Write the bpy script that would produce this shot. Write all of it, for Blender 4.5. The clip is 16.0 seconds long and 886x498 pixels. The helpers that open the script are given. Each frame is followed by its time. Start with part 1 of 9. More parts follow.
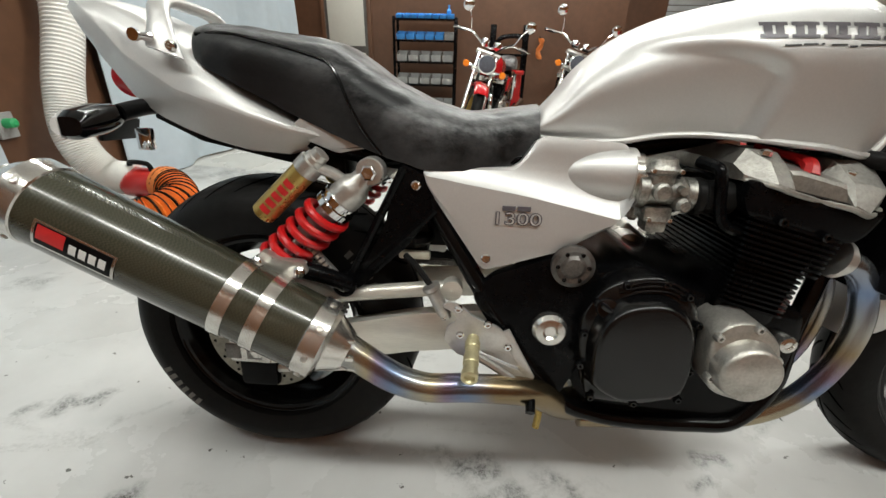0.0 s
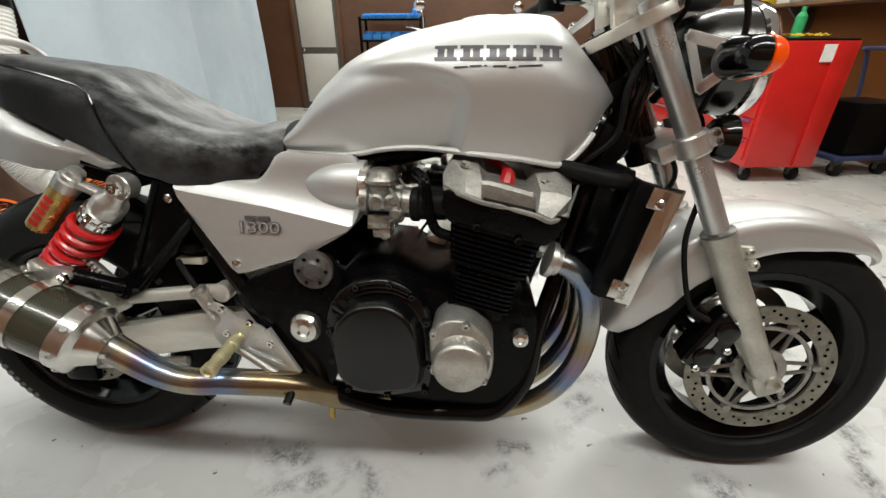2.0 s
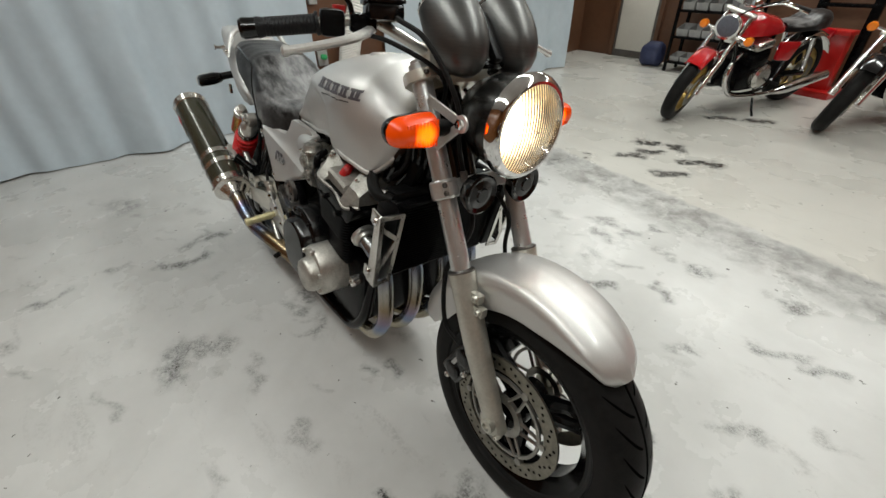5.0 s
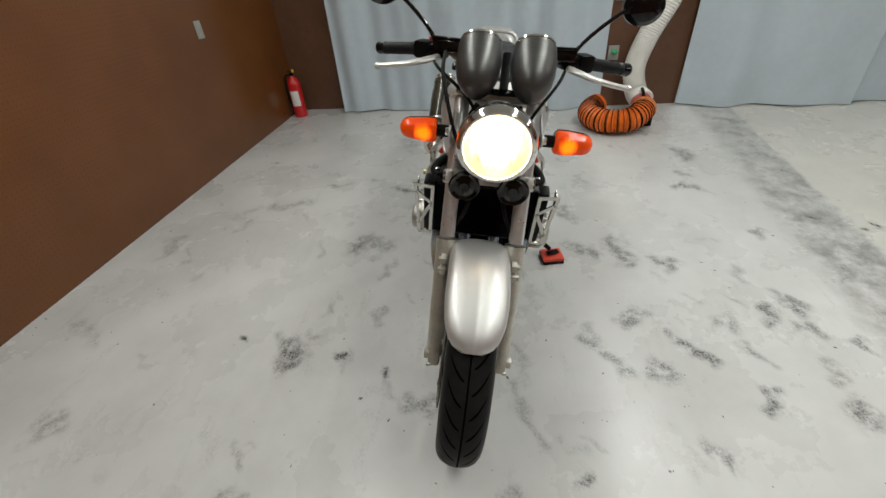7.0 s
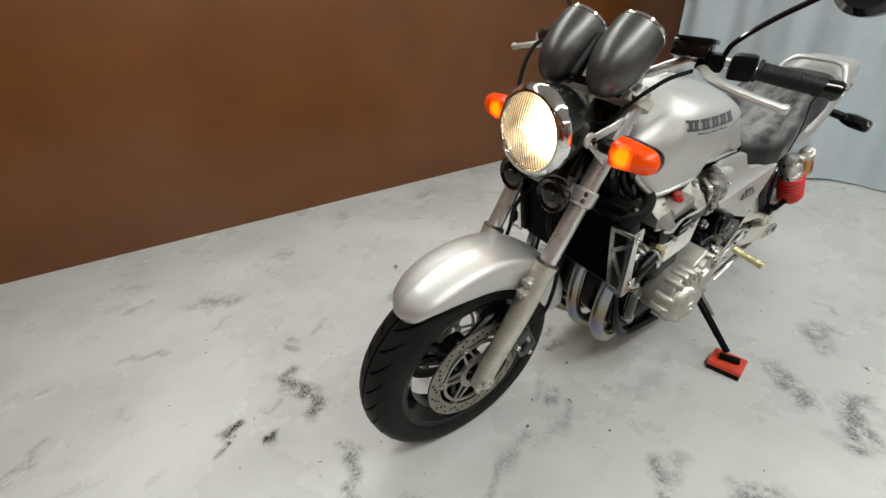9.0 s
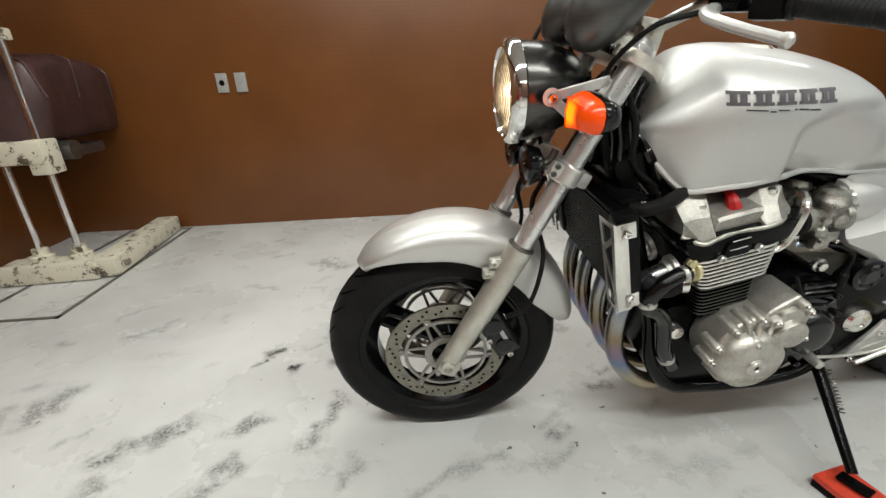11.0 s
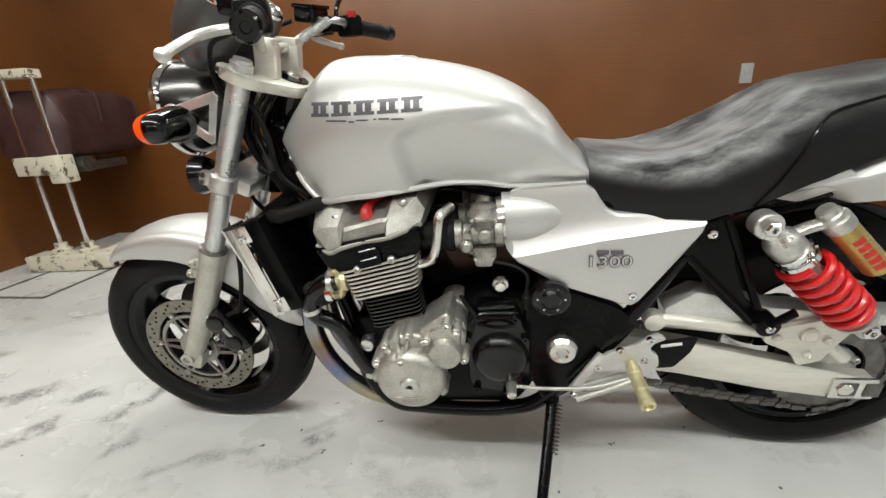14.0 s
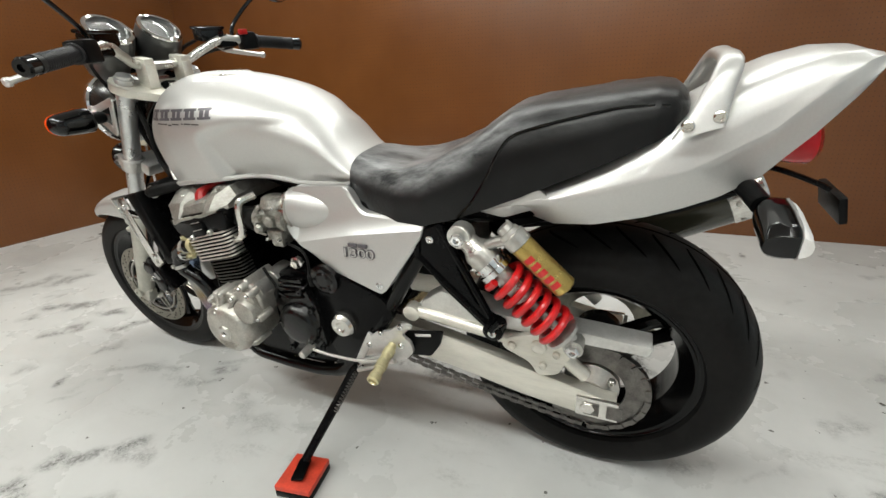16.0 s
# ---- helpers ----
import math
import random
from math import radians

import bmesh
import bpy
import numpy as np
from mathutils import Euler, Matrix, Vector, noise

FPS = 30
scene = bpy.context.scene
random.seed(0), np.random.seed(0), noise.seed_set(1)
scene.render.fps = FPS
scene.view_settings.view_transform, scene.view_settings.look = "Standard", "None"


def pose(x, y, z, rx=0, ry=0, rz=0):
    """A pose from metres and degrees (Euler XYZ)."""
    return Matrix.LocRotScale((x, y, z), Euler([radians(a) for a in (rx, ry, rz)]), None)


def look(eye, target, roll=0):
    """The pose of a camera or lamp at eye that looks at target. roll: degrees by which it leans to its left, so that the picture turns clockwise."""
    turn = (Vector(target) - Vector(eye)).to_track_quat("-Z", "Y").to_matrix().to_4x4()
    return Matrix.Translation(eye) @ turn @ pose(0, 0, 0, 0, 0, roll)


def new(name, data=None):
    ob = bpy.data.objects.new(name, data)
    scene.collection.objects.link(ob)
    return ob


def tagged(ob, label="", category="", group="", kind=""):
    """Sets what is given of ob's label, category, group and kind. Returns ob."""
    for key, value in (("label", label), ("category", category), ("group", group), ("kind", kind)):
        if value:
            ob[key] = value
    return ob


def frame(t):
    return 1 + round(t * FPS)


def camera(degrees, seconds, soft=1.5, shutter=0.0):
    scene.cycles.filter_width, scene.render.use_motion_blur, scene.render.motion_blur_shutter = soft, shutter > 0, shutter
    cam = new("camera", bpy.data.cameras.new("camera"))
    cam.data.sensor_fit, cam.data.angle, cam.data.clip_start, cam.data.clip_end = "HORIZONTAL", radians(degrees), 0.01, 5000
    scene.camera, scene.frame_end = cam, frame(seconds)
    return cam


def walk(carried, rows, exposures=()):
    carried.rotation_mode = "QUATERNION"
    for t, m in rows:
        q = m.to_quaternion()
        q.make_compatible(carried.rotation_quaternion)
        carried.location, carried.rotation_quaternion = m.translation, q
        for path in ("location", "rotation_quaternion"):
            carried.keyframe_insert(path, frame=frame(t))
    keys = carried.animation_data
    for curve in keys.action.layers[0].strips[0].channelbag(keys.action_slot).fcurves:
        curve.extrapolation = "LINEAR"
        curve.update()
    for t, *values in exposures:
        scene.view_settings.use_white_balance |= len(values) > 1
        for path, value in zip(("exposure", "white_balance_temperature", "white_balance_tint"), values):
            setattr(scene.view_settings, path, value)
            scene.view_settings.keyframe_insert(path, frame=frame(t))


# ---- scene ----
cam = camera(93.3, 16.0)
PATH = [
    (0, (-0.318, -0.696, 0.901), (-0.439, 1.085, -0.001), 1.3),
    (0.5, (-0.188, -0.692, 0.904), (-0.305, 1.092, 0.007), 1.5),
    (1, (-0.063, -0.715, 0.921), (-0.18, 1.07, 0.026), 1.3),
    (1.5, (0.05, -0.719, 0.943), (-0.069, 1.067, 0.05), 0.9),
    (2, (0.178, -0.706, 0.951), (0.011, 1.062, 0.031), -0.2),
    (2.5, (0.334, -0.68, 0.978), (0.073, 1.065, 0.038), -1.1),
    (3, (0.471, -0.664, 1.0), (0.083, 1.045, 0.035), -1.4),
    (3.2, (0.53, -0.657, 1.024), (0.071, 1.028, 0.048), -1.5),
    (5.3, (1.274, -0.35, 1.195), (-0.137, 0.471, 0.039), -2.1),
    (5.5, (1.34, -0.306, 1.214), (-0.133, 0.391, 0.054), -2.3),
    (6, (1.477, -0.142, 1.261), (-0.102, 0.21, 0.085), -3.8),
    (6.5, (1.573, 0.034, 1.303), (-0.047, 0.081, 0.132), -4.6),
    (7, (1.639, 0.201, 1.286), (0.017, -0.058, 0.145), -4.9),
    (7.5, (1.574, 0.367, 1.276), (0.022, -0.232, 0.166), -5.0),
    (8, (1.463, 0.563, 1.262), (0.052, -0.366, 0.191), -4.2),
    (8.5, (1.407, 0.746, 1.193), (0.202, -0.499, 0.192), -3.3),
    (9, (1.317, 0.851, 1.104), (0.353, -0.63, 0.167), -2.4),
    (9.2, (1.26, 0.881, 1.071), (0.404, -0.68, 0.161), -2.4),
    (11.3, (0.751, 1.094, 0.916), (0.694, -0.77, 0.194), -2.0),
    (11.5, (0.668, 1.104, 0.925), (0.664, -0.765, 0.213), -2.1),
    (12, (0.52, 1.112, 0.922), (0.608, -0.761, 0.224), -2.4),
    (12.5, (0.365, 1.129, 0.928), (0.519, -0.748, 0.256), -2.8),
    (13, (0.247, 1.119, 0.911), (0.451, -0.765, 0.272), -3.1),
    (13.5, (0.116, 1.101, 0.881), (0.352, -0.781, 0.247), -3.2),
    (14, (-0.034, 1.101, 0.869), (0.236, -0.776, 0.232), -3.3),
    (14.5, (-0.184, 1.094, 0.876), (0.113, -0.77, 0.216), -3.3),
    (15, (-0.36, 1.088, 0.888), (0.021, -0.753, 0.207), -3.2),
    (15.5, (-0.556, 1.076, 0.901), (0.002, -0.72, 0.219), -3.1),
    (16, (-0.763, 1.04, 0.897), (0.002, -0.675, 0.209), -2.2),
]
EXPOSURES = [(0, 0.17), (1.5, 0.17), (3.2, 0.06), (5.3, -0.42), (7, -0.55), (8, -0.42), (9, -0.22), (11.3, -0.02), (12.5, 0.08), (14.5, 0.12), (16, 0.03)]
walk(cam, [(t, look(eye, target, roll)) for t, eye, target, roll in PATH], EXPOSURES)

# ---- world and lamps ----
world = bpy.data.worlds.new("room_dark")
world.use_nodes = True
world.node_tree.nodes["Background"].inputs[0].default_value = (0.9, 0.95, 1.0, 1)
world.node_tree.nodes["Background"].inputs[1].default_value = 0.02
scene.world = world
CEIL = 2.75


def tube_lamp(x, y, power):
    """The light that a pair of ceiling tubes gives."""
    d = bpy.data.lights.new("tube_light", "AREA")
    d.shape, d.size, d.size_y = "RECTANGLE", 1.2, 0.14
    d.energy, d.color = power, (0.965, 1.0, 0.955)
    ob = new("tube_light", d)
    ob.location = (x, y, CEIL - 0.105)
    return ob


# Each fitting: its place and the power of its tubes, uneven to balance the room's brightness.
TUBES = [(-1.8, -0.8, 8.0), (-0.5, -0.85, 16.5), (0.75, -0.85, 20.0), (2.0, -0.85, 13.0), (-1.8, 1.55, 11.0), (-0.5, 1.55, 26.0), (0.75, 1.55, 30.0), (2.0, 1.55, 26.0), (-1.7, 4.9, 24.0), (0.1, 4.9, 30.0), (1.6, 4.9, 24.0)]
for tx, ty, power in TUBES:
    tube_lamp(tx, ty, power)


# ---- materials ----
def material(name, color=(0.5, 0.5, 0.5), rough=0.5, metal=0.0, var=0.0, scale=8.0, bump=0.0, bump_scale=60.0, color2=None, coat=0.0, rough_var=0.0, detail=6.0, spec=0.5, aniso=None):
    """A principled material with colour and gloss varied at two scales and fine relief."""
    m = bpy.data.materials.new(name)
    m.use_nodes = True
    nt = m.node_tree
    b = nt.nodes["Principled BSDF"]
    b.inputs["Base Color"].default_value = (*color, 1)
    b.inputs["Roughness"].default_value = rough
    b.inputs["Metallic"].default_value = metal
    b.inputs["Coat Weight"].default_value = coat
    b.inputs["Specular IOR Level"].default_value = spec
    b.inputs["Coat Roughness"].default_value = 0.06
    tc = nt.nodes.new("ShaderNodeTexCoord")
    src = tc.outputs["Object"]
    if aniso:
        mp = nt.nodes.new("ShaderNodeMapping")
        mp.inputs["Scale"].default_value = aniso
        nt.links.new(src, mp.inputs[0])
        src = mp.outputs[0]
    if var or color2:
        n1 = nt.nodes.new("ShaderNodeTexNoise")
        n1.inputs["Scale"].default_value, n1.inputs["Detail"].default_value = scale, detail
        n2 = nt.nodes.new("ShaderNodeTexNoise")
        n2.inputs["Scale"].default_value, n2.inputs["Detail"].default_value = scale * 7, detail
        nt.links.new(src, n1.inputs[0]), nt.links.new(src, n2.inputs[0])
        mix = nt.nodes.new("ShaderNodeMath")
        mix.operation = "MULTIPLY_ADD"
        mix.inputs[1].default_value, mix.inputs[2].default_value = 0.35, 0.0
        nt.links.new(n2.outputs[0], mix.inputs[0])
        add = nt.nodes.new("ShaderNodeMath")
        add.operation = "MULTIPLY_ADD"
        add.inputs[1].default_value = 0.65
        nt.links.new(n1.outputs[0], add.inputs[0]), nt.links.new(mix.outputs[0], add.inputs[2])
        ramp = nt.nodes.new("ShaderNodeValToRGB")
        c2 = color2 or tuple(max(0.0, c * (1 - var)) for c in color)
        c1 = color if color2 else tuple(min(1.0, c * (1 + 0.5 * var)) for c in color)
        ramp.color_ramp.elements[0].position, ramp.color_ramp.elements[1].position = 0.36, 0.62
        ramp.color_ramp.elements[0].color, ramp.color_ramp.elements[1].color = (*c2, 1), (*c1, 1)
        nt.links.new(add.outputs[0], ramp.inputs[0])
        nt.links.new(ramp.outputs[0], b.inputs["Base Color"])
        if rough_var:
            rr = nt.nodes.new("ShaderNodeMapRange")
            rr.inputs[1].default_value, rr.inputs[2].default_value = 0.3, 0.7
            rr.inputs[3].default_value, rr.inputs[4].default_value = rough + rough_var, max(0.03, rough - rough_var)
            nt.links.new(add.outputs[0], rr.inputs[0])
            nt.links.new(rr.outputs[0], b.inputs["Roughness"])
    if bump:
        nb = nt.nodes.new("ShaderNodeTexNoise")
        nb.inputs["Scale"].default_value, nb.inputs["Detail"].default_value = bump_scale, 5
        nt.links.new(src, nb.inputs[0])
        bp = nt.nodes.new("ShaderNodeBump")
        bp.inputs["Strength"].default_value, bp.inputs["Distance"].default_value = bump, 0.004
        nt.links.new(nb.outputs[0], bp.inputs["Height"])
        nt.links.new(bp.outputs[0], b.inputs["Normal"])
    return m


def emitter(name, color, strength, base=(0.8, 0.8, 0.8)):
    m = bpy.data.materials.new(name)
    m.use_nodes = True
    b = m.node_tree.nodes["Principled BSDF"]
    b.inputs["Base Color"].default_value = (*base, 1)
    b.inputs["Emission Color"].default_value = (*color, 1)
    b.inputs["Emission Strength"].default_value = strength
    return m


def glass(name, color=(1, 1, 1), rough=0.02, ior=1.45):
    m = bpy.data.materials.new(name)
    m.use_nodes = True
    b = m.node_tree.nodes["Principled BSDF"]
    b.inputs["Base Color"].default_value = (*color, 1)
    b.inputs["Roughness"].default_value = rough
    b.inputs["Transmission Weight"].default_value = 1.0
    b.inputs["IOR"].default_value = ior
    return m


def seat_material():
    """Black grained vinyl, its upper side scuffed grey by wear, with its sheen painted into the same grey."""
    m = material("seat_vinyl", (0.005, 0.005, 0.0053), 0.36, 0.0, color2=(0.008, 0.008, 0.0084), scale=5, bump=0.12, bump_scale=140, rough_var=0.05, spec=0.26, detail=4)
    nt = m.node_tree
    N, Lk = nt.nodes.new, nt.links.new
    b = nt.nodes["Principled BSDF"]
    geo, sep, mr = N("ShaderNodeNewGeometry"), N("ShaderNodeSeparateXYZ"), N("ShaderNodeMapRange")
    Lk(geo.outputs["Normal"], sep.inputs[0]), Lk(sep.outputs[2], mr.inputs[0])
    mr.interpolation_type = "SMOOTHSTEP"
    # faces that look up turn greyer: part scuffs, part sheen put into the colour
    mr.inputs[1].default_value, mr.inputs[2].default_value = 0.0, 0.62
    # the rider's part is rubbed grey and carries most of the sheen, the step behind it little
    pos, rub_sheen = N("ShaderNodeSeparateXYZ"), N("ShaderNodeMapRange")
    rub_sheen.interpolation_type = "SMOOTHSTEP"
    rub_sheen.inputs[1].default_value, rub_sheen.inputs[2].default_value, rub_sheen.inputs[3].default_value, rub_sheen.inputs[4].default_value = -0.64, -0.50, 0.22, 1.0
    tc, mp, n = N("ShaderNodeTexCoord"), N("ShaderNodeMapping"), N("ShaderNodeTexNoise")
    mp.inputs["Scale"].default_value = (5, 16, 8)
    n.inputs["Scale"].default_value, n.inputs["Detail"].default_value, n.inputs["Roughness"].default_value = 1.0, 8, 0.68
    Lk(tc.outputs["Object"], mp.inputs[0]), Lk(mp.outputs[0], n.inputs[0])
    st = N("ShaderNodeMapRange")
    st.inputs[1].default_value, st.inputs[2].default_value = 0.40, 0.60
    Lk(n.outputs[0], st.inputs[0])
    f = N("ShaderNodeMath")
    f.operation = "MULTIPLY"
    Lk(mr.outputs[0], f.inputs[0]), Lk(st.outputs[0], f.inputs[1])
    Lk(tc.outputs["Object"], pos.inputs[0]), Lk(pos.outputs[0], rub_sheen.inputs[0])
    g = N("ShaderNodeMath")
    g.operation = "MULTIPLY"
    Lk(f.outputs[0], g.inputs[0]), Lk(rub_sheen.outputs[0], g.inputs[1])
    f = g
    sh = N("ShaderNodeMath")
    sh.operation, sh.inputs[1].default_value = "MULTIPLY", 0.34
    Lk(rub_sheen.outputs[0], sh.inputs[0]), Lk(sh.outputs[0], b.inputs["Sheen Weight"])
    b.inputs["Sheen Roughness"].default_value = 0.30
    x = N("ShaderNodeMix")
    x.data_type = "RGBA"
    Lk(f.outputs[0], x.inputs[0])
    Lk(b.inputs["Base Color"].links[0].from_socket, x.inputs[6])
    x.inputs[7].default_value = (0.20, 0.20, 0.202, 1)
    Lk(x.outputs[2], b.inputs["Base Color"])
    return m


silver_paint = material("silver_paint", (0.60, 0.595, 0.58), 0.49, 0.80, var=0.03, scale=260, coat=0.45)
silver_dull = material("silver_dull", (0.56, 0.555, 0.54), 0.40, 0.6, var=0.10, scale=14, coat=0.4, rough_var=0.06)
black_paint = material("black_paint", (0.003, 0.003, 0.0033), 0.12, 0.0, var=0.4, scale=30, coat=0.2, spec=0.35)
black_satin = material("black_satin", (0.003, 0.003, 0.0033), 0.20, 0.0, var=0.4, scale=25, bump=0.04, bump_scale=300, rough_var=0.06, spec=0.10)
black_plastic = material("black_plastic", (0.004, 0.004, 0.0042), 0.34, 0.0, var=0.35, scale=30, bump=0.08, bump_scale=500, spec=0.11)
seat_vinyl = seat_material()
rubber = material("rubber", (0.009, 0.0088, 0.0086), 0.42, 0.0, color2=(0.015, 0.0145, 0.014), scale=10, bump=0.10, bump_scale=240, rough_var=0.08, spec=0.06)
grip_rubber = material("grip_rubber", (0.010, 0.010, 0.011), 0.45, 0.0, var=0.3, scale=20, bump=0.2, bump_scale=420, spec=0.25)
alloy = material("alloy", (0.60, 0.585, 0.55), 0.34, 0.85, var=0.22, scale=16, bump=0.12, bump_scale=180, rough_var=0.12)
alloy_cast = material("alloy_cast", (0.57, 0.55, 0.505), 0.42, 0.85, color2=(0.38, 0.365, 0.33), scale=26, bump=0.22, bump_scale=200, rough_var=0.12)
swing_alloy = material("swing_alloy", (0.74, 0.715, 0.64), 0.36, 0.55, var=0.10, scale=9, bump=0.05, bump_scale=240, rough_var=0.08, aniso=(1, 6, 6))
alloy_head = material("alloy_head", (0.42, 0.405, 0.37), 0.46, 0.80, color2=(0.28, 0.27, 0.245), scale=26, bump=0.25, bump_scale=200, rough_var=0.12)
alloy_polish = material("alloy_polish", (0.72, 0.70, 0.66), 0.20, 0.95, var=0.18, scale=12, rough_var=0.08)
chrome = material("chrome", (0.78, 0.78, 0.78), 0.07, 1.0, var=0.06, scale=30)
fork_chrome = material("fork_chrome", (0.62, 0.625, 0.62), 0.30, 0.78, var=0.08, scale=30, rough_var=0.05)
fork_lower_metal = material("fork_lower_metal", (0.56, 0.55, 0.49), 0.40, 0.7, color2=(0.44, 0.43, 0.38), scale=22, bump=0.18, bump_scale=160, rough_var=0.1)
lever_alloy = material("lever_alloy", (0.64, 0.63, 0.605), 0.38, 0.70, var=0.12, scale=30, bump=0.08, bump_scale=260, rough_var=0.08)
steel_disc = material("steel_disc", (0.25, 0.235, 0.195), 0.34, 0.9, var=0.25, scale=60, rough_var=0.08)
steel_dark = material("steel_dark", (0.16, 0.15, 0.14), 0.38, 0.85, var=0.4, scale=40, bump=0.1, bump_scale=200)
black_cover = material("black_cover", (0.003, 0.003, 0.0033), 0.22, 0.0, var=0.4, scale=25, bump=0.04, bump_scale=260, rough_var=0.05, spec=0.42)
wheel_black = material("wheel_black", (0.003, 0.003, 0.0032), 0.15, 0.0, var=0.3, scale=30, coat=0.05, spec=0.18)
carb_metal = material("carb_metal", (0.46, 0.45, 0.41), 0.38, 0.85, color2=(0.16, 0.155, 0.14), scale=40, bump=0.3, bump_scale=240, rough_var=0.1)
carrier_metal = material("carrier_metal", (0.33, 0.32, 0.295), 0.36, 0.9, var=0.2, scale=40, rough_var=0.08)
fin_dark = material("fin_dark", (0.075, 0.073, 0.068), 0.34, 0.7, var=0.3, scale=40)
fin_edge = material("fin_edge", (0.76, 0.74, 0.70), 0.30, 0.85, var=0.15, scale=40)
carbon = material("carbon_weave", (0.040, 0.039, 0.024), 0.24, 0.15, color2=(0.058, 0.056, 0.038), scale=700, coat=0.45, detail=0.5)
weave = carbon.node_tree
chk, chm = weave.nodes.new("ShaderNodeTexChecker"), weave.nodes.new("ShaderNodeMapping")
chm.inputs["Rotation"].default_value = (0, radians(-26.8), 0)
chk.inputs["Scale"].default_value = 330.0
chk.inputs["Color1"].default_value, chk.inputs["Color2"].default_value = (0.038, 0.0372, 0.0235, 1), (0.054, 0.0525, 0.035, 1)
weave.links.new(weave.nodes["Texture Coordinate"].outputs["Object"], chm.inputs[0])
weave.links.new(chm.outputs[0], chk.inputs["Vector"])
weave.links.new(chk.outputs["Color"], weave.nodes["Principled BSDF"].inputs["Base Color"])
red_spring = material("red_spring", (0.56, 0.010, 0.012), 0.28, 0.0, var=0.15, scale=30, coat=0.4)
gold_anodised = material("gold_anodised", (0.50, 0.36, 0.11), 0.30, 0.75, var=0.15, scale=30, rough_var=0.06)
gold_peg = material("gold_peg", (0.66, 0.60, 0.36), 0.36, 0.7, var=0.2, scale=40, bump=0.3, bump_scale=500)
red_plastic = material("red_plastic", (0.42, 0.012, 0.012), 0.35, 0.0, var=0.2, scale=30)
logo_grey = material("logo_grey", (0.10, 0.09, 0.10), 0.35, 0.1, var=0.15, scale=200)
logo_black = material("logo_black", (0.03, 0.03, 0.032), 0.4)
logo_red = material("logo_red", (0.55, 0.02, 0.02), 0.4, var=0.1, scale=80)
worn_print = material("worn_print", (0.16, 0.155, 0.14), 0.6, var=0.4, scale=60)
white_print = material("white_print", (0.75, 0.74, 0.72), 0.45, var=0.1, scale=50)
pod_metal = material("pod_metal", (0.115, 0.115, 0.112), 0.36, 0.80, var=0.12, scale=40, aniso=(1, 1, 8))
lamp_shell = material("lamp_shell", (0.085, 0.083, 0.080), 0.24, 0.95, var=0.1, scale=40)
bar_metal = material("bar_metal", (0.62, 0.61, 0.58), 0.30, 0.9, var=0.12, scale=30, rough_var=0.06)


def blued_pipe(name, axis, stops):
    """Heat-tinted titanium: bands of straw, violet, blue and grey along one axis, their edges wavering."""
    m = bpy.data.materials.new(name)
    m.use_nodes = True
    nt = m.node_tree
    N, Lk = nt.nodes.new, nt.links.new
    b = nt.nodes["Principled BSDF"]
    b.inputs["Metallic"].default_value, b.inputs["Roughness"].default_value = 0.95, 0.27
    tc, n, sep, a, r = N("ShaderNodeTexCoord"), N("ShaderNodeTexNoise"), N("ShaderNodeSeparateXYZ"), N("ShaderNodeMath"), N("ShaderNodeValToRGB")
    n.inputs["Scale"].default_value, n.inputs["Detail"].default_value = 9.0, 4
    Lk(tc.outputs["Object"], n.inputs[0]), Lk(tc.outputs["Object"], sep.inputs[0])
    a.operation, a.inputs[1].default_value = "MULTIPLY_ADD", 0.06
    Lk(n.outputs[0], a.inputs[0]), Lk(sep.outputs[axis], a.inputs[2])
    lo, hi = stops[0][0], stops[-1][0]
    mr = N("ShaderNodeMapRange")
    mr.inputs[1].default_value, mr.inputs[2].default_value = lo + 0.03, hi + 0.03
    Lk(a.outputs[0], mr.inputs[0]), Lk(mr.outputs[0], r.inputs[0])
    el = r.color_ramp.elements
    for k, (p, c) in enumerate(stops):
        u = (p - lo) / (hi - lo)
        if k == 0:
            el[0].position, el[0].color = 0.0, (*c, 1)
        elif k == len(stops) - 1:
            el[len(el) - 1].position, el[len(el) - 1].color = 1.0, (*c, 1)
        else:
            el.new(u).color = (*c, 1)
    Lk(r.outputs[0], b.inputs["Base Color"])
    return m


STRAW, BROWN, VIOLET, BLUE, STEEL = (0.42, 0.36, 0.24), (0.26, 0.20, 0.12), (0.24, 0.19, 0.27), (0.17, 0.23, 0.36), (0.34, 0.34, 0.33)
blued = blued_pipe("blued_header", 2, [(0.12, BROWN), (0.20, STRAW), (0.25, (0.36, 0.33, 0.26)), (0.285, BLUE), (0.32, VIOLET), (0.38, BROWN), (0.44, STEEL), (0.50, BLUE), (0.57, STEEL)])
blued_link = blued_pipe("blued_link", 0, [(-0.55, STEEL), (-0.51, STEEL), (-0.485, STRAW), (-0.465, VIOLET), (-0.44, BLUE), (-0.41, (0.30, 0.31, 0.30)), (-0.37, STRAW), (-0.34, VIOLET), (-0.31, BLUE), (-0.26, BROWN), (0.0, BROWN)])
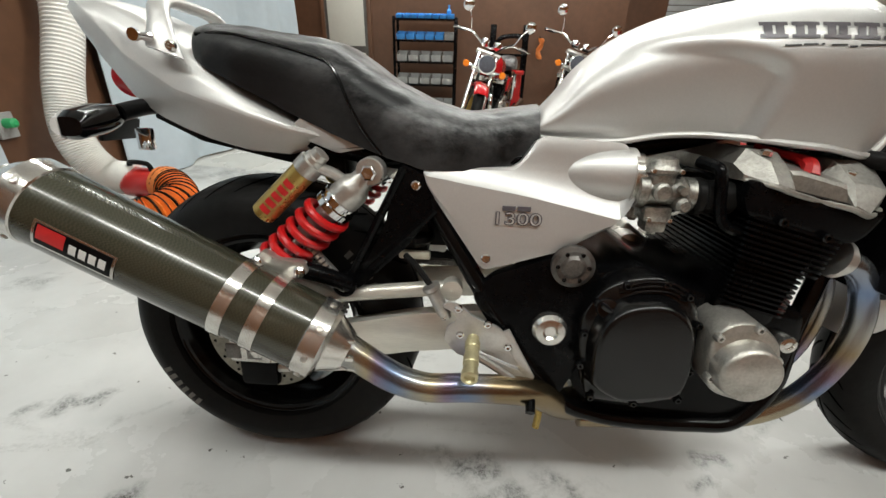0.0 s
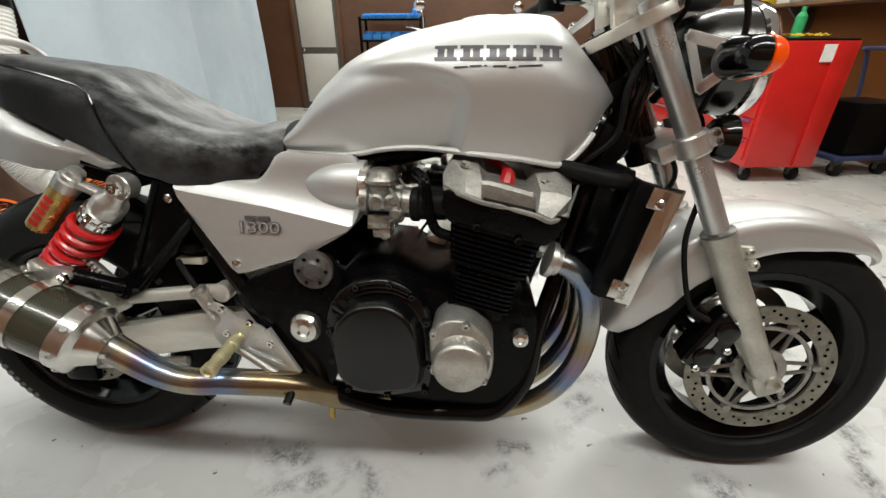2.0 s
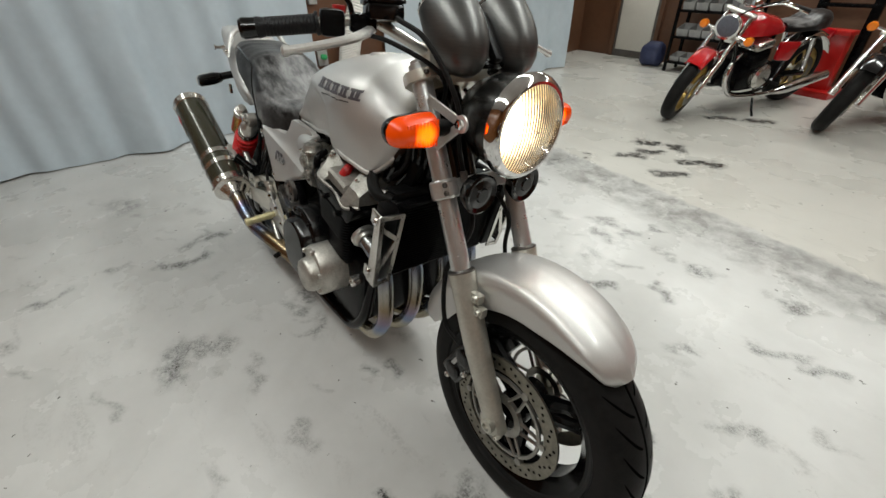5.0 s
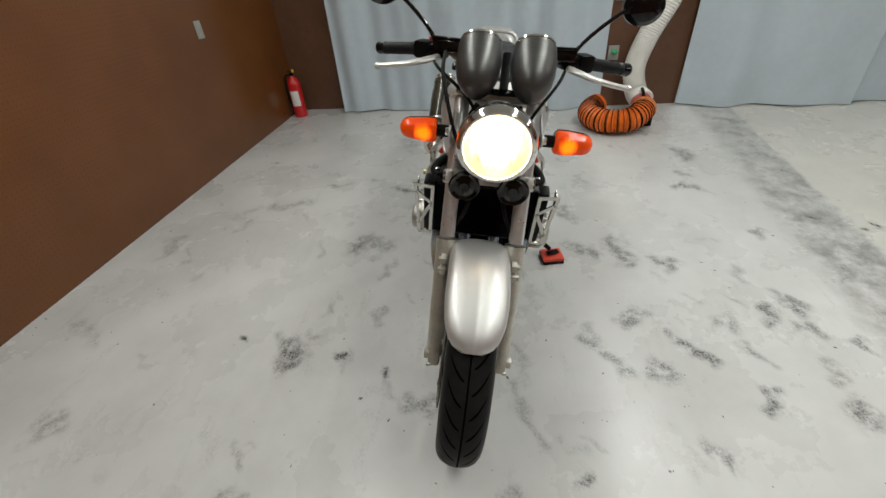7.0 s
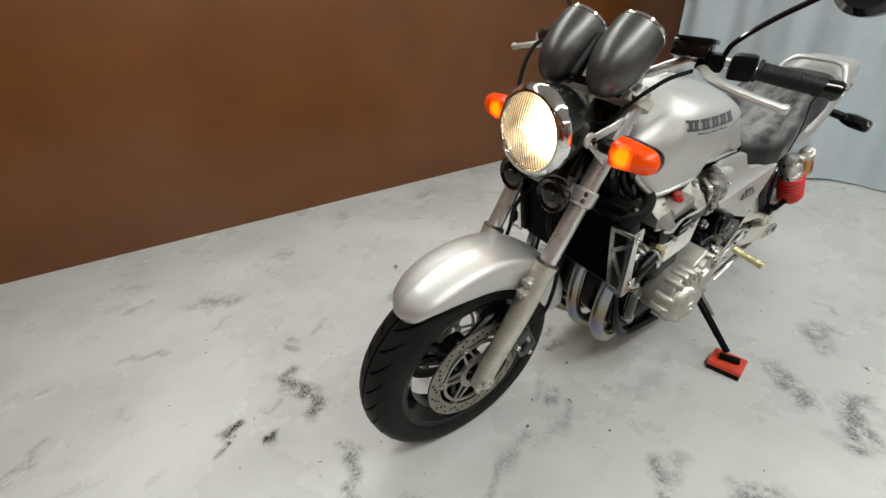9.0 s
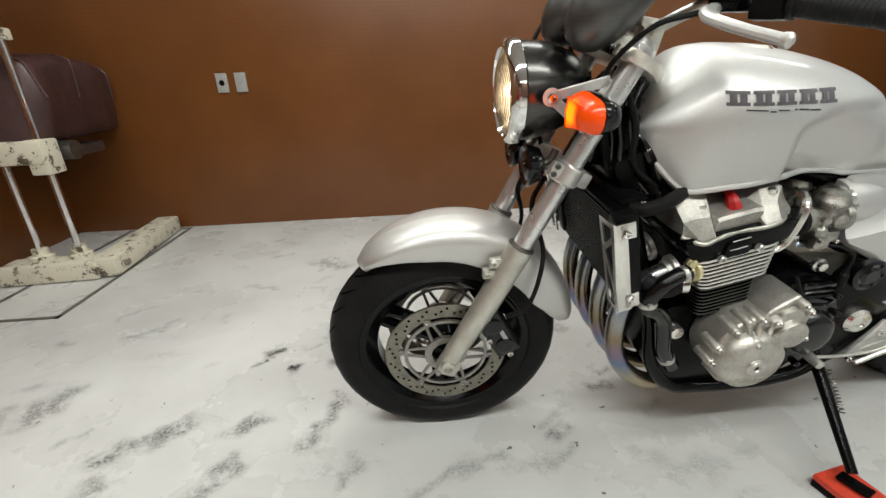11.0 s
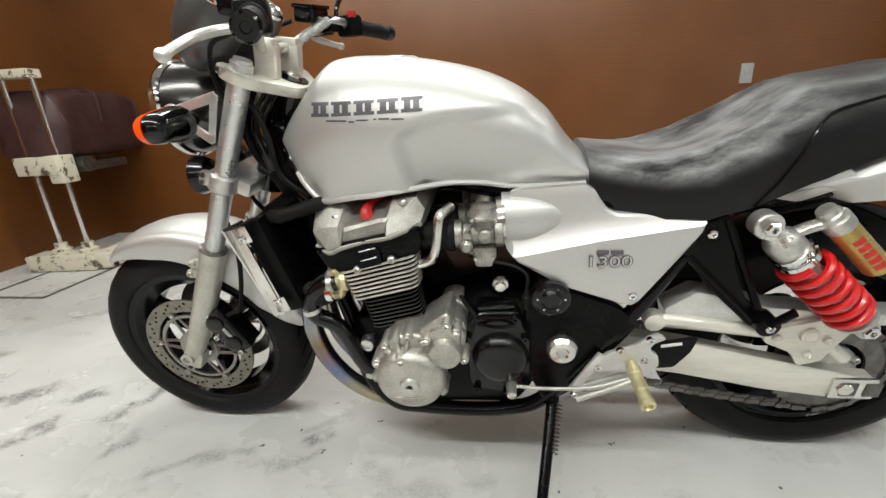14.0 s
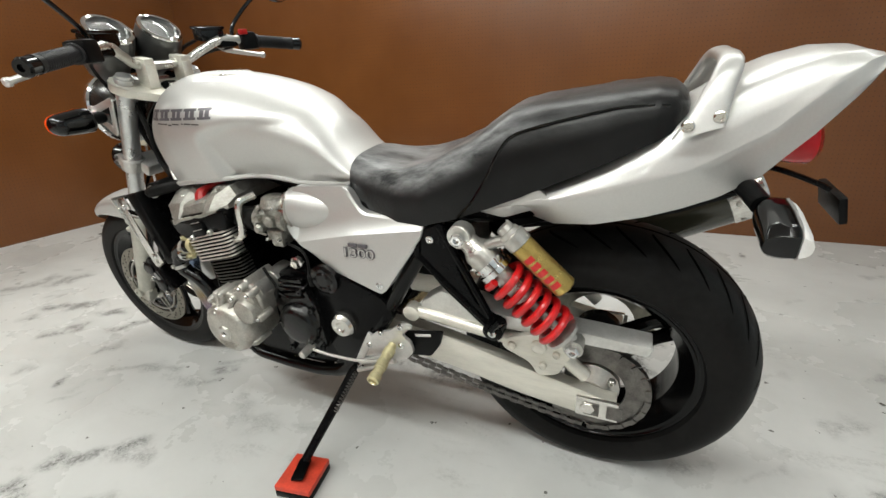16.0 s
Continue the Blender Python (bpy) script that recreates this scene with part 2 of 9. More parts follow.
def lamp_glow_round(name, centre, color, base, spread, near, far, metal, fold):
    """A lit lamp body: bright round the bulb, falling to a dim edge, with faint flutes."""
    m = bpy.data.materials.new(name)
    m.use_nodes = True
    nt = m.node_tree
    N, Lk = nt.nodes.new, nt.links.new
    b = nt.nodes["Principled BSDF"]
    b.inputs["Base Color"].default_value = (*base, 1)
    b.inputs["Metallic"].default_value, b.inputs["Roughness"].default_value = metal, 0.25
    tc, off, ln, wv = N("ShaderNodeTexCoord"), N("ShaderNodeVectorMath"), N("ShaderNodeVectorMath"), N("ShaderNodeTexNoise")
    off.operation, ln.operation = "SUBTRACT", "LENGTH"
    off.inputs[1].default_value = centre
    mirror = N("ShaderNodeVectorMath")
    mirror.operation = "ABSOLUTE"
    Lk(tc.outputs["Object"], mirror.inputs[0])
    Lk(mirror.outputs[0] if fold else tc.outputs["Object"], off.inputs[0]), Lk(off.outputs[0], ln.inputs[0])
    sq = N("ShaderNodeMapping")
    sq.inputs["Scale"].default_value = (1, 40, 9)
    Lk(tc.outputs["Object"], sq.inputs[0]), Lk(sq.outputs[0], wv.inputs[0])
    wv.inputs["Scale"].default_value, wv.inputs["Detail"].default_value = 2.0, 3
    a = N("ShaderNodeMath")
    a.operation, a.inputs[1].default_value = "MULTIPLY_ADD", spread * 0.5
    Lk(wv.outputs[0], a.inputs[0]), Lk(ln.outputs["Value"], a.inputs[2])
    r = N("ShaderNodeMapRange")
    r.interpolation_type = "SMOOTHSTEP"
    r.inputs[1].default_value, r.inputs[2].default_value, r.inputs[3].default_value, r.inputs[4].default_value = spread * 0.62, spread * 1.22, near, far
    Lk(a.outputs[0], r.inputs[0]), Lk(r.outputs[0], b.inputs["Emission Strength"])
    b.inputs["Emission Color"].default_value = (*color, 1)
    return m


amber_lit = lamp_glow_round("amber_lit", (0.585, 0.188, 0.900), (1.0, 0.10, 0.001), (0.72, 0.055, 0.001), 0.028, 5.0, 0.20, 0.0, True)
amber_lit.node_tree.nodes["Principled BSDF"].inputs["Roughness"].default_value = 0.25
amber_bulb = emitter("amber_bulb", (1.0, 0.42, 0.05), 4.0)
headlight_glow = lamp_glow_round("headlight_glow", (0.60, 0.004, 0.905), (1.0, 0.74, 0.42), (0.30, 0.27, 0.21), 0.080, 11.0, 0.20, 1.0, False)
headlight_bulb = emitter("headlight_bulb", (1.0, 0.88, 0.66), 8.0)
red_lens = material("red_lens", (0.50, 0.006, 0.012), 0.15, 0.0, var=0.1, scale=60, coat=0.2, spec=0.3)
clear_glass = glass("clear_glass")


def fluted(name):
    """Clear glass with upright moulded flutes."""
    m = glass(name, rough=0.05)
    nt = m.node_tree
    tc, mp, wv, bp = (nt.nodes.new(k) for k in ("ShaderNodeTexCoord", "ShaderNodeMapping", "ShaderNodeTexWave", "ShaderNodeBump"))
    wv.wave_type, wv.bands_direction = "BANDS", "Y"
    wv.inputs["Scale"].default_value, wv.inputs["Distortion"].default_value = 45.0, 0.0
    bp.inputs["Strength"].default_value, bp.inputs["Distance"].default_value = 0.25, 0.002
    nt.links.new(tc.outputs["Object"], wv.inputs[0]), nt.links.new(wv.outputs["Fac"], bp.inputs["Height"])
    nt.links.new(bp.outputs[0], nt.nodes["Principled BSDF"].inputs["Normal"])
    nt.nodes.remove(mp)
    return m


fluted_glass = fluted("fluted_glass")
dial_face = material("dial_face", (0.10, 0.105, 0.125), 0.55, 0.0, var=0.2, scale=60, spec=0.2)
dial_blue = material("dial_blue", (0.10, 0.10, 0.36), 0.5, 0.0, var=0.1, scale=60, spec=0.2)


def floor_material():
    """Grey-white painted concrete: scuffs, tyre smears and worn patches at several sizes."""
    m = bpy.data.materials.new("painted_concrete")
    m.use_nodes = True
    nt = m.node_tree
    N, Lk = nt.nodes.new, nt.links.new
    b = nt.nodes["Principled BSDF"]
    tc = N("ShaderNodeTexCoord")

    def noise_of(scale, detail, rough=0.55, warp=None, vec=None):
        n = N("ShaderNodeTexNoise")
        n.inputs["Scale"].default_value, n.inputs["Detail"].default_value, n.inputs["Roughness"].default_value = scale, detail, rough
        Lk(vec or tc.outputs["Object"], n.inputs[0])
        if warp:
            n.inputs["Distortion"].default_value = warp
        return n.outputs[0]

    def ramp(src, p0, p1, c0=(0, 0, 0), c1=(1, 1, 1)):
        r = N("ShaderNodeValToRGB")
        r.color_ramp.elements[0].position, r.color_ramp.elements[1].position = p0, p1
        r.color_ramp.elements[0].color, r.color_ramp.elements[1].color = (*c0, 1), (*c1, 1)
        Lk(src, r.inputs[0])
        return r.outputs[0]

    def mix(fac, a, c, k=1.0):
        x = N("ShaderNodeMix")
        x.data_type = "RGBA"
        mul = N("ShaderNodeMath")
        mul.operation, mul.inputs[1].default_value = "MULTIPLY", k
        Lk(fac, mul.inputs[0]), Lk(mul.outputs[0], x.inputs[0])
        if isinstance(a, tuple):
            x.inputs[6].default_value = (*a, 1)
        else:
            Lk(a, x.inputs[6])
        x.inputs[7].default_value = (*c, 1)
        return x.outputs[2]

    mp = N("ShaderNodeMapping")
    mp.inputs["Rotation"].default_value, mp.inputs["Scale"].default_value = (0, 0, radians(32)), (1, 3.2, 1)
    Lk(tc.outputs["Object"], mp.inputs[0])
    base = ramp(noise_of(0.9, 6), 0.35, 0.68, (0.50, 0.50, 0.485), (0.64, 0.64, 0.625))
    worn = ramp(noise_of(2.3, 8, 0.62), 0.44, 0.76)
    col = mix(worn, base, (0.36, 0.355, 0.335), 0.36)
    sep = N("ShaderNodeSeparateXYZ")
    Lk(tc.outputs["Object"], sep.inputs[0])
    far = N("ShaderNodeMath")
    far.operation, far.inputs[1].default_value = "MULTIPLY_ADD", 0.115
    wob = N("ShaderNodeMath")
    wob.operation, wob.inputs[1].default_value = "MULTIPLY_ADD", 0.10
    Lk(noise_of(9, 6, 0.65), wob.inputs[0]), Lk(sep.outputs[1], wob.inputs[2])
    Lk(sep.outputs[0], far.inputs[0]), Lk(wob.outputs[0], far.inputs[2])
    step = N("ShaderNodeMapRange")
    step.inputs[1].default_value, step.inputs[2].default_value = 2.02, 2.05
    Lk(far.outputs[0], step.inputs[0])
    col = mix(step.outputs[0], col, (0.56, 0.54, 0.48), 0.55)
    up = N("ShaderNodeMapRange")
    up.inputs[1].default_value, up.inputs[2].default_value = 1.66, 1.78
    Lk(far.outputs[0], up.inputs[0])
    strip = N("ShaderNodeMath")
    strip.operation = "SUBTRACT"
    Lk(up.outputs[0], strip.inputs[0]), Lk(step.outputs[0], strip.inputs[1])
    grit = N("ShaderNodeMath")
    grit.operation = "MULTIPLY"
    Lk(strip.outputs[0], grit.inputs[0]), Lk(ramp(noise_of(7, 9, 0.72), 0.36, 0.62), grit.inputs[1])
    col = mix(grit.outputs[0], col, (0.21, 0.207, 0.195), 0.85)
    smear = ramp(noise_of(2.6, 9, 0.66, 0.6, mp.outputs[0]), 0.57, 0.72)
    speck = ramp(noise_of(85, 4, 0.7), 0.40, 0.60)
    both = N("ShaderNodeMath")
    both.operation = "MULTIPLY"
    Lk(smear, both.inputs[0]), Lk(speck, both.inputs[1])
    col = mix(both.outputs[0], col, (0.085, 0.08, 0.072), 0.32)
    soil = N("ShaderNodeAttribute")
    soil.attribute_name = "soil"
    pepper = ramp(noise_of(110, 5, 0.75), 0.36, 0.60)
    blotch = ramp(noise_of(22, 7, 0.65), 0.36, 0.54)
    p1 = N("ShaderNodeMath")
    p1.operation = "MULTIPLY"
    Lk(pepper, p1.inputs[0]), Lk(blotch, p1.inputs[1])
    p2 = N("ShaderNodeMath")
    p2.operation, p2.inputs[1].default_value = "MULTIPLY_ADD", 0.95
    base_soil = N("ShaderNodeMath")
    base_soil.operation, base_soil.inputs[1].default_value = "MULTIPLY", 0.30
    Lk(blotch, base_soil.inputs[0])
    Lk(p1.outputs[0], p2.inputs[0]), Lk(base_soil.outputs[0], p2.inputs[2])
    p3 = N("ShaderNodeMath")
    p3.operation = "MULTIPLY"
    Lk(soil.outputs["Fac"], p3.inputs[0]), Lk(p2.outputs[0], p3.inputs[1])
    col = mix(p3.outputs[0], col, (0.040, 0.038, 0.035), 1.0)
    fleck = ramp(noise_of(26, 3, 0.5), 0.715, 0.735)
    col = mix(fleck, col, (0.07, 0.065, 0.055), 0.9)
    Lk(col, b.inputs["Base Color"])
    rr = N("ShaderNodeMapRange")
    rr.inputs[1].default_value, rr.inputs[2].default_value, rr.inputs[3].default_value, rr.inputs[4].default_value = 0.3, 0.7, 0.18, 0.40
    Lk(noise_of(1.7, 7, 0.6), rr.inputs[0])
    Lk(rr.outputs[0], b.inputs["Roughness"])
    bp = N("ShaderNodeBump")
    bp.inputs["Strength"].default_value, bp.inputs["Distance"].default_value = 0.22, 0.004
    Lk(noise_of(14, 8, 0.6), bp.inputs["Height"])
    Lk(bp.outputs[0], b.inputs["Normal"])
    return m


def board_material(axis):
    """Brown perforated hardboard: a grid of small dark holes, faint sheet joints."""
    m = bpy.data.materials.new("brown_pegboard")
    m.use_nodes = True
    nt = m.node_tree
    N, Lk = nt.nodes.new, nt.links.new
    b = nt.nodes["Principled BSDF"]
    tc, sep = N("ShaderNodeTexCoord"), N("ShaderNodeSeparateXYZ")
    Lk(tc.outputs["Object"], sep.inputs[0])

    def cell(out):
        a = N("ShaderNodeMath")
        a.operation, a.inputs[1].default_value = "DIVIDE", 0.025
        Lk(out, a.inputs[0])
        f = N("ShaderNodeMath")
        f.operation = "FRACT"
        Lk(a.outputs[0], f.inputs[0])
        s = N("ShaderNodeMath")
        s.operation, s.inputs[1].default_value = "SUBTRACT", 0.5
        Lk(f.outputs[0], s.inputs[0])
        q = N("ShaderNodeMath")
        q.operation = "MULTIPLY"
        Lk(s.outputs[0], q.inputs[0]), Lk(s.outputs[0], q.inputs[1])
        return q.outputs[0]

    d = N("ShaderNodeMath")
    d.operation = "ADD"
    Lk(cell(sep.outputs[axis]), d.inputs[0]), Lk(cell(sep.outputs[2]), d.inputs[1])
    hole = N("ShaderNodeMath")
    hole.operation, hole.inputs[1].default_value = "LESS_THAN", 0.012
    Lk(d.outputs[0], hole.inputs[0])
    n = N("ShaderNodeTexNoise")
    n.inputs["Scale"].default_value, n.inputs["Detail"].default_value = 2.2, 8
    Lk(tc.outputs["Object"], n.inputs[0])
    r = N("ShaderNodeValToRGB")
    r.color_ramp.elements[0].position, r.color_ramp.elements[1].position = 0.3, 0.7
    r.color_ramp.elements[0].color, r.color_ramp.elements[1].color = (0.126, 0.0425, 0.0095, 1), (0.158, 0.0560, 0.0140, 1)
    Lk(n.outputs[0], r.inputs[0])
    x = N("ShaderNodeMix")
    x.data_type = "RGBA"
    Lk(hole.outputs[0], x.inputs[0]), Lk(r.outputs[0], x.inputs[6])
    x.inputs[7].default_value = (0.092, 0.036, 0.011, 1)
    Lk(x.outputs[2], b.inputs["Base Color"])
    b.inputs["Roughness"].default_value = 0.26
    b.inputs["Specular IOR Level"].default_value = 0.55
    bp = N("ShaderNodeBump")
    bp.inputs["Strength"].default_value, bp.inputs["Distance"].default_value, bp.invert = 0.3, 0.002, True
    Lk(hole.outputs[0], bp.inputs["Height"])
    Lk(bp.outputs[0], b.inputs["Normal"])
    return m


floor_mat = floor_material()
peg_x, peg_y = board_material(0), board_material(1)
brown_wall = material("brown_wall", (0.122, 0.057, 0.030), 0.42, 0.0, var=0.2, scale=2.5, bump=0.05, bump_scale=40)
curtain_mat = material("curtain_vinyl", (0.50, 0.575, 0.63), 0.38, 0.0, var=0.06, scale=3, bump=0.12, bump_scale=9, rough_var=0.06)
ceiling_mat = material("ceiling_board", (0.62, 0.61, 0.58), 0.8, 0.0, var=0.08, scale=3, bump=0.1, bump_scale=120)
cream_paint = material("cream_paint", (0.62, 0.59, 0.48), 0.45, 0.0, color2=(0.50, 0.46, 0.36), scale=14, bump=0.15, bump_scale=60)
chipped_cream = material("chipped_cream", (0.66, 0.62, 0.50), 0.45, 0.0, color2=(0.09, 0.07, 0.045), scale=20, bump=0.3, bump_scale=60)
for e_, p_ in zip([n for n in chipped_cream.node_tree.nodes if n.type == "VALTORGB"][0].color_ramp.elements, (0.415, 0.440)):
    e_.position = p_
cab_red = material("cabinet_red", (0.50, 0.012, 0.010), 0.32, 0.0, var=0.12, scale=6, coat=0.3)
door_beige = material("door_beige", (0.60, 0.58, 0.52), 0.45, 0.0, var=0.04, scale=5, bump=0.04, bump_scale=60)
handle_grey = material("handle_grey", (0.42, 0.42, 0.44), 0.32, 0.6, var=0.1, scale=30)
handle_violet = material("handle_violet", (0.16, 0.09, 0.28), 0.35, 0.3, var=0.1, scale=30)
bin_blue = material("bin_blue", (0.04, 0.28, 0.72), 0.40, var=0.15, scale=20)
bin_grey = material("bin_grey", (0.34, 0.34, 0.33), 0.45, var=0.2, scale=20)
paper_white = material("paper_white", (0.74, 0.73, 0.69), 0.6, var=0.06, scale=20)
outlet_grey = material("outlet_grey", (0.34, 0.335, 0.31), 0.45, var=0.08, scale=30)
orange_hose = material("orange_hose", (0.78, 0.17, 0.02), 0.42, 0.0, var=0.25, scale=22, bump=0.1, bump_scale=90)
duct_white = material("duct_white", (0.76, 0.75, 0.71), 0.40, 0.1, var=0.08, scale=14, bump=0.1, bump_scale=60)
ext_red = material("extinguisher_red", (0.55, 0.012, 0.015), 0.28, var=0.1, scale=20, coat=0.5)
cover_maroon = material("cover_maroon", (0.050, 0.020, 0.019), 0.46, var=0.35, scale=7, bump=0.35, bump_scale=20, rough_var=0.1)
tape_dark = material("tape_dark", (0.11, 0.10, 0.09), 0.5, var=0.3, scale=20)
block_red = material("block_red", (0.62, 0.055, 0.025), 0.5, var=0.25, scale=25)
green_plastic = material("green_plastic", (0.03, 0.35, 0.12), 0.45, var=0.15, scale=20)
yellow_cloth = material("yellow_cloth", (0.75, 0.55, 0.03), 0.6, var=0.2, scale=20, bump=0.3, bump_scale=50)
wood_shelf = material("wood_shelf", (0.24, 0.13, 0.06), 0.5, var=0.3, scale=5, aniso=(1, 8, 8), bump=0.1)
navy = material("navy_cloth", (0.03, 0.04, 0.10), 0.6, var=0.3, scale=15)
shutter_grey = material("shutter_grey", (0.40, 0.41, 0.41), 0.42, 0.2, var=0.1, scale=8)
lamp_glow = emitter("tube_glow", (1.0, 0.97, 0.91), 6.0)
orange_rag = material("orange_rag", (0.7, 0.2, 0.04), 0.6, var=0.2, scale=20)


# ---- mesh helpers ----
def bm_new():
    return bmesh.new()


def finish(bm, angle=32):
    bmesh.ops.recalc_face_normals(bm, faces=bm.faces[:])
    for f in bm.faces:
        f.smooth = True
    lim = radians(angle)
    for e in bm.edges:
        if len(e.link_faces) == 2 and e.calc_face_angle(0) > lim:
            e.smooth = False


def mesh_of(name, bm, mat, angle=32):
    finish(bm, angle)
    me = bpy.data.meshes.new(name)
    bm.to_mesh(me)
    bm.free()
    me.materials.append(mat)
    return me


def part(name, bm, mat, parent, label="", angle=32):
    ob = new(name, mesh_of(name, bm, mat, angle))
    ob.parent = parent
    if label:
        ob["label"] = label
    return ob


def thing(name, label, category, group="", kind="", m=None):
    ob = new(name)
    ob.empty_display_size = 0.1
    if m is not None:
        ob.matrix_world = m
    return tagged(ob, label, category, group, kind)


def solid(name, bm, mat, label, category, group="", kind="", m=None, angle=32):
    ob = new(name, mesh_of(name, bm, mat, angle))
    if m is not None:
        ob.matrix_world = m
    return tagged(ob, label, category, group, kind)


def skin(bm, rings, cap=True, closed=True):
    """Joins rings of points, all of one length, into a skin."""
    rows = [[bm.verts.new(p) for p in r] for r in rings]
    n = len(rows[0])
    for a, b in zip(rows, rows[1:]):
        for i in range(n if closed else n - 1):
            j = (i + 1) % n
            bm.faces.new((a[i], a[j], b[j], b[i]))
    if cap and closed:
        bm.faces.new(rows[0][::-1]), bm.faces.new(rows[-1])
    return bm


def glide(pts, steps=6):
    """A smooth curve through the points."""
    p = [Vector(q) for q in pts]
    if len(p) < 3:
        return p
    p = [2 * p[0] - p[1]] + p + [2 * p[-1] - p[-2]]
    out = []
    for i in range(1, len(p) - 2):
        a, b, c, d = p[i - 1 : i + 3]
        for k in range(steps):
            t = k / steps
            out.append(0.5 * ((2 * b) + (c - a) * t + (2 * a - 5 * b + 4 * c - d) * t * t + (3 * b - a - 3 * c + d) * t**3))
    return out + [p[-2]]


def tube(bm, pts, r, n=10, steps=6, cap=True, radii=None, flat=1.0):
    """A tube along a smooth curve; radii: a radius at each given point; flat: its height by its width."""
    c = glide(pts, steps)
    m = len(c)
    rr = [r] * m
    if radii:
        rr = list(np.interp(np.linspace(0, len(pts) - 1, m), range(len(pts)), radii))
    tan = [(c[min(i + 1, m - 1)] - c[max(i - 1, 0)]).normalized() for i in range(m)]
    up = Vector((0, 0, 1)) if abs(tan[0].z) < 0.9 else Vector((1, 0, 0))
    side = tan[0].cross(up).normalized()
    rings = []
    for i in range(m):
        side = (side - tan[i] * side.dot(tan[i])).normalized()
        up2 = side.cross(tan[i])
        rings.append([c[i] + (side * math.cos(2 * math.pi * k / n) + up2 * math.sin(2 * math.pi * k / n) * flat) * rr[i] for k in range(n)])
    return skin(bm, rings, cap)


def frame_of(axis):
    a = Vector(axis).normalized()
    u = a.cross(Vector((0, 0, 1)) if abs(a.z) < 0.9 else Vector((1, 0, 0))).normalized()
    return a, u, a.cross(u)


def lathe(bm, at, axis, prof, n=24, cap=True):
    """A turned shape: rows of (distance along the axis, radius)."""
    a, u, w = frame_of(axis)
    o = Vector(at)
    rings = [[o + a * h + (u * math.cos(2 * math.pi * k / n) + w * math.sin(2 * math.pi * k / n)) * max(r, 1e-4) for k in range(n)] for h, r in prof]
    return skin(bm, rings, cap)


def ring(bm, at, axis, r0, r1, h0, h1, n=32):
    """A flat ring with thickness."""
    a, u, w = frame_of(axis)
    o = Vector(at)

    def circle(r, h):
        return [bm.verts.new(o + a * h + (u * math.cos(2 * math.pi * k / n) + w * math.sin(2 * math.pi * k / n)) * r) for k in range(n)]

    rows = [circle(r0, h0), circle(r1, h0), circle(r1, h1), circle(r0, h1)]
    for i in range(4):
        p, q = rows[i], rows[(i + 1) % 4]
        for k in range(n):
            j = (k + 1) % n
            bm.faces.new((p[k], p[j], q[j], q[k]))
    return bm


def bevel(bm, w, seg=2, lim=40):
    if w > 0:
        es = [e for e in bm.edges if len(e.link_faces) == 2 and e.calc_face_angle(0) > radians(lim)]
        bmesh.ops.bevel(bm, geom=es, offset=w, segments=seg, profile=0.6, affect="EDGES")
    return bm


def add(bm, other, m=None):
    """Adds one bmesh to another."""
    me = bpy.data.meshes.new("joined")
    other.to_mesh(me)
    other.free()
    if m is not None:
        me.transform(m)
    bm.from_mesh(me)
    bpy.data.meshes.remove(me)
    return bm


def box(bm, c, s, w=0.0, m=None, seg=2):
    b = bm_new()
    bmesh.ops.create_cube(b, size=1.0)
    for v in b.verts:
        v.co = Vector((v.co.x * s[0], v.co.y * s[1], v.co.z * s[2]))
    bevel(b, w, seg)
    mm = Matrix.Translation(c) @ (m if m is not None else Matrix.Identity(4))
    return add(bm, b, mm)


def prism(bm, poly, y0, y1, w=0.0, seg=2):
    """An outline in x and z, drawn out from y0 to y1."""
    b = bm_new()
    lo, hi = [b.verts.new((x, y0, z)) for x, z in poly], [b.verts.new((x, y1, z)) for x, z in poly]
    n = len(poly)
    b.faces.new(lo), b.faces.new(hi[::-1])
    for i in range(n):
        j = (i + 1) % n
        b.faces.new((lo[j], lo[i], hi[i], hi[j]))
    bmesh.ops.recalc_face_normals(b, faces=b.faces[:])
    bevel(b, w, seg)
    return add(bm, b)


def rounded(poly, r, k=4):
    """An outline with its corners rounded."""
    out, n = [], len(poly)
    for i in range(n):
        p, a, b = Vector(poly[i]), Vector(poly[i - 1]), Vector(poly[(i + 1) % n])
        d = min(r, (a - p).length * 0.45, (b - p).length * 0.45)
        s, e = p + (a - p).normalized() * d, p + (b - p).normalized() * d
        for q in range(k + 1):
            t = q / k
            out.append(tuple(s * (1 - t) ** 2 + p * 2 * t * (1 - t) + e * t * t))
    return out


def bolt(bm, at, axis, r=0.007, h=0.006, n=8):
    return lathe(bm, at, axis, [(-0.002, r), (h * 0.7, r), (h, r * 0.75), (h, r * 0.45), (h * 0.4, r * 0.4)], n)


def lerp(x, xs, ys):
    return float(np.interp(x, xs, ys))


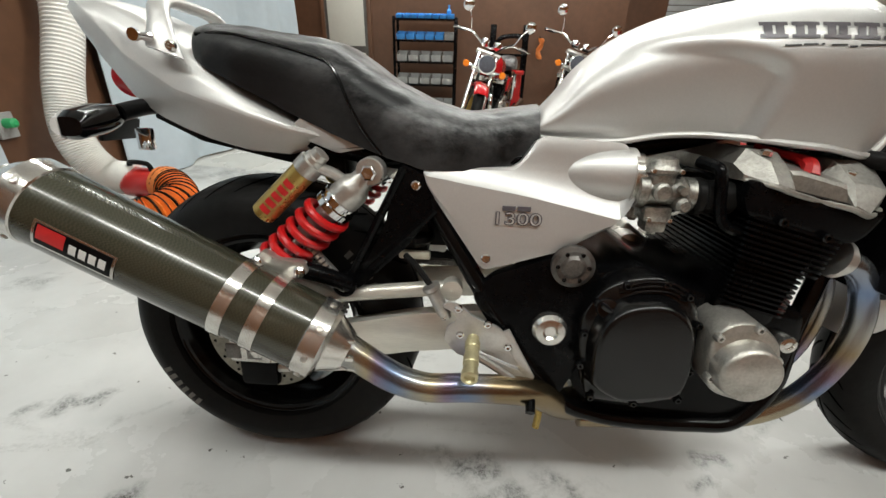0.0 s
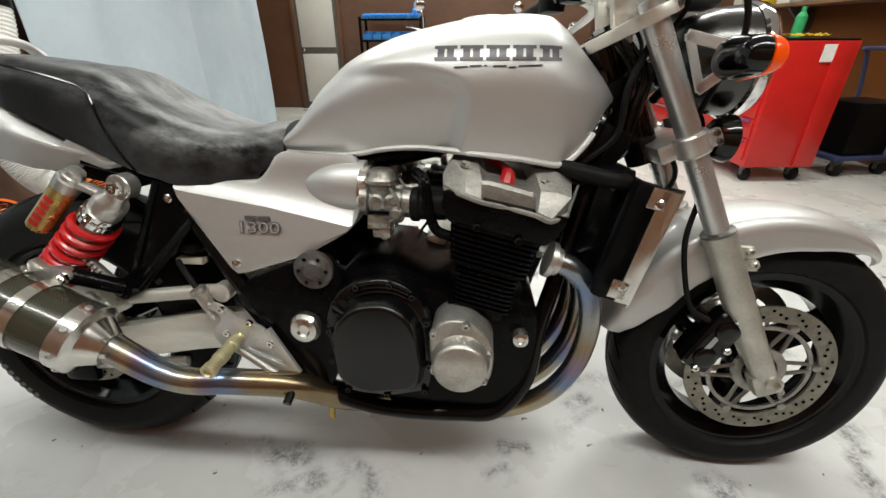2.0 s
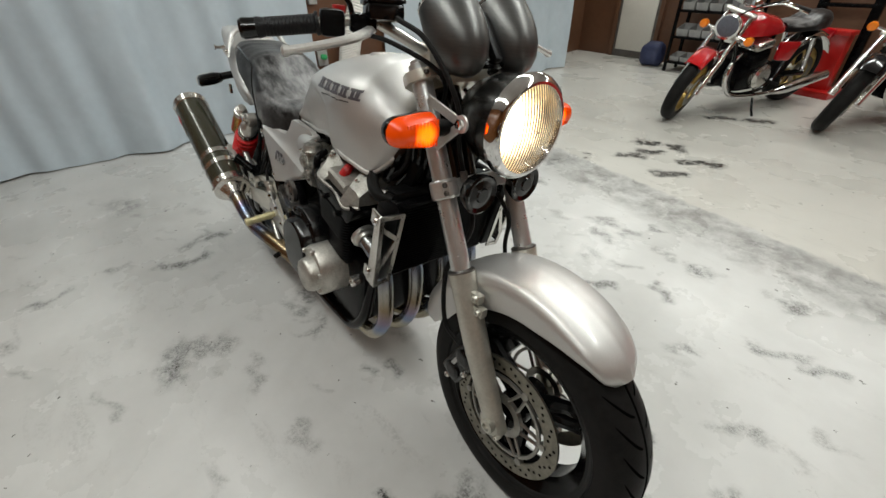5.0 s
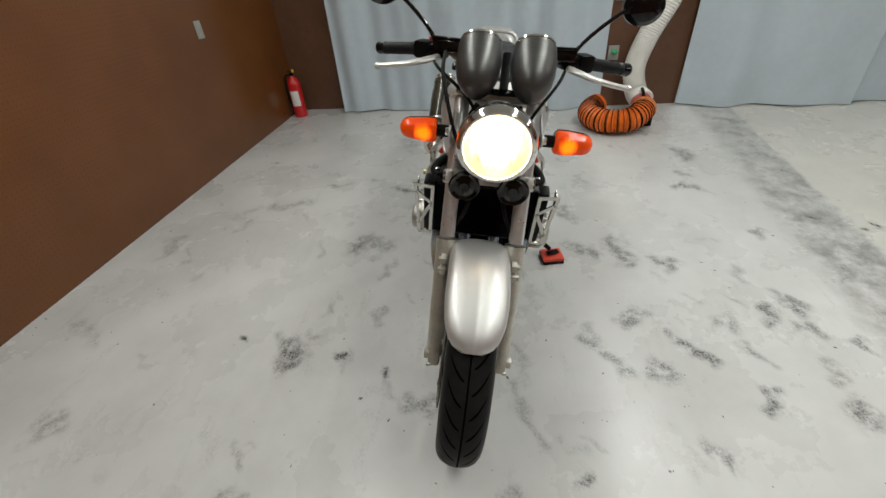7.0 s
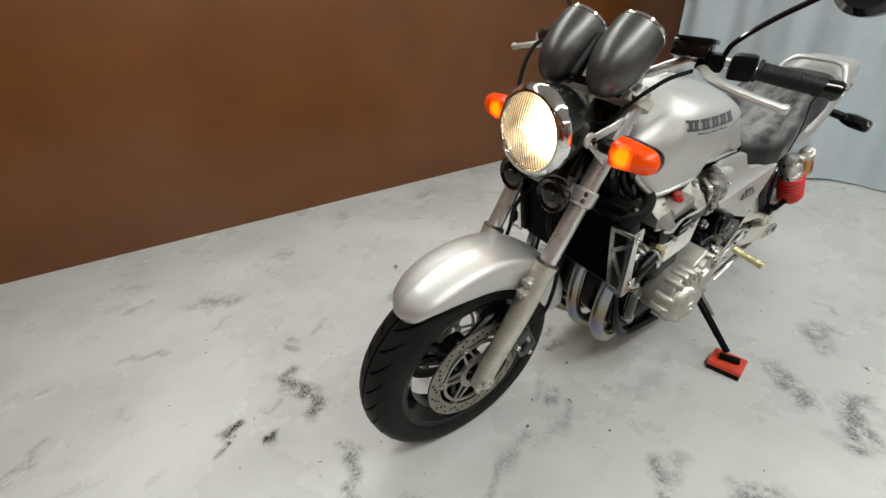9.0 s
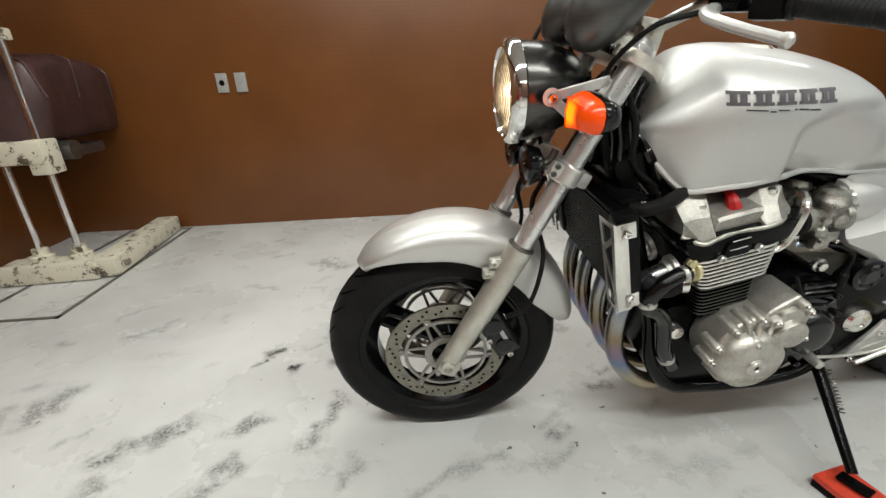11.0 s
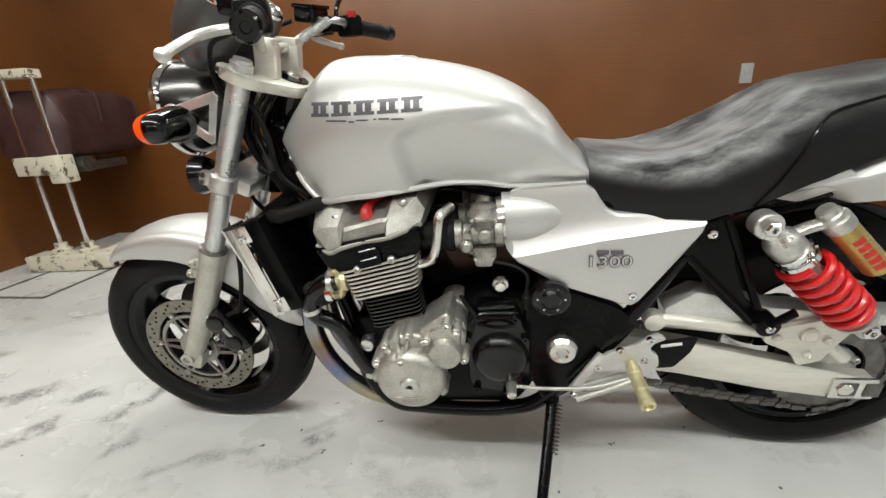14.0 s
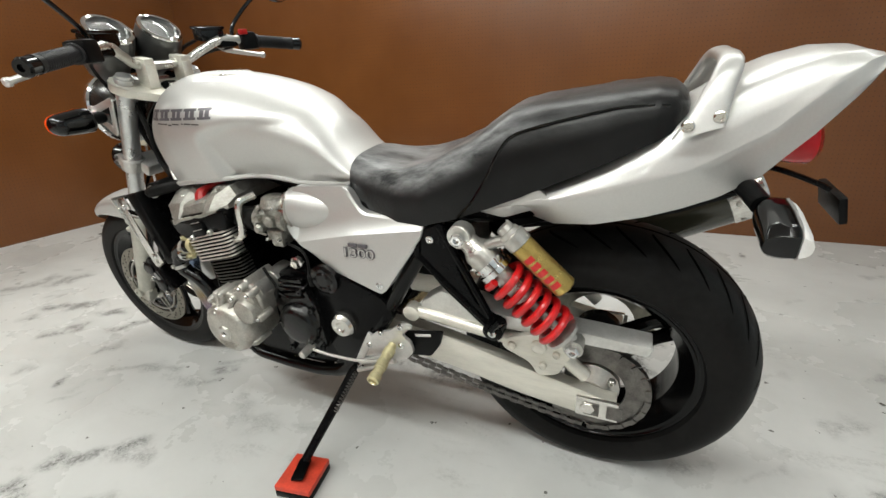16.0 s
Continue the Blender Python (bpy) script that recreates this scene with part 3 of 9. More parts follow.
def flow(x, xs, ys):
    """A smooth curve through the values, with no overshoot."""
    x = min(xs[-1], max(xs[0], x))
    i = max(0, min(len(xs) - 2, int(np.searchsorted(xs, x)) - 1))

    def slope(k):
        if k <= 0 or k >= len(xs) - 1:
            return 0.0 if 0 < k else (ys[1] - ys[0]) / (xs[1] - xs[0])
        p, q = (ys[k] - ys[k - 1]) / (xs[k] - xs[k - 1]), (ys[k + 1] - ys[k]) / (xs[k + 1] - xs[k])
        return 0.0 if p * q <= 0 else 2 * p * q / (p + q)

    h = xs[i + 1] - xs[i]
    t = (x - xs[i]) / h
    m0, m1 = slope(i) * h, slope(i + 1) * h if i + 1 < len(xs) - 1 else ys[i + 1] - ys[i]
    return (2 * t**3 - 3 * t**2 + 1) * ys[i] + (t**3 - 2 * t**2 + t) * m0 + (3 * t**2 - 2 * t**3) * ys[i + 1] + (t**3 - t**2) * m1


def soft(t):
    t = min(1.0, max(0.0, t))
    return t * t * (3 - 2 * t)


def fasteners(name, spots, axis, mat, parent, r=0.007, h=0.006, n=8, label=""):
    """Bolts of one size, each a part of its own on one mesh."""
    b = bm_new()
    bolt(b, (0, 0, 0), axis, r, h, n)
    me = mesh_of(name, b, mat)
    for p in spots:
        o = new(name, me)
        o.parent, o.location = parent, p
        if label:
            o["label"] = label


def lettering(name, words, size, depth, mat, parent, m, label="", bold=0.0):
    """Raised lettering in the built-in font; m takes it from its own plane to its place."""
    cu = bpy.data.curves.new(name, "FONT")
    cu.body, cu.size, cu.extrude, cu.offset = words, size, depth, bold
    cu.align_x, cu.align_y = "CENTER", "CENTER"
    tmp = bpy.data.objects.new(name, cu)
    me = bpy.data.meshes.new_from_object(tmp)
    bpy.data.objects.remove(tmp)
    bpy.data.curves.remove(cu)
    me.transform(m)
    me.materials.clear()
    me.materials.append(mat)
    ob = new(name, me)
    ob.parent = parent
    if label:
        ob["label"] = label
    return ob


# ---- the room ----
# Smears on the floor: from (x, y) to (x, y), half width, strength.
SMEARS_WALL_SIDE = [(0.50, -0.69, 0.60, -0.63, 0.045, 1.0), (0.28, -0.34, 0.40, -0.28, 0.022, 0.5), (-0.16, -0.59, -0.26, -0.53, 0.05, 0.8), (-0.26, -0.53, -0.24, -0.40, 0.06, 0.7), (-0.71, -1.08, -0.66, -1.30, 0.043, 0.7), (-0.66, -1.30, -0.57, -1.49, 0.035, 0.4), (0.90, -1.45, 0.97, -1.39, 0.040, 0.6), (0.42, -1.73, 0.54, -1.60, 0.037, 0.4), (-0.30, -1.70, -0.10, -1.70, 0.036, 0.6), (1.40, -1.12, 1.27, -1.10, 0.047, 0.7), (-0.91, -0.47, -0.87, -0.30, 0.032, 1.0), (-1.05, -0.38, -1.03, -0.19, 0.029, 0.9), (-1.07, -0.71, -1.07, -0.64, 0.021, 0.8), (-0.99, -0.98, -0.98, -0.85, 0.019, 0.8), (0.29, -0.57, 0.35, -0.55, 0.015, 0.5), (-1.84, -0.60, -1.68, -0.55, 0.07, 0.6)]
SMEARS_LEFT = [(-0.61, 0.60, -0.50, 0.60, 0.045, 0.8), (-0.20, 0.61, -0.19, 0.66, 0.05, 0.8), (-0.25, 0.80, -0.07, 0.81, 0.045, 0.9), (-0.13, 0.95, -0.06, 1.02, 0.034, 0.9), (0.47, 0.57, 0.56, 0.65, 0.036, 0.8), (0.29, 0.73, 0.31, 0.77, 0.04, 0.9), (0.41, 0.91, 0.49, 0.97, 0.028, 1.0), (0.56, 0.76, 0.61, 0.80, 0.038, 0.9), (0.33, 1.10, 0.35, 1.14, 0.039, 0.7), (0.46, 1.15, 0.50, 1.15, 0.024, 0.8), (0.65, 1.13, 0.75, 1.12, 0.026, 0.9), (0.88, 0.83, 0.92, 0.87, 0.02, 0.8), (0.44, 0.59, 0.39, 0.59, 0.031, 0.5), (1.10, 0.68, 1.15, 0.70, 0.030, 0.7), (1.06, 1.09, 1.18, 1.12, 0.026, 0.8), (1.22, 1.07, 1.28, 1.15, 0.025, 0.8)]
SMEARS_STRIP = [(0.22, 1.27, 0.29, 1.30, 0.030, 1.0), (0.17, 1.42, 0.25, 1.39, 0.037, 0.9), (0.34, 1.39, 0.36, 1.45, 0.032, 0.8), (0.72, 1.38, 0.76, 1.39, 0.046, 0.9), (0.37, 1.57, 0.43, 1.57, 0.020, 0.9), (-1.49, 1.50, -1.33, 1.54, 0.05, 0.9), (-0.89, 1.34, -0.86, 1.44, 0.04, 0.9), (-0.39, 1.52, -0.35, 1.55, 0.030, 0.9), (0.53, 1.36, 0.60, 1.35, 0.026, 0.7), (1.07, 1.44, 1.09, 1.44, 0.045, 0.9), (0.76, 1.79, 0.85, 1.79, 0.025, 0.6), (-1.07, 1.36, -1.05, 1.42, 0.03, 0.8)]
SMEARS_AHEAD = [(0.74, -0.09, 0.79, -0.02, 0.037, 0.9), (0.68, 0.28, 0.89, 0.32, 0.018, 0.5), (1.17, -0.46, 1.16, -0.23, 0.032, 1.0), (1.11, -0.62, 1.14, -0.56, 0.022, 0.9), (1.14, -0.05, 1.15, 0.08, 0.023, 0.9), (0.78, 0.31, 0.48, 0.26, 0.022, 0.4), (0.34, 0.28, 0.12, 0.37, 0.030, 0.3), (2.07, -0.03, 2.02, -0.12, 0.051, 0.9), (1.70, 0.16, 1.58, 0.03, 0.041, 0.9), (1.45, 0.31, 1.36, 0.22, 0.028, 0.7), (1.40, 0.10, 1.36, 0.07, 0.033, 0.8), (1.16, 0.14, 1.16, 0.11, 0.026, 0.8), (1.73, 0.27, 1.68, 0.25, 0.032, 0.6), (2.21, 0.08, 2.18, -0.09, 0.045, 0.7), (1.21, 0.47, 1.18, 0.43, 0.021, 0.6)]
SMEARS_UNDER = [(-0.33, -0.04, -0.23, -0.01, 0.03, 0.8), (-0.30, -0.10, -0.21, -0.10, 0.025, 0.7), (-0.11, -0.07, -0.07, -0.11, 0.025, 0.7), (0.30, 0.02, 0.33, 0.03, 0.025, 0.8), (0.23, -0.07, 0.27, -0.05, 0.014, 0.8), (0.45, 0.19, 0.51, 0.21, 0.015, 0.7), (0.42, 0.14, 0.49, 0.15, 0.02, 0.4), (-1.36, 0.01, -1.30, 0.09, 0.03, 0.8), (-1.45, -0.02, -1.43, -0.01, 0.025, 0.7), (-2.06, 0.57, -1.99, 0.60, 0.050, 0.5), (-1.34, -0.20, -1.41, -0.27, 0.029, 0.4), (-0.96, 0.09, -0.98, 0.11, 0.027, 0.4)]
SPOTS = [(1.43, -0.24), (1.39, -0.29), (1.30, -0.18), (1.29, -0.20), (0.64, -0.22), (0.49, -0.89), (0.55, -0.45), (0.96, 0.47), (-1.39, -1.62), (0.47, -0.90), (1.43, -0.27), (-0.88, 1.38), (-0.41, 2.04), (-0.43, 2.10), (-0.50, 1.86), (0.54, -0.45)]
DRIPS = [(-0.31, 2.62, 0.09), (-0.24, 2.32, 0.07), (-0.16, 2.46, 0.05), (-0.08, 2.66, 0.05), (0.13, 2.50, 0.12), (0.10, 2.22, 0.06), (-0.18, 3.55, 0.10), (0.02, 3.70, 0.14)]


def soil_at(x, y):
    """How thickly the floor is soiled: smears, tyre dabs and oil drips with ragged edges."""
    wx = x + 0.025 * np.sin(y * 23 + 1.3) + 0.012 * np.sin(y * 61 + x * 47)
    wy = y + 0.025 * np.sin(x * 19 + 0.4) + 0.012 * np.sin(x * 57 - y * 43)
    out = np.zeros_like(x)

    def dab(x0, y0, x1, y1, w, power):
        dx, dy = x1 - x0, y1 - y0
        t = np.clip(((wx - x0) * dx + (wy - y0) * dy) / (dx * dx + dy * dy), 0, 1)
        d = np.hypot(wx - x0 - t * dx, wy - y0 - t * dy) / w
        np.maximum(out, power * np.clip(1.35 - d * 0.8, 0, 1), out=out)

    for x0, y0, x1, y1, w, power in SMEARS_WALL_SIDE + SMEARS_LEFT + SMEARS_STRIP + SMEARS_AHEAD + SMEARS_UNDER:
        dab(x0, y0, x1, y1, w * 0.85, power * 0.8)
    rng = random.Random(41)
    for sx, sy in SPOTS:
        a = rng.uniform(0.2, 0.9)
        dab(sx, sy, sx + 0.016 * math.cos(a), sy + 0.016 * math.sin(a), 0.014, 1.3)
    for sx, sy, ln in DRIPS:
        dab(sx, sy, sx + ln, sy + ln * 0.5, 0.045, 1.6)
    for _ in range(110):
        sx, sy = rng.uniform(-2.3, 2.4), rng.uniform(-1.6, 1.75)
        a, ln = rng.gauss(0.55, 0.35), rng.uniform(0.02, 0.14)
        dab(sx, sy, sx + ln * math.cos(a), sy + ln * math.sin(a), rng.uniform(0.006, 0.018), rng.uniform(0.2, 0.45))
    return out


GX, GY = np.linspace(-3.2, 4.2, 556), np.linspace(-2.3, 6.8, 684)
gx, gy = np.meshgrid(GX, GY, indexing="ij")
nx_, ny_ = len(GX), len(GY)
idx = np.arange(nx_ * ny_).reshape(nx_, ny_)
quads = np.stack([idx[:-1, :-1], idx[1:, :-1], idx[1:, 1:], idx[:-1, 1:]], -1).reshape(-1, 4)
low = nx_ * ny_
verts = np.concatenate([np.stack([gx.ravel(), gy.ravel(), 0 * gx.ravel()], -1), np.array([(x, y, -0.15) for x, y in ((-3.2, -2.3), (-3.2, 6.8), (4.2, 6.8), (4.2, -2.3))])])
edge = [list(idx[0, :]), list(idx[:, -1]), list(idx[-1, ::-1]), list(idx[::-1, 0])]
faces = quads.tolist() + [[low, low + 1, low + 2, low + 3]] + [[int(v) for v in e[::-1]] + [low + i, low + (i + 1) % 4] for i, e in enumerate(edge)]
me = bpy.data.meshes.new("floor")
me.from_pydata(verts.tolist(), [], faces)
me.materials.append(floor_mat)
at = me.attributes.new("soil", "FLOAT", "POINT")
at.data.foreach_set("value", np.concatenate([soil_at(gx.ravel(), gy.ravel()), np.zeros(4)]).astype(np.float32))
tagged(new("floor", me), "grey-white painted concrete floor with dark scuffs and tyre smears", "floor", "", "structure")
bm = bm_new()
box(bm, (0.5, 2.25, CEIL + 0.06), (7.4, 9.1, 0.12))
solid("ceiling", bm, ceiling_mat, "plain off-white workshop ceiling board", "ceiling", kind="structure")


def wall(name, x0, y0, x1, y1, mat, label, height=CEIL):
    b = bm_new()
    box(b, ((x0 + x1) / 2, (y0 + y1) / 2, height / 2), (x1 - x0, y1 - y0, height))
    return solid(name, b, mat, label, "wall", kind="structure")


wall("wall_south", -3.0, -2.12, 3.36, -2.0, peg_x, "brown perforated hardboard wall with rows of small holes")
wall("wall_east", 3.24, -2.0, 3.36, 6.4, peg_y, "brown perforated hardboard wall beside the tool cabinets")
wall("wall_west", -3.0, -2.0, -2.88, 6.4, brown_wall, "plain brown panelled wall behind the vinyl curtains")
wall("wall_north", -2.88, 5.34, 1.35, 5.46, brown_wall, "plain brown wall behind the parts rack and motorcycles")
wall("wall_jog", 1.35, 5.34, 1.47, 6.4, brown_wall, "short return of the brown wall")
wall("wall_far", 1.47, 6.28, 3.24, 6.4, brown_wall, "brown wall beyond the tool cabinets")


wall("wall_post", -2.74, 1.09, -2.62, 1.875, brown_wall, "brown panelled post between the vinyl curtains", 2.68)


def curtain(name, y0, y1, folds, seed):
    """A hanging vinyl sheet with soft vertical folds, flaring at its foot."""
    rng = random.Random(seed)
    ph = [(q * rng.uniform(0.85, 1.15), rng.uniform(0, 6.3), a * rng.uniform(0.8, 1.2)) for q, a in ((2.6, 0.030), (5.2, 0.020), (9.0, 0.013), (15.0, 0.006))]
    ny, nz = int((y1 - y0) * 60), 16
    b, front, back = bm_new(), [], []
    for i in range(ny + 1):
        y = y0 + (y1 - y0) * i / ny
        fr, bk = [], []
        for k in range(nz + 1):
            z = 0.006 + 2.62 * k / nz
            low = 1 - k / nz
            x = -2.73 + 0.072 * (y + 1.4)
            for f, p, a in ph:
                x += a * (0.6 + 0.8 * low) * math.sin(f * y * folds + p + 0.25 * z)
            x += 0.010 * math.sin(1.9 * z + y * 3) + (0.03 * low**4 * math.sin(y * 9 + seed))
            fr.append(b.verts.new((x, y, z + 0.004 * (1 + math.sin(y * 7 + seed)) * low)))
            bk.append(b.verts.new((x - 0.006, y, z + 0.004 * (1 + math.sin(y * 7 + seed)) * low)))
        front.append(fr), back.append(bk)
    for rows, flip in ((front, False), (back, True)):
        for a, c in zip(rows, rows[1:]):
            for k in range(nz):
                f = (a[k], c[k], c[k + 1], a[k + 1])
                b.faces.new(f[::-1] if flip else f)
    for a in (0, ny):
        for k in range(nz):
            b.faces.new((front[a][k], front[a][k + 1], back[a][k + 1], back[a][k]))
    for i in range(ny):
        for k in (0, nz):
            b.faces.new((front[i][k], front[i + 1][k], back[i + 1][k], back[i][k]))
    return solid(name, b, curtain_mat, "pale blue-grey vinyl sheet curtain hanging in soft folds", "curtain", "curtains along the wall", angle=80)


curtain("vinyl_curtain", -1.42, 0.55, 2.4, 3)
curtain("vinyl_curtain", 0.50, 1.16, 2.0, 5)
curtain("vinyl_curtain", 1.84, 3.20, 1.1, 8)
curtain("vinyl_curtain", 3.17, 4.25, 1.6, 11)


def ceiling_tube(x, y):
    t = thing("ceiling_light", "white twin-tube fluorescent fitting on the ceiling", "lamp", "ceiling lights")
    t.location = (x, y, CEIL)
    b = bm_new()
    box(b, (0, 0, -0.02), (1.25, 0.16, 0.04), 0.006)
    part("body", b, paper_white, t)
    for s in (-0.045, 0.045):
        b = bm_new()
        lathe(b, (-0.59, s, -0.065), (1, 0, 0), [(0, 0.013), (1.18, 0.013)], 12)
        part("tube", b, lamp_glow, t, "glowing white tube")


for tx, ty, power in TUBES:
    ceiling_tube(tx, ty)


def outlet(x, z, kind):
    t = thing("wall_outlet", "white plastic socket plate on the brown wall" if kind else "white plastic switch plate on the brown wall", "outlet")
    t.location = (x, -2.0, z)
    b = bm_new()
    box(b, (0, 0.005, 0), (0.072, 0.010, 0.118), 0.003)
    part("plate", b, outlet_grey, t)
    b = bm_new()
    if kind:
        lathe(b, (0, 0.009, 0), (0, 1, 0), [(0, 0.017), (0.004, 0.017), (0.004, 0.010), (0.001, 0.009)], 16)
        part("socket", b, black_plastic, t, "round black socket")
    else:
        box(b, (0, 0.011, 0), (0.032, 0.006, 0.066), 0.002)
        part("rocker", b, bin_grey, t, "grey rocker switch")


outlet(2.04, 0.968, True), outlet(1.92, 0.969, False), outlet(-1.60, 0.975, False)


def extinguisher():
    t = thing("fire_extinguisher", "red fire extinguisher with a white label standing in the corner", "extinguisher", m=pose(-2.66, -1.89, 0))
    b = bm_new()
    lathe(b, (0, 0, 0), (0, 0, 1), [(0, 0.060), (0.008, 0.066), (0.33, 0.066), (0.37, 0.055), (0.395, 0.028), (0.41, 0.02)], 24)
    part("cylinder", b, ext_red, t)
    b = bm_new()
    a0 = -0.5
    rows = [[(0.0672 * math.cos(a0 + 1.3 * k / 10), 0.0672 * math.sin(a0 + 1.3 * k / 10), z) for k in range(11)] for z in (0.12, 0.27)]
    skin(b, rows, cap=False, closed=False)
    part("paper_label", b, paper_white, t, "white printed label")
    b = bm_new()
    lathe(b, (0, 0, 0.405), (0, 0, 1), [(0, 0.018), (0.03, 0.018), (0.035, 0.010)], 12)
    box(b, (0.02, 0, 0.45), (0.09, 0.016, 0.012), 0.004, pose(0, 0, 0, 0, -14, 0))
    box(b, (0.02, 0, 0.43), (0.08, 0.014, 0.010), 0.004)
    part("valve", b, black_plastic, t, "black valve and lever")
    b = bm_new()
    lathe(b, (0.0, 0.018, 0.452), (0, 1, 0.1), [(0, 0.016), (0.01, 0.016)], 14)
    part("seal_tag", b, yellow_cloth, t, "yellow tag")
    b = bm_new()
    tube(b, [(0, -0.02, 0.42), (0, -0.07, 0.40), (0.01, -0.083, 0.28), (0.01, -0.080, 0.14)], 0.009, 8)
    part("hose", b, rubber, t, "black rubber hose")


extinguisher()


def duct():
    """White flexible duct that comes down in front of the brown post and bends to the floor blower."""
    t = thing("flexible_duct", "white ribbed flexible duct with a black band, bent at its foot", "duct", m=pose(-2.45, 1.40, 0))
    b = bm_new()
    pts = [(-0.05, 0.40, 2.6), (-0.04, 0.30, 1.5), (-0.02, 0.22, 1.0), (0, 0.05, 0.62), (0.03, -0.02, 0.38), (0.12, 0.00, 0.20), (0.26, 0.03, 0.16)]
    c = glide(pts, 40)
    rings, n = [], 18
    side = Vector((0, 1, 0))
    for i, p in enumerate(c):
        tan = (c[min(i + 1, len(c) - 1)] - c[max(i - 1, 0)]).normalized()
        side = (side - tan * side.dot(tan)).normalized()
        u = side.cross(tan)
        r = 0.088 + (0.003 if i % 2 else -0.003)
        rings.append([p + (side * math.cos(2 * math.pi * k / n) + u * math.sin(2 * math.pi * k / n)) * r for k in range(n)])
    skin(b, rings)
    part("duct_body", b, duct_white, t, angle=30)
    b = bm_new()
    tube(b, [(-0.035, 0.275, 1.26), (-0.025, 0.235, 1.08)], 0.098, 20)
    part("tape_band", b, black_plastic, t, "black tape band")


duct()


def blower():
    t = thing("floor_blower", "red portable floor blower with a black handle and orange ribbed hose", "blower", m=pose(-2.02, 1.30, 0))
    b = bm_new()
    lathe(b, (-0.20, 0.12, 0.15), (1, -0.15, 0), [(0, 0.075), (0.012, 0.082), (0.20, 0.082), (0.215, 0.076)], 28)
    part("drum", b, cab_red, t, "red painted drum")
    b = bm_new()
    tube(b, [(-0.17, 0.12, 0.225), (-0.15, 0.10, 0.265), (-0.04, 0.08, 0.265), (-0.02, 0.08, 0.225)], 0.013, 8)
    part("handle", b, black_plastic, t, "black carrying handle")
    for x in (-0.15, 0.0):
        b = bm_new()
        box(b, (x, 0.10, 0.036), (0.03, 0.15, 0.072), 0.005)
        part("foot", b, black_plastic, t)
    b = bm_new()
    lathe(b, (0.0, 0.09, 0.155), (1, -0.3, 0), [(0, 0.080), (0.02, 0.096), (0.07, 0.099), (0.10, 0.090), (0.115, 0.06), (0.118, 0.01)], 26)
    part("canvas_cap", b, orange_rag, t, "orange canvas collar of the hose", angle=50)
    b = bm_new()
    pts = [(0.02, 0.085, 0.16), (0.10, 0.05, 0.15), (0.19, -0.06, 0.12), (0.15, -0.23, 0.100), (0.0, -0.32, 0.098), (-0.17, -0.30, 0.10), (-0.26, -0.22, 0.12)]
    c = glide(pts, 16)
    rings, n, side = [], 18, Vector((0, 0, 1))
    for i, p in enumerate(c):
        tan = (c[min(i + 1, len(c) - 1)] - c[max(i - 1, 0)]).normalized()
        side = (side - tan * side.dot(tan)).normalized()
        u = side.cross(tan)
        r = 0.086 + (0.009 if i % 2 else -0.008)
        rings.append([p + (side * math.cos(2 * math.pi * k / n) + u * math.sin(2 * math.pi * k / n)) * r for k in range(n)])
    skin(b, rings)
    part("hose", b, orange_hose, t, "orange ribbed hose curled on the floor", angle=40)
    for i in range(4, len(c) - 3, 3):
        b = bm_new()
        ring(b, c[i], c[i + 1] - c[i - 1], 0.082, 0.0965, -0.0025, 0.0025, 20)
        part("hose_rib", b, black_plastic, t, "dark wire rib")


blower()


def wall_socket_green():
    t = thing("wall_socket", "grey wall socket with a green plug and cable", "outlet", m=pose(-2.617, 1.225, 0.475))
    b = bm_new()
    box(b, (0.012, 0, 0), (0.024, 0.09, 0.12), 0.004)
    part("plate", b, bin_grey, t)
    b = bm_new()
    lathe(b, (0.02, 0, 0.01), (1, 0, 0.1), [(0, 0.024), (0.05, 0.022), (0.06, 0.012)], 14)
    part("plug", b, green_plastic, t, "green plug")


wall_socket_green()
t = thing("wall_switch", "grey switch box on the brown post", "switch", m=pose(-2.62, 1.22, 0.94))
b = bm_new()
box(b, (0.018, 0, 0), (0.036, 0.07, 0.11), 0.004)
part("switch_case", b, bin_grey, t)
b = bm_new()
box(b, (0.039, 0, 0.01), (0.008, 0.020, 0.034), 0.002)
part("rocker", b, black_plastic, t, "small black rocker")


def door():
    t = thing("door_1", "beige steel door with two panels in a brown frame", "door", kind="structure", m=pose(-2.04, 5.34, 0))
    b = bm_new()
    for x in (-0.30, 0.30):
        box(b, (x, -0.02, 0.98), (0.05, 0.05, 1.96), 0.004)
    box(b, (0, -0.02, 1.985), (0.65, 0.05, 0.05), 0.004)
    part("door_frame", b, brown_wall, t)
    b = bm_new()
    box(b, (0, -0.012, 0.98), (0.55, 0.03, 1.95), 0.003)
    part("door_leaf", b, tape_dark, t, "dark grey door leaf")
    for z0, z1 in ((0.09, 0.70), (0.78, 1.90)):
        b = bm_new()
        box(b, (0, -0.032, (z0 + z1) / 2), (0.47, 0.012, z1 - z0), 0.003)
        part("panel", b, door_beige, t, "beige door panel")
    b = bm_new()
    lathe(b, (-0.20, -0.03, 0.745), (0, -1, 0), [(0, 0.022), (0.02, 0.012), (0.04, 0.022), (0.055, 0.020), (0.06, 0.01)], 16)
    part("door_knob", b, chrome, t, "chrome knob")


door()


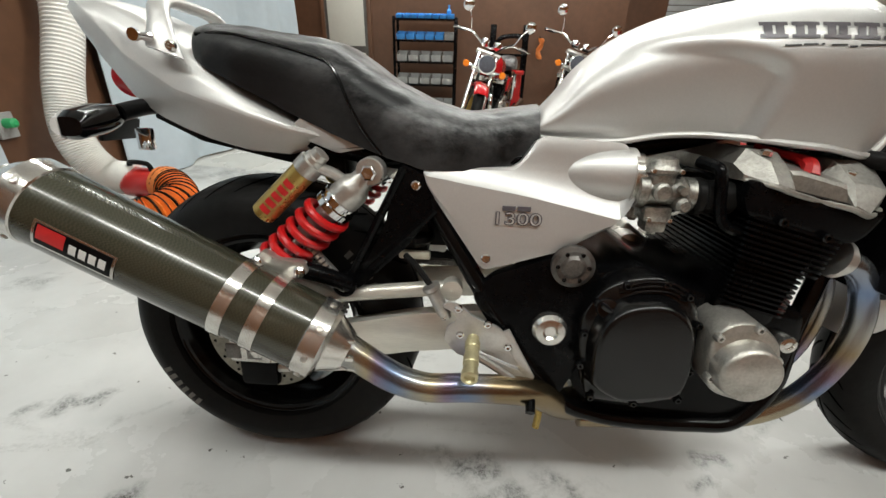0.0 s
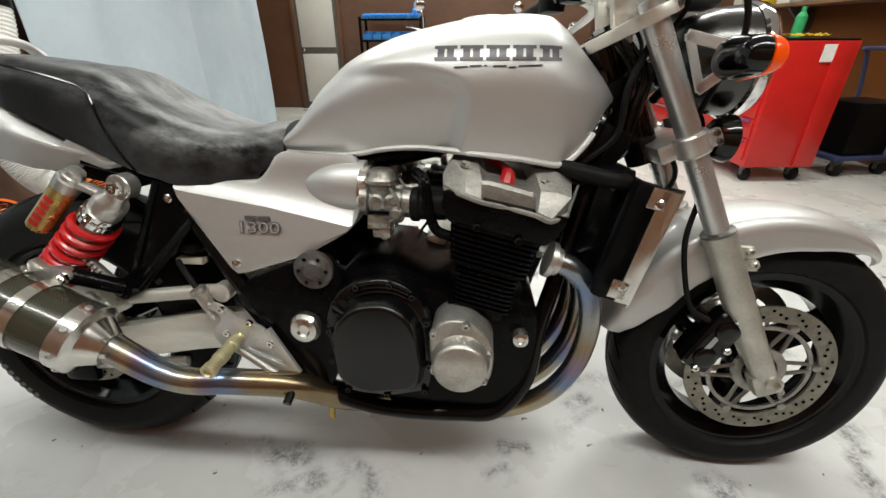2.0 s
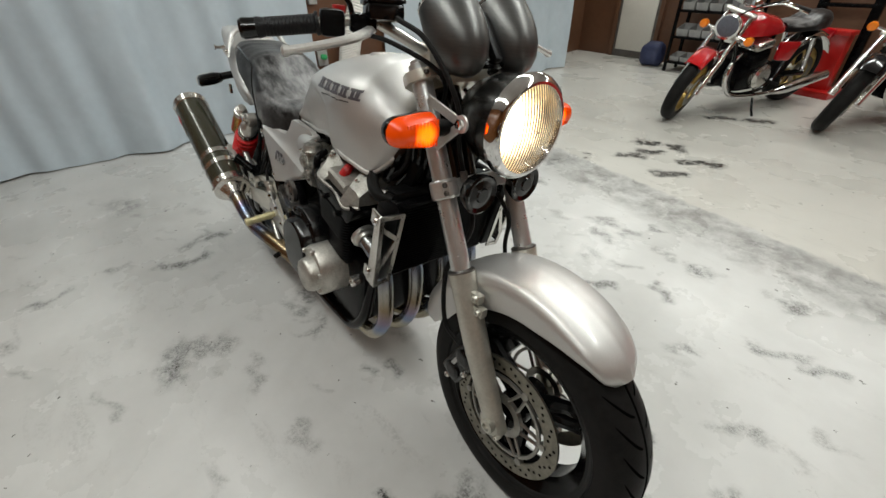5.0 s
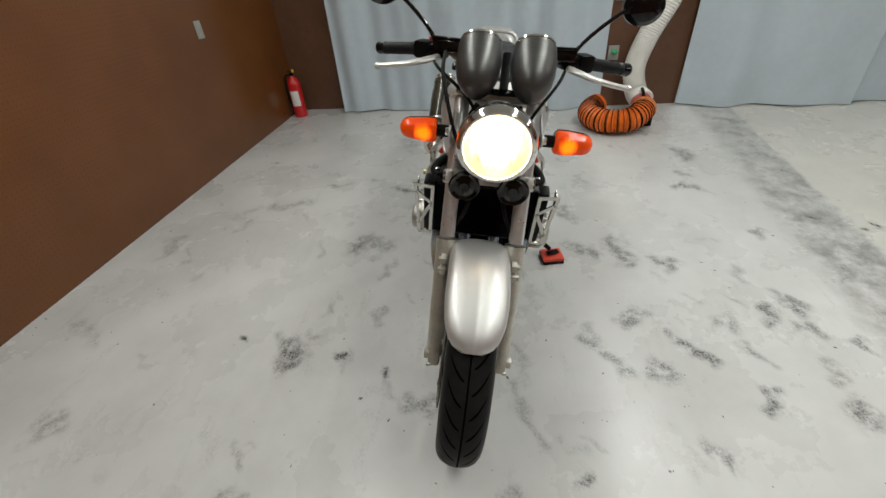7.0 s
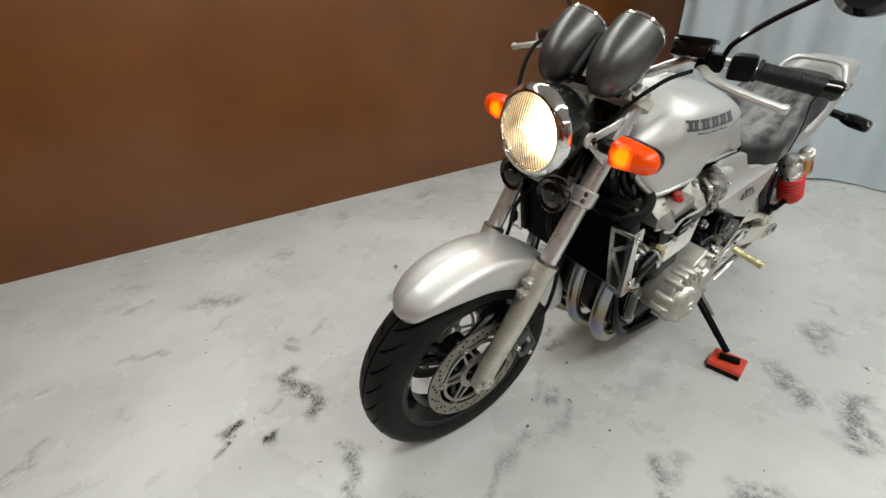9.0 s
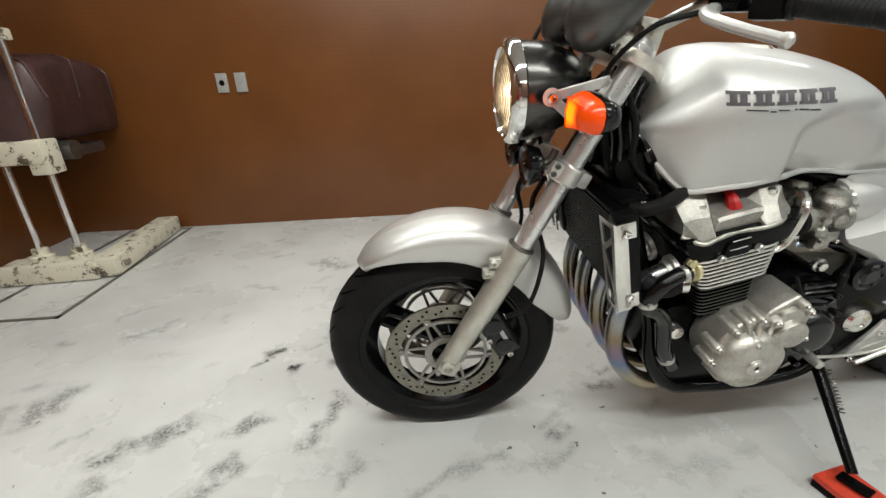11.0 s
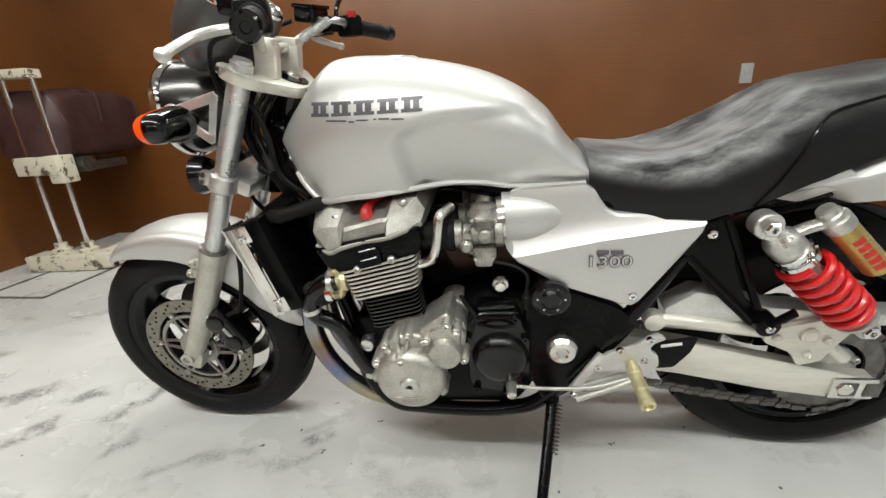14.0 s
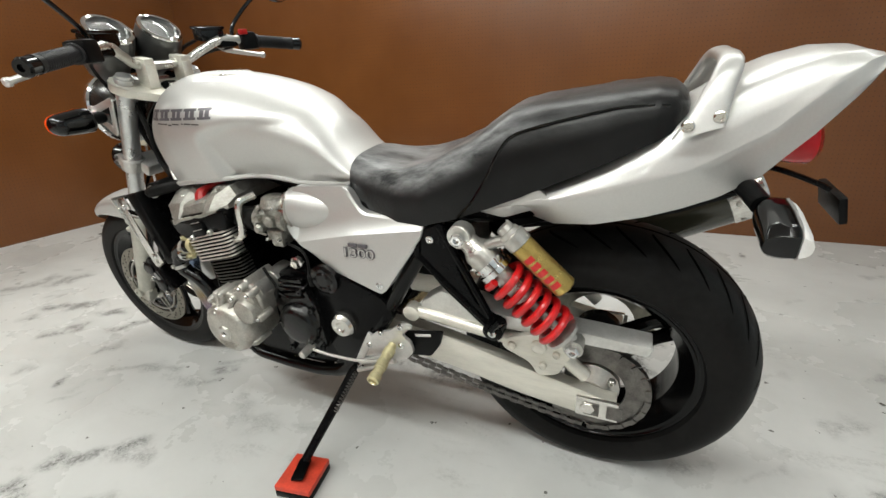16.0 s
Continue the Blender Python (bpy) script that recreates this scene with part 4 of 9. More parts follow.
def bin_part(parent, x, y, z, w, d, h, mat, name):
    b = bm_new()
    lo = [(-w / 2 * 0.9, d / 2, 0), (w / 2 * 0.9, d / 2, 0), (w / 2 * 0.9, -d / 2 * 0.85, 0), (-w / 2 * 0.9, -d / 2 * 0.85, 0)]
    hi = [(-w / 2, d / 2, h), (w / 2, d / 2, h), (w / 2, -d / 2, h * 0.62), (-w / 2, -d / 2, h * 0.62)]
    A, B = [b.verts.new(p) for p in lo], [b.verts.new(p) for p in hi]
    b.faces.new(A[::-1])
    for i in range(4):
        b.faces.new((A[i], A[(i + 1) % 4], B[(i + 1) % 4], B[i]))
    C = [b.verts.new((p.co.x * 0.92, p.co.y * 0.92, p.co.z - 0.004)) for p in B]
    D = [b.verts.new((p.co.x * 0.88, p.co.y * 0.86, 0.006)) for p in A]
    for i in range(4):
        j = (i + 1) % 4
        b.faces.new((B[i], B[j], C[j], C[i])), b.faces.new((C[i], C[j], D[j], D[i]))
    b.faces.new(D)
    o = part(name, b, mat, parent)
    o.location = (x, y, z)
    return o


def parts_rack():
    t = thing("parts_rack", "black steel rack holding rows of blue and grey parts bins", "rack", m=pose(-0.98, 5.05, 0))
    for x in (-0.37, 0.37):
        for y in (-0.14, 0.14):
            b = bm_new()
            box(b, (x, y, 0.56), (0.03, 0.03, 1.12), 0.003)
            part("post", b, black_satin, t)
    for z in (0.10, 0.36, 0.62, 0.86, 1.09):
        b = bm_new()
        box(b, (0, 0, z), (0.76, 0.30, 0.02), 0.003)
        part("shelf", b, black_satin, t)
    rows = [(1.10, bin_blue, 8, 0.06), (0.875, bin_blue, 6, 0.09), (0.635, bin_grey, 5, 0.115), (0.375, bin_grey, 5, 0.115), (0.115, bin_grey, 6, 0.08)]
    for z, mat, n, h in rows:
        wd = 0.70 / n
        for i in range(n):
            bin_part(t, -0.35 + wd * (i + 0.5), -0.05, z, wd * 0.92, 0.17, h, bin_grey if (mat is bin_blue and n == 6 and i == 5) else mat, "parts_bin")


parts_rack()
bm = bm_new()
lathe(bm, (0, 0, 0), (0, 0, 1), [(0, 0.028), (0.09, 0.028), (0.11, 0.012), (0.15, 0.012)], 14)
solid("spray_bottle", bm, bin_blue, "blue spray can on the parts rack", "bottle", m=pose(-0.70, 5.05, 1.10))
bm = bm_new()
bmesh.ops.create_icosphere(bm, subdivisions=3, radius=0.13)
for q in bm.verts:
    q.co = Vector((math.copysign(abs(q.co.x / 0.13) ** 0.6, q.co.x) * 0.13, q.co.y * 0.9, max(0.0, math.copysign(abs(q.co.z / 0.13) ** 0.7, q.co.z) * 0.14 + 0.12 + 0.03 * noise.noise(q.co * 14)))) + 0.03 * noise.noise_vector(q.co * 12) * (q.co.z > -0.05)
solid("cloth_bag", bm, navy, "dark blue cloth bag slumped on the floor", "bag", m=pose(-1.62, 5.08, 0.0), angle=60)


# ---- tool cabinets ----
def caster(parent, x, y):
    b = bm_new()
    lathe(b, (x - 0.018, y, 0.05), (1, 0, 0), [(0, 0.042), (0.004, 0.05), (0.032, 0.05), (0.036, 0.042)], 20)
    c = part("caster", b, rubber, parent, "black rubber caster")
    b = bm_new()
    box(b, (x, y, 0.095), (0.055, 0.05, 0.03), 0.004)
    box(b, (x - 0.026, y, 0.07), (0.005, 0.03, 0.06))
    box(b, (x + 0.026, y, 0.07), (0.005, 0.03, 0.06))
    part("fork", b, steel_dark, c)


def tool_cabinet(m, w, d, h, handle_mat, label, heights):
    """A roller cabinet; its drawers face -x."""
    t = thing("tool_cabinet", label, "cabinet", "red tool cabinets", m=m)
    b = bm_new()
    box(b, (0, 0, 0.11 + (h - 0.11) / 2), (d, w, h - 0.11), 0.006)
    part("body", b, cab_red, t)
    b = bm_new()
    box(b, (d * 0.28, -w / 2 - 0.008, 0.11 + (h - 0.11) / 2), (0.09, 0.016, h - 0.13), 0.004)
    part("side_rail", b, cab_red, t)
    b = bm_new()
    box(b, (0, 0, h + 0.006), (d * 0.98, w * 0.96, 0.012), 0.003)
    part("top_mat", b, black_plastic, t, "black rubber top mat")
    z = h - 0.02
    for q in heights:
        b = bm_new()
        box(b, (-d / 2 - 0.006, 0, z - q / 2), (0.014, w - 0.06, q - 0.008), 0.003)
        dr = part("drawer", b, cab_red, t)
        b = bm_new()
        box(b, (-d / 2 - 0.020, 0, z - 0.018), (0.014, w - 0.10, 0.013), 0.004)
        part("drawer_handle", b, handle_mat, dr, "full-width drawer handle")
        z -= q
    for x in (-d / 2 + 0.07, d / 2 - 0.07):
        for y in (-w / 2 + 0.07, w / 2 - 0.07):
            caster(t, x, y)
    return t


tool_cabinet(pose(2.19, 2.70, 0, 0, 0, 6), 0.72, 0.48, 0.90, handle_violet, "red steel roller cabinet with violet drawer handles on casters", (0.07, 0.07, 0.07, 0.12, 0.12, 0.13, 0.15))
tool_cabinet(pose(2.16, 3.86, 0, 0, 0, 6), 0.50, 0.50, 0.86, handle_grey, "red steel roller cabinet with grey drawer handles on casters", (0.09, 0.08, 0.08, 0.08, 0.09, 0.09, 0.16))
bm = bm_new()
box(bm, (0, 0, 0), (0.15, 0.003, 0.10))
solid("paper_note", bm, paper_white, "white paper note stuck on the red cabinet", "paper", m=pose(2.315, 2.345, 0.83, 0, 0, 6))
bm = bm_new()
nx = 14
g = [[bm.verts.new((0.30 * i / nx - 0.15, 0.16 * j / 8 - 0.08, 0.006 + 0.03 * abs(noise.noise(Vector((i * 0.5, j * 0.6, 2)))))) for j in range(9)] for i in range(nx + 1)]
for i in range(nx):
    for j in range(8):
        bm.faces.new((g[i][j], g[i + 1][j], g[i + 1][j + 1], g[i][j + 1]))
bmesh.ops.solidify(bm, geom=bm.faces[:], thickness=0.004)
solid("yellow_rag", bm, yellow_cloth, "crumpled yellow rag on top of the red cabinet", "rag", m=pose(2.24, 2.58, 0.918, 0, 0, 10), angle=70)
bm = bm_new()
box(bm, (0, 0, 0.05), (0.10, 0.16, 0.10), 0.01)
solid("parts_box", bm, bin_blue, "small blue box on the red cabinet", "box", m=pose(2.2, 3.86, 0.878))
bm = bm_new()
lathe(bm, (0, 0, 0), (0, 0, 1), [(0, 0.035), (0.13, 0.035), (0.16, 0.014), (0.19, 0.014)], 16)
solid("spray_can", bm, green_plastic, "green and white spray can on the red cabinet", "can", m=pose(2.36, 2.84, 0.912))


def wall_shelf():
    t = thing("wall_shelf", "brown wooden wall shelf loaded with small boxes", "shelf", m=pose(3.24, 4.1, 1.17))
    b = bm_new()
    box(b, (-0.15, 0, 0), (0.30, 2.6, 0.03), 0.003)
    part("board", b, wood_shelf, t)
    for y in (-1.1, 0, 1.1):
        b = bm_new()
        prism(b, [(-0.26, -0.015), (-0.002, -0.015), (-0.002, -0.24), (-0.03, -0.24)], y - 0.01, y + 0.01)
        part("bracket", b, steel_dark, t)


wall_shelf()
rng = random.Random(4)
for k in range(9):
    bm = bm_new()
    sx, sy, sz = rng.uniform(0.12, 0.2), rng.uniform(0.12, 0.2), rng.uniform(0.08, 0.2)
    box(bm, (0, 0, sz / 2), (sx, sy, sz), 0.004)
    mt, cn = [(paper_white, "white"), (yellow_cloth, "yellow"), (handle_violet, "violet"), (cream_paint, "cream"), (bin_grey, "grey")][k % 5]
    solid("carton", bm, mt, cn + " carton box on the wooden wall shelf", "box", "cartons on the shelf", m=pose(3.09, 2.98 + 0.26 * k, 1.185, 0, 0, rng.uniform(-10, 10)))


def hand_truck():
    t = thing("hand_truck", "dark blue folding hand truck parked by the wall", "trolley", m=pose(3.0, 2.75, 0, 0, 0, 12))
    b = bm_new()
    tube(b, [(0.05, -0.18, 0.14), (0.05, -0.18, 0.5), (-0.02, -0.18, 0.80), (-0.06, -0.16, 0.84), (-0.06, 0.16, 0.84), (-0.02, 0.18, 0.80), (0.05, 0.18, 0.5), (0.05, 0.18, 0.14)], 0.014, 8)
    part("handle", b, navy, t)
    b = bm_new()
    box(b, (-0.1, 0, 0.13), (0.5, 0.38, 0.03), 0.006)
    part("deck", b, navy, t)
    b = bm_new()
    box(b, (-0.1, 0, 0.33), (0.36, 0.32, 0.36), 0.02)
    part("load", b, black_plastic, t, "dark crate on the deck")
    for x in (-0.28, 0.08):
        for y in (-0.15, 0.15):
            caster(t, x, y)


hand_truck()


def shutter():
    t = thing("roller_shutter", "pale grey slatted roller shutter in the far wall", "shutter", kind="structure", m=pose(2.75, 6.27, 0.55))
    for k in range(22):
        b = bm_new()
        box(b, (0, -0.012, 0.03 + 0.075 * k), (0.95, 0.02, 0.068), 0.008)
        part("slat", b, shutter_grey, t)


shutter()


def bench():
    t = thing("work_bench", "grey steel work bench with a lower shelf and boxes", "bench", m=pose(1.85, 5.95, 0))
    for z in (0.28, 0.72):
        b = bm_new()
        box(b, (0, 0, z), (0.7, 0.5, 0.03), 0.003)
        part("top" if z > 0.5 else "shelf", b, bin_grey, t)
    for x in (-0.33, 0.33):
        for y in (-0.22, 0.22):
            b = bm_new()
            box(b, (x, y, 0.355), (0.03, 0.03, 0.71), 0.003)
            part("leg", b, steel_dark, t)


bench()
for k, (x, mt, cn) in enumerate(((1.7, bin_grey, "grey"), (1.98, bin_blue, "blue"))):
    bm = bm_new()
    box(bm, (0, 0, 0.07), (0.2, 0.25, 0.14), 0.01)
    solid("storage_box", bm, mt, cn + " storage box on the steel bench", "box", m=pose(x, 5.9, 0.735 if k == 0 else 0.295))


# ---- bike lift with a covered engine ----
def bike_lift():
    t = thing("lift_stand", "cream chipped-paint lift stand with two chrome posts", "lift", m=pose(2.78, -1.22, 0, 0, 0, 4))
    b = bm_new()
    box(b, (0.00, 0.06, 0.055), (0.46, 0.15, 0.10), 0.008)
    part("base_beam", b, chipped_cream, t, "cream base beam with chipped paint")
    b = bm_new()
    box(b, (-0.26, -0.28, 0.06), (0.13, 0.80, 0.10), 0.008)
    part("foot_beam", b, chipped_cream, t, "cream foot beam with chipped paint")
    for x in (0.09, -0.10):
        b = bm_new()
        lathe(b, (x, 0.0, 0.10), (0, 0, 1), [(0, 0.055), (0.02, 0.055), (0.025, 0.036), (0.06, 0.036)], 20)
        part("socket", b, chipped_cream, t)
        b = bm_new()
        lathe(b, (x, 0.0, 0.12), (0, 0, 1), [(0, 0.017), (1.06, 0.017)], 18)
        part("post", b, chrome, t, "bright chrome post")
    b = bm_new()
    box(b, (0.0, 0.0, 1.195), (0.25, 0.09, 0.050), 0.008)
    part("cross_head", b, chipped_cream, t)
    b = bm_new()
    box(b, (0.0, 0.02, 0.665), (0.28, 0.10, 0.11), 0.01)
    box(b, (-0.10, 0.0, 0.64), (0.09, 0.12, 0.17), 0.012)
    part("carriage", b, chipped_cream, t, "cream sliding carriage")
    b = bm_new()
    lathe(b, (-0.18, -0.12, 0.655), (1, 0, 0), [(0, 0.05), (0.40, 0.05), (0.42, 0.03)], 16)
    box(b, (-0.03, -0.30, 0.63), (0.10, 0.5, 0.06), 0.008)
    part("arm", b, steel_dark, t, "dark steel arm")
    return t


bike_lift()
bm = bm_new()
prof = [(-0.30, 0.30, 0.42), (-0.27, 0.10, 0.36), (-0.1, -0.05, 0.46), (0, 0, 0)]
nu, nv = 28, 18
rings = []
for i in range(nu + 1):
    u = i / nu
    y = 0.34 - 0.80 * u
    h = lerp(u, [0, 0.06, 0.45, 0.94, 1], [0.30, 0.40, 0.43, 0.38, 0.30])
    wd = lerp(u, [0, 0.08, 0.92, 1], [0.17, 0.21, 0.20, 0.16])
    r = []
    for k in range(nv):
        a = 2 * math.pi * k / nv
        cx, cz = math.cos(a), math.sin(a)
        p = Vector((wd * math.copysign(abs(cx) ** 0.32, cx), y, h * 0.5 + h * 0.5 * math.copysign(abs(cz) ** 0.32, cz)))
        nn = noise.noise(p * 7) * 0.03 + noise.noise(p * 21) * 0.010
        r.append(p + Vector((cx * nn, 0, nn * 0.6)))
    rings.append(r)
skin(bm, rings)
crate = thing("covered_crate", "bulky load under a creased maroon vinyl cover on the lift arm", "cover", m=pose(2.87, -1.54, 0.70, 0, 0, 6))
part("vinyl_cover", bm, cover_maroon, crate, angle=70)
for i in (2, 13, 26):
    bm = bm_new()
    tube(bm, [p + (p - Vector((0, p.y, 0.2))).normalized() * 0.002 for p in rings[i][0:10]], 0.006, 6, 2)
    part("cover_seam", bm, cover_maroon, crate, "raised stitched seam")
bm = bm_new()
for x, y, sx, sy in ((2.66, -0.70, 0.42, 0.02), (2.46, -1.33, 0.02, 1.28), (2.87, -1.33, 0.02, 1.28), (2.66, -1.96, 0.42, 0.02)):
    box(bm, (x, y, 0.0025), (sx, sy, 0.003))
solid("floor_tape", bm, tape_dark, "dark tape outline of a rectangle on the floor", "tape", kind="structure")


# ---- the silver motorcycle ----
# Bike axes: x ahead, y to its left, z up along its own plane; it leans to its left on the side stand.
bike = thing("motorcycle", "silver naked motorcycle, black engine, carbon silencer, leaning on its stand", "motorcycle", m=pose(0, 0.072, 0, -7.7, 0, 0))
FX, FZ, FR = 0.793, 0.293, 0.298
RX, RZ, RR = -0.740, 0.312, 0.327
RAKE = radians(26.2)
FDIR = Vector((-math.sin(RAKE), 0, math.cos(RAKE)))
FORK0 = Vector((0.628, 0, 0.605))


def on_fork(d, y=0.0, ahead=0.0):
    """A point d metres up the fork from its seal, and so far ahead of the fork's line."""
    p = FORK0 + FDIR * d + Vector((math.cos(RAKE), 0, math.sin(RAKE))) * ahead
    return Vector((p.x, y, p.z))


def tyre(bm, c, r, w, rim, n=96):
    """A tyre's round section, swept."""
    h = r - rim
    sec = []
    for k in range(21):
        a = math.pi * k / 20
        y = -math.cos(a) * w / 2
        s = max(0.0, math.sin(a)) ** 0.56
        sec.append((y * (1.0 if s > 0.35 else 0.93 + 0.07 * s / 0.35), rim + h * s))
    sec += [(w * 0.40, rim - 0.006), (-w * 0.40, rim - 0.006)]
    rings = [[Vector((c[0] + math.cos(t) * q, c[1] + y, c[2] + math.sin(t) * q)) for y, q in sec] for t in [2 * math.pi * i / n for i in range(n)]]
    rows = [[bm.verts.new(p) for p in rr] for rr in rings]
    m = len(sec)
    for i in range(n):
        a, b = rows[i], rows[(i + 1) % n]
        for k in range(m):
            bm.faces.new((a[k], a[(k + 1) % m], b[(k + 1) % m], b[k]))
    return bm


def tread_groove(bm, c, r, w, t0, sgn, rim, sweep=0.20, wide=0.0045):
    """A curved tread groove: a thin dark strip that follows the tyre."""
    h = r - rim
    pts = []
    for k in range(9):
        u = k / 8
        a = math.pi / 2 + sgn * (0.16 + 0.72 * u)
        y = -math.cos(a) * w / 2
        s = max(0.0, math.sin(a)) ** 0.56
        q = rim + h * s + 0.0008
        t = t0 + sweep * (u**1.4)
        pts.append((t, y, q, wide * (1 - 0.6 * abs(2 * u - 1) ** 3) / r))
    L, R = [], []
    for t, y, q, dw in pts:
        L.append(bm.verts.new((c[0] + math.cos(t - dw) * q, c[1] + y, c[2] + math.sin(t - dw) * q)))
        R.append(bm.verts.new((c[0] + math.cos(t + dw) * q, c[1] + y, c[2] + math.sin(t + dw) * q)))
    for i in range(8):
        bm.faces.new((L[i], L[i + 1], R[i + 1], R[i]))


groove_mat = material("tread_groove", (0.0015, 0.0015, 0.0015), 0.9, spec=0.02)


def wheel(name, cx, cz, r, w, rim, spokes, hub):
    b = bm_new()
    c = (cx, 0, cz)
    # rim barrel with a dished well
    prof = [(-w * 0.42, rim + 0.004), (-w * 0.42, rim - 0.010), (-w * 0.36, rim - 0.024), (-w * 0.22, rim - 0.040), (w * 0.22, rim - 0.040), (w * 0.36, rim - 0.024), (w * 0.42, rim - 0.010), (w * 0.42, rim + 0.004)]
    inner = [(w * 0.40, rim - 0.020), (w * 0.32, rim - 0.032), (w * 0.20, rim - 0.048), (-w * 0.20, rim - 0.048), (-w * 0.32, rim - 0.032), (-w * 0.40, rim - 0.020)]
    sec = prof[::-1][:1] + prof[::-1][1:] if False else prof + inner
    n = 72
    rows = [[b.verts.new((cx + math.cos(2 * math.pi * i / n) * q, y, cz + math.sin(2 * math.pi * i / n) * q)) for y, q in sec] for i in range(n)]
    for i in range(n):
        a, d = rows[i], rows[(i + 1) % n]
        for k in range(len(sec)):
            b.faces.new((a[k], a[(k + 1) % len(sec)], d[(k + 1) % len(sec)], d[k]))
    wh = part(name, b, wheel_black, bike, "black cast alloy rim")
    b = bm_new()
    tyre(b, c, r, w, rim)
    ty = part("tyre", b, rubber, wh, "worn black rubber tyre")
    for sgn in (-1, 1):
        b = bm_new()
        tread_groove(b, (0, 0, 0), r, w, 0.0, sgn, rim)
        gm = mesh_of("tread_groove", b, groove_mat)
        for i in range(30):
            o = new("tread_groove", gm)
            o.parent, o.location, o.rotation_euler = ty, c, (0, 2 * math.pi * (i + (0.25 if sgn > 0 else 0.75)) / 30, 0)
    b = bm_new()
    ring(b, c, (0, 1, 0), r - 0.004, r + 0.0007, -0.0022, 0.0022, 96)
    part("centre_groove", b, groove_mat, ty)
    for i in range(spokes):
        a = 2 * math.pi * i / spokes + 0.5
        for da in (-0.10, 0.10):
            b = bm_new()
            d0, d1 = Vector((math.cos(a + da * 2.3), 0, math.sin(a + da * 2.3))), Vector((math.cos(a + da * 0.6), 0, math.sin(a + da * 0.6)))
            tube(b, [Vector(c) + d0 * hub * 0.8, Vector(c) + (d0 + d1) * 0.5 * (hub + rim) * 0.52, Vector(c) + d1 * (rim - 0.035)], 0.014, 8, 4, radii=[0.019, 0.013, 0.018], flat=1.3)
            part("spoke", b, wheel_black, wh)
    b = bm_new()
    lathe(b, (cx, -w * 0.42, cz), (0, 1, 0), [(0, hub * 0.6), (0.012, hub), (w * 0.84 - 0.012, hub), (w * 0.84, hub * 0.6)], 28)
    part("hub", b, wheel_black, wh)
    return wh


front_wheel = wheel("front_wheel", FX, FZ, FR, 0.128, 0.222, 3, 0.042)
rear_wheel = wheel("rear_wheel", RX, RZ, RR, 0.200, 0.222, 3, 0.055)
rear_wheel.location.y = -0.022
for t0, bars in ((3.55, 6), (0.4, 6)):
    for k in range(bars):
        b = bm_new()
        a0 = t0 + 0.075 * k
        q = [[b.verts.new((RX + math.cos(a) * r, -0.0990, RZ + math.sin(a) * r)) for r in (0.258, 0.276)] for a in (a0, a0 + 0.02, a0 + 0.04)]
        for i in range(2):
            b.faces.new((q[i][0], q[i + 1][0], q[i + 1][1], q[i][1]))
        part("sidewall_bar", b, worn_print, rear_wheel, "pale plain bar on the tyre wall")


def brake_disc(parent, cx, cz, y, r0, r1, arms=True):
    b = bm_new()
    ring(b, (cx, y - 0.0025, cz), (0, 1, 0), r0, r1, 0, 0.005, 56)
    d = part("brake_disc", b, steel_disc, parent, "drilled steel brake disc")
    b = bm_new()
    s = 1 if y > 0 else -1
    for k, rr in enumerate((r0 + 0.012, (r0 + r1) / 2, r1 - 0.010)):
        for i in range(18):
            a = 2 * math.pi * (i + k * 0.30) / 18
            lathe(b, (cx + math.cos(a) * rr, y + s * 0.0031, cz + math.sin(a) * rr), (0, s, 0), [(0, 0.0036), (0.0004, 0.0036)], 8)
    part("drill_pattern", b, groove_mat, d, "dark drilled holes")["kind"] = "stuff"
    if arms:
        # six pairs of slim bars from the hub to the floating buttons, tied by a slim ring
        b = bm_new()
        ring(b, (cx, y - 0.003, cz), (0, 1, 0), r0 - 0.019, r0 - 0.011, 0, 0.006, 60)
        part("carrier_ring", b, carrier_metal, d, "dull alloy carrier ring")
        b = bm_new()
        ring(b, (cx, y - 0.005, cz), (0, 1, 0), 0.036, 0.054, 0, 0.010, 32)
        part("carrier_hub", b, carrier_metal, d, "dull alloy carrier hub")
        for i in range(6):
            a = 2 * math.pi * i / 6 + 0.12
            rad, tan = Vector((math.cos(a), 0, math.sin(a))), Vector((-math.sin(a), 0, math.cos(a)))
            b = bm_new()
            for q in (-1, 1):
                tube(b, [Vector((cx, y, cz)) + rad * 0.046 + tan * q * 0.015, Vector((cx, y, cz)) + rad * (r0 - 0.014) + tan * q * 0.008], 0.0042, 6, 2)
            part("carrier_arm", b, carrier_metal, d, "dull alloy carrier arm")
            b = bm_new()
            p1 = Vector((cx, y, cz)) + rad * (r0 - 0.004)
            lathe(b, (p1.x, y - 0.007, p1.z), (0, 1, 0), [(0, 0.006), (0.001, 0.009), (0.013, 0.009), (0.014, 0.006), (0.011, 0.004)], 14)
            part("disc_button", b, carrier_metal, d, "bright floating button")
    return d


for s in (-1, 1):
    brake_disc(front_wheel, FX, FZ, s * 0.072, 0.117, 0.153)
brake_disc(rear_wheel, RX, RZ, -0.098, 0.085, 0.130, False)


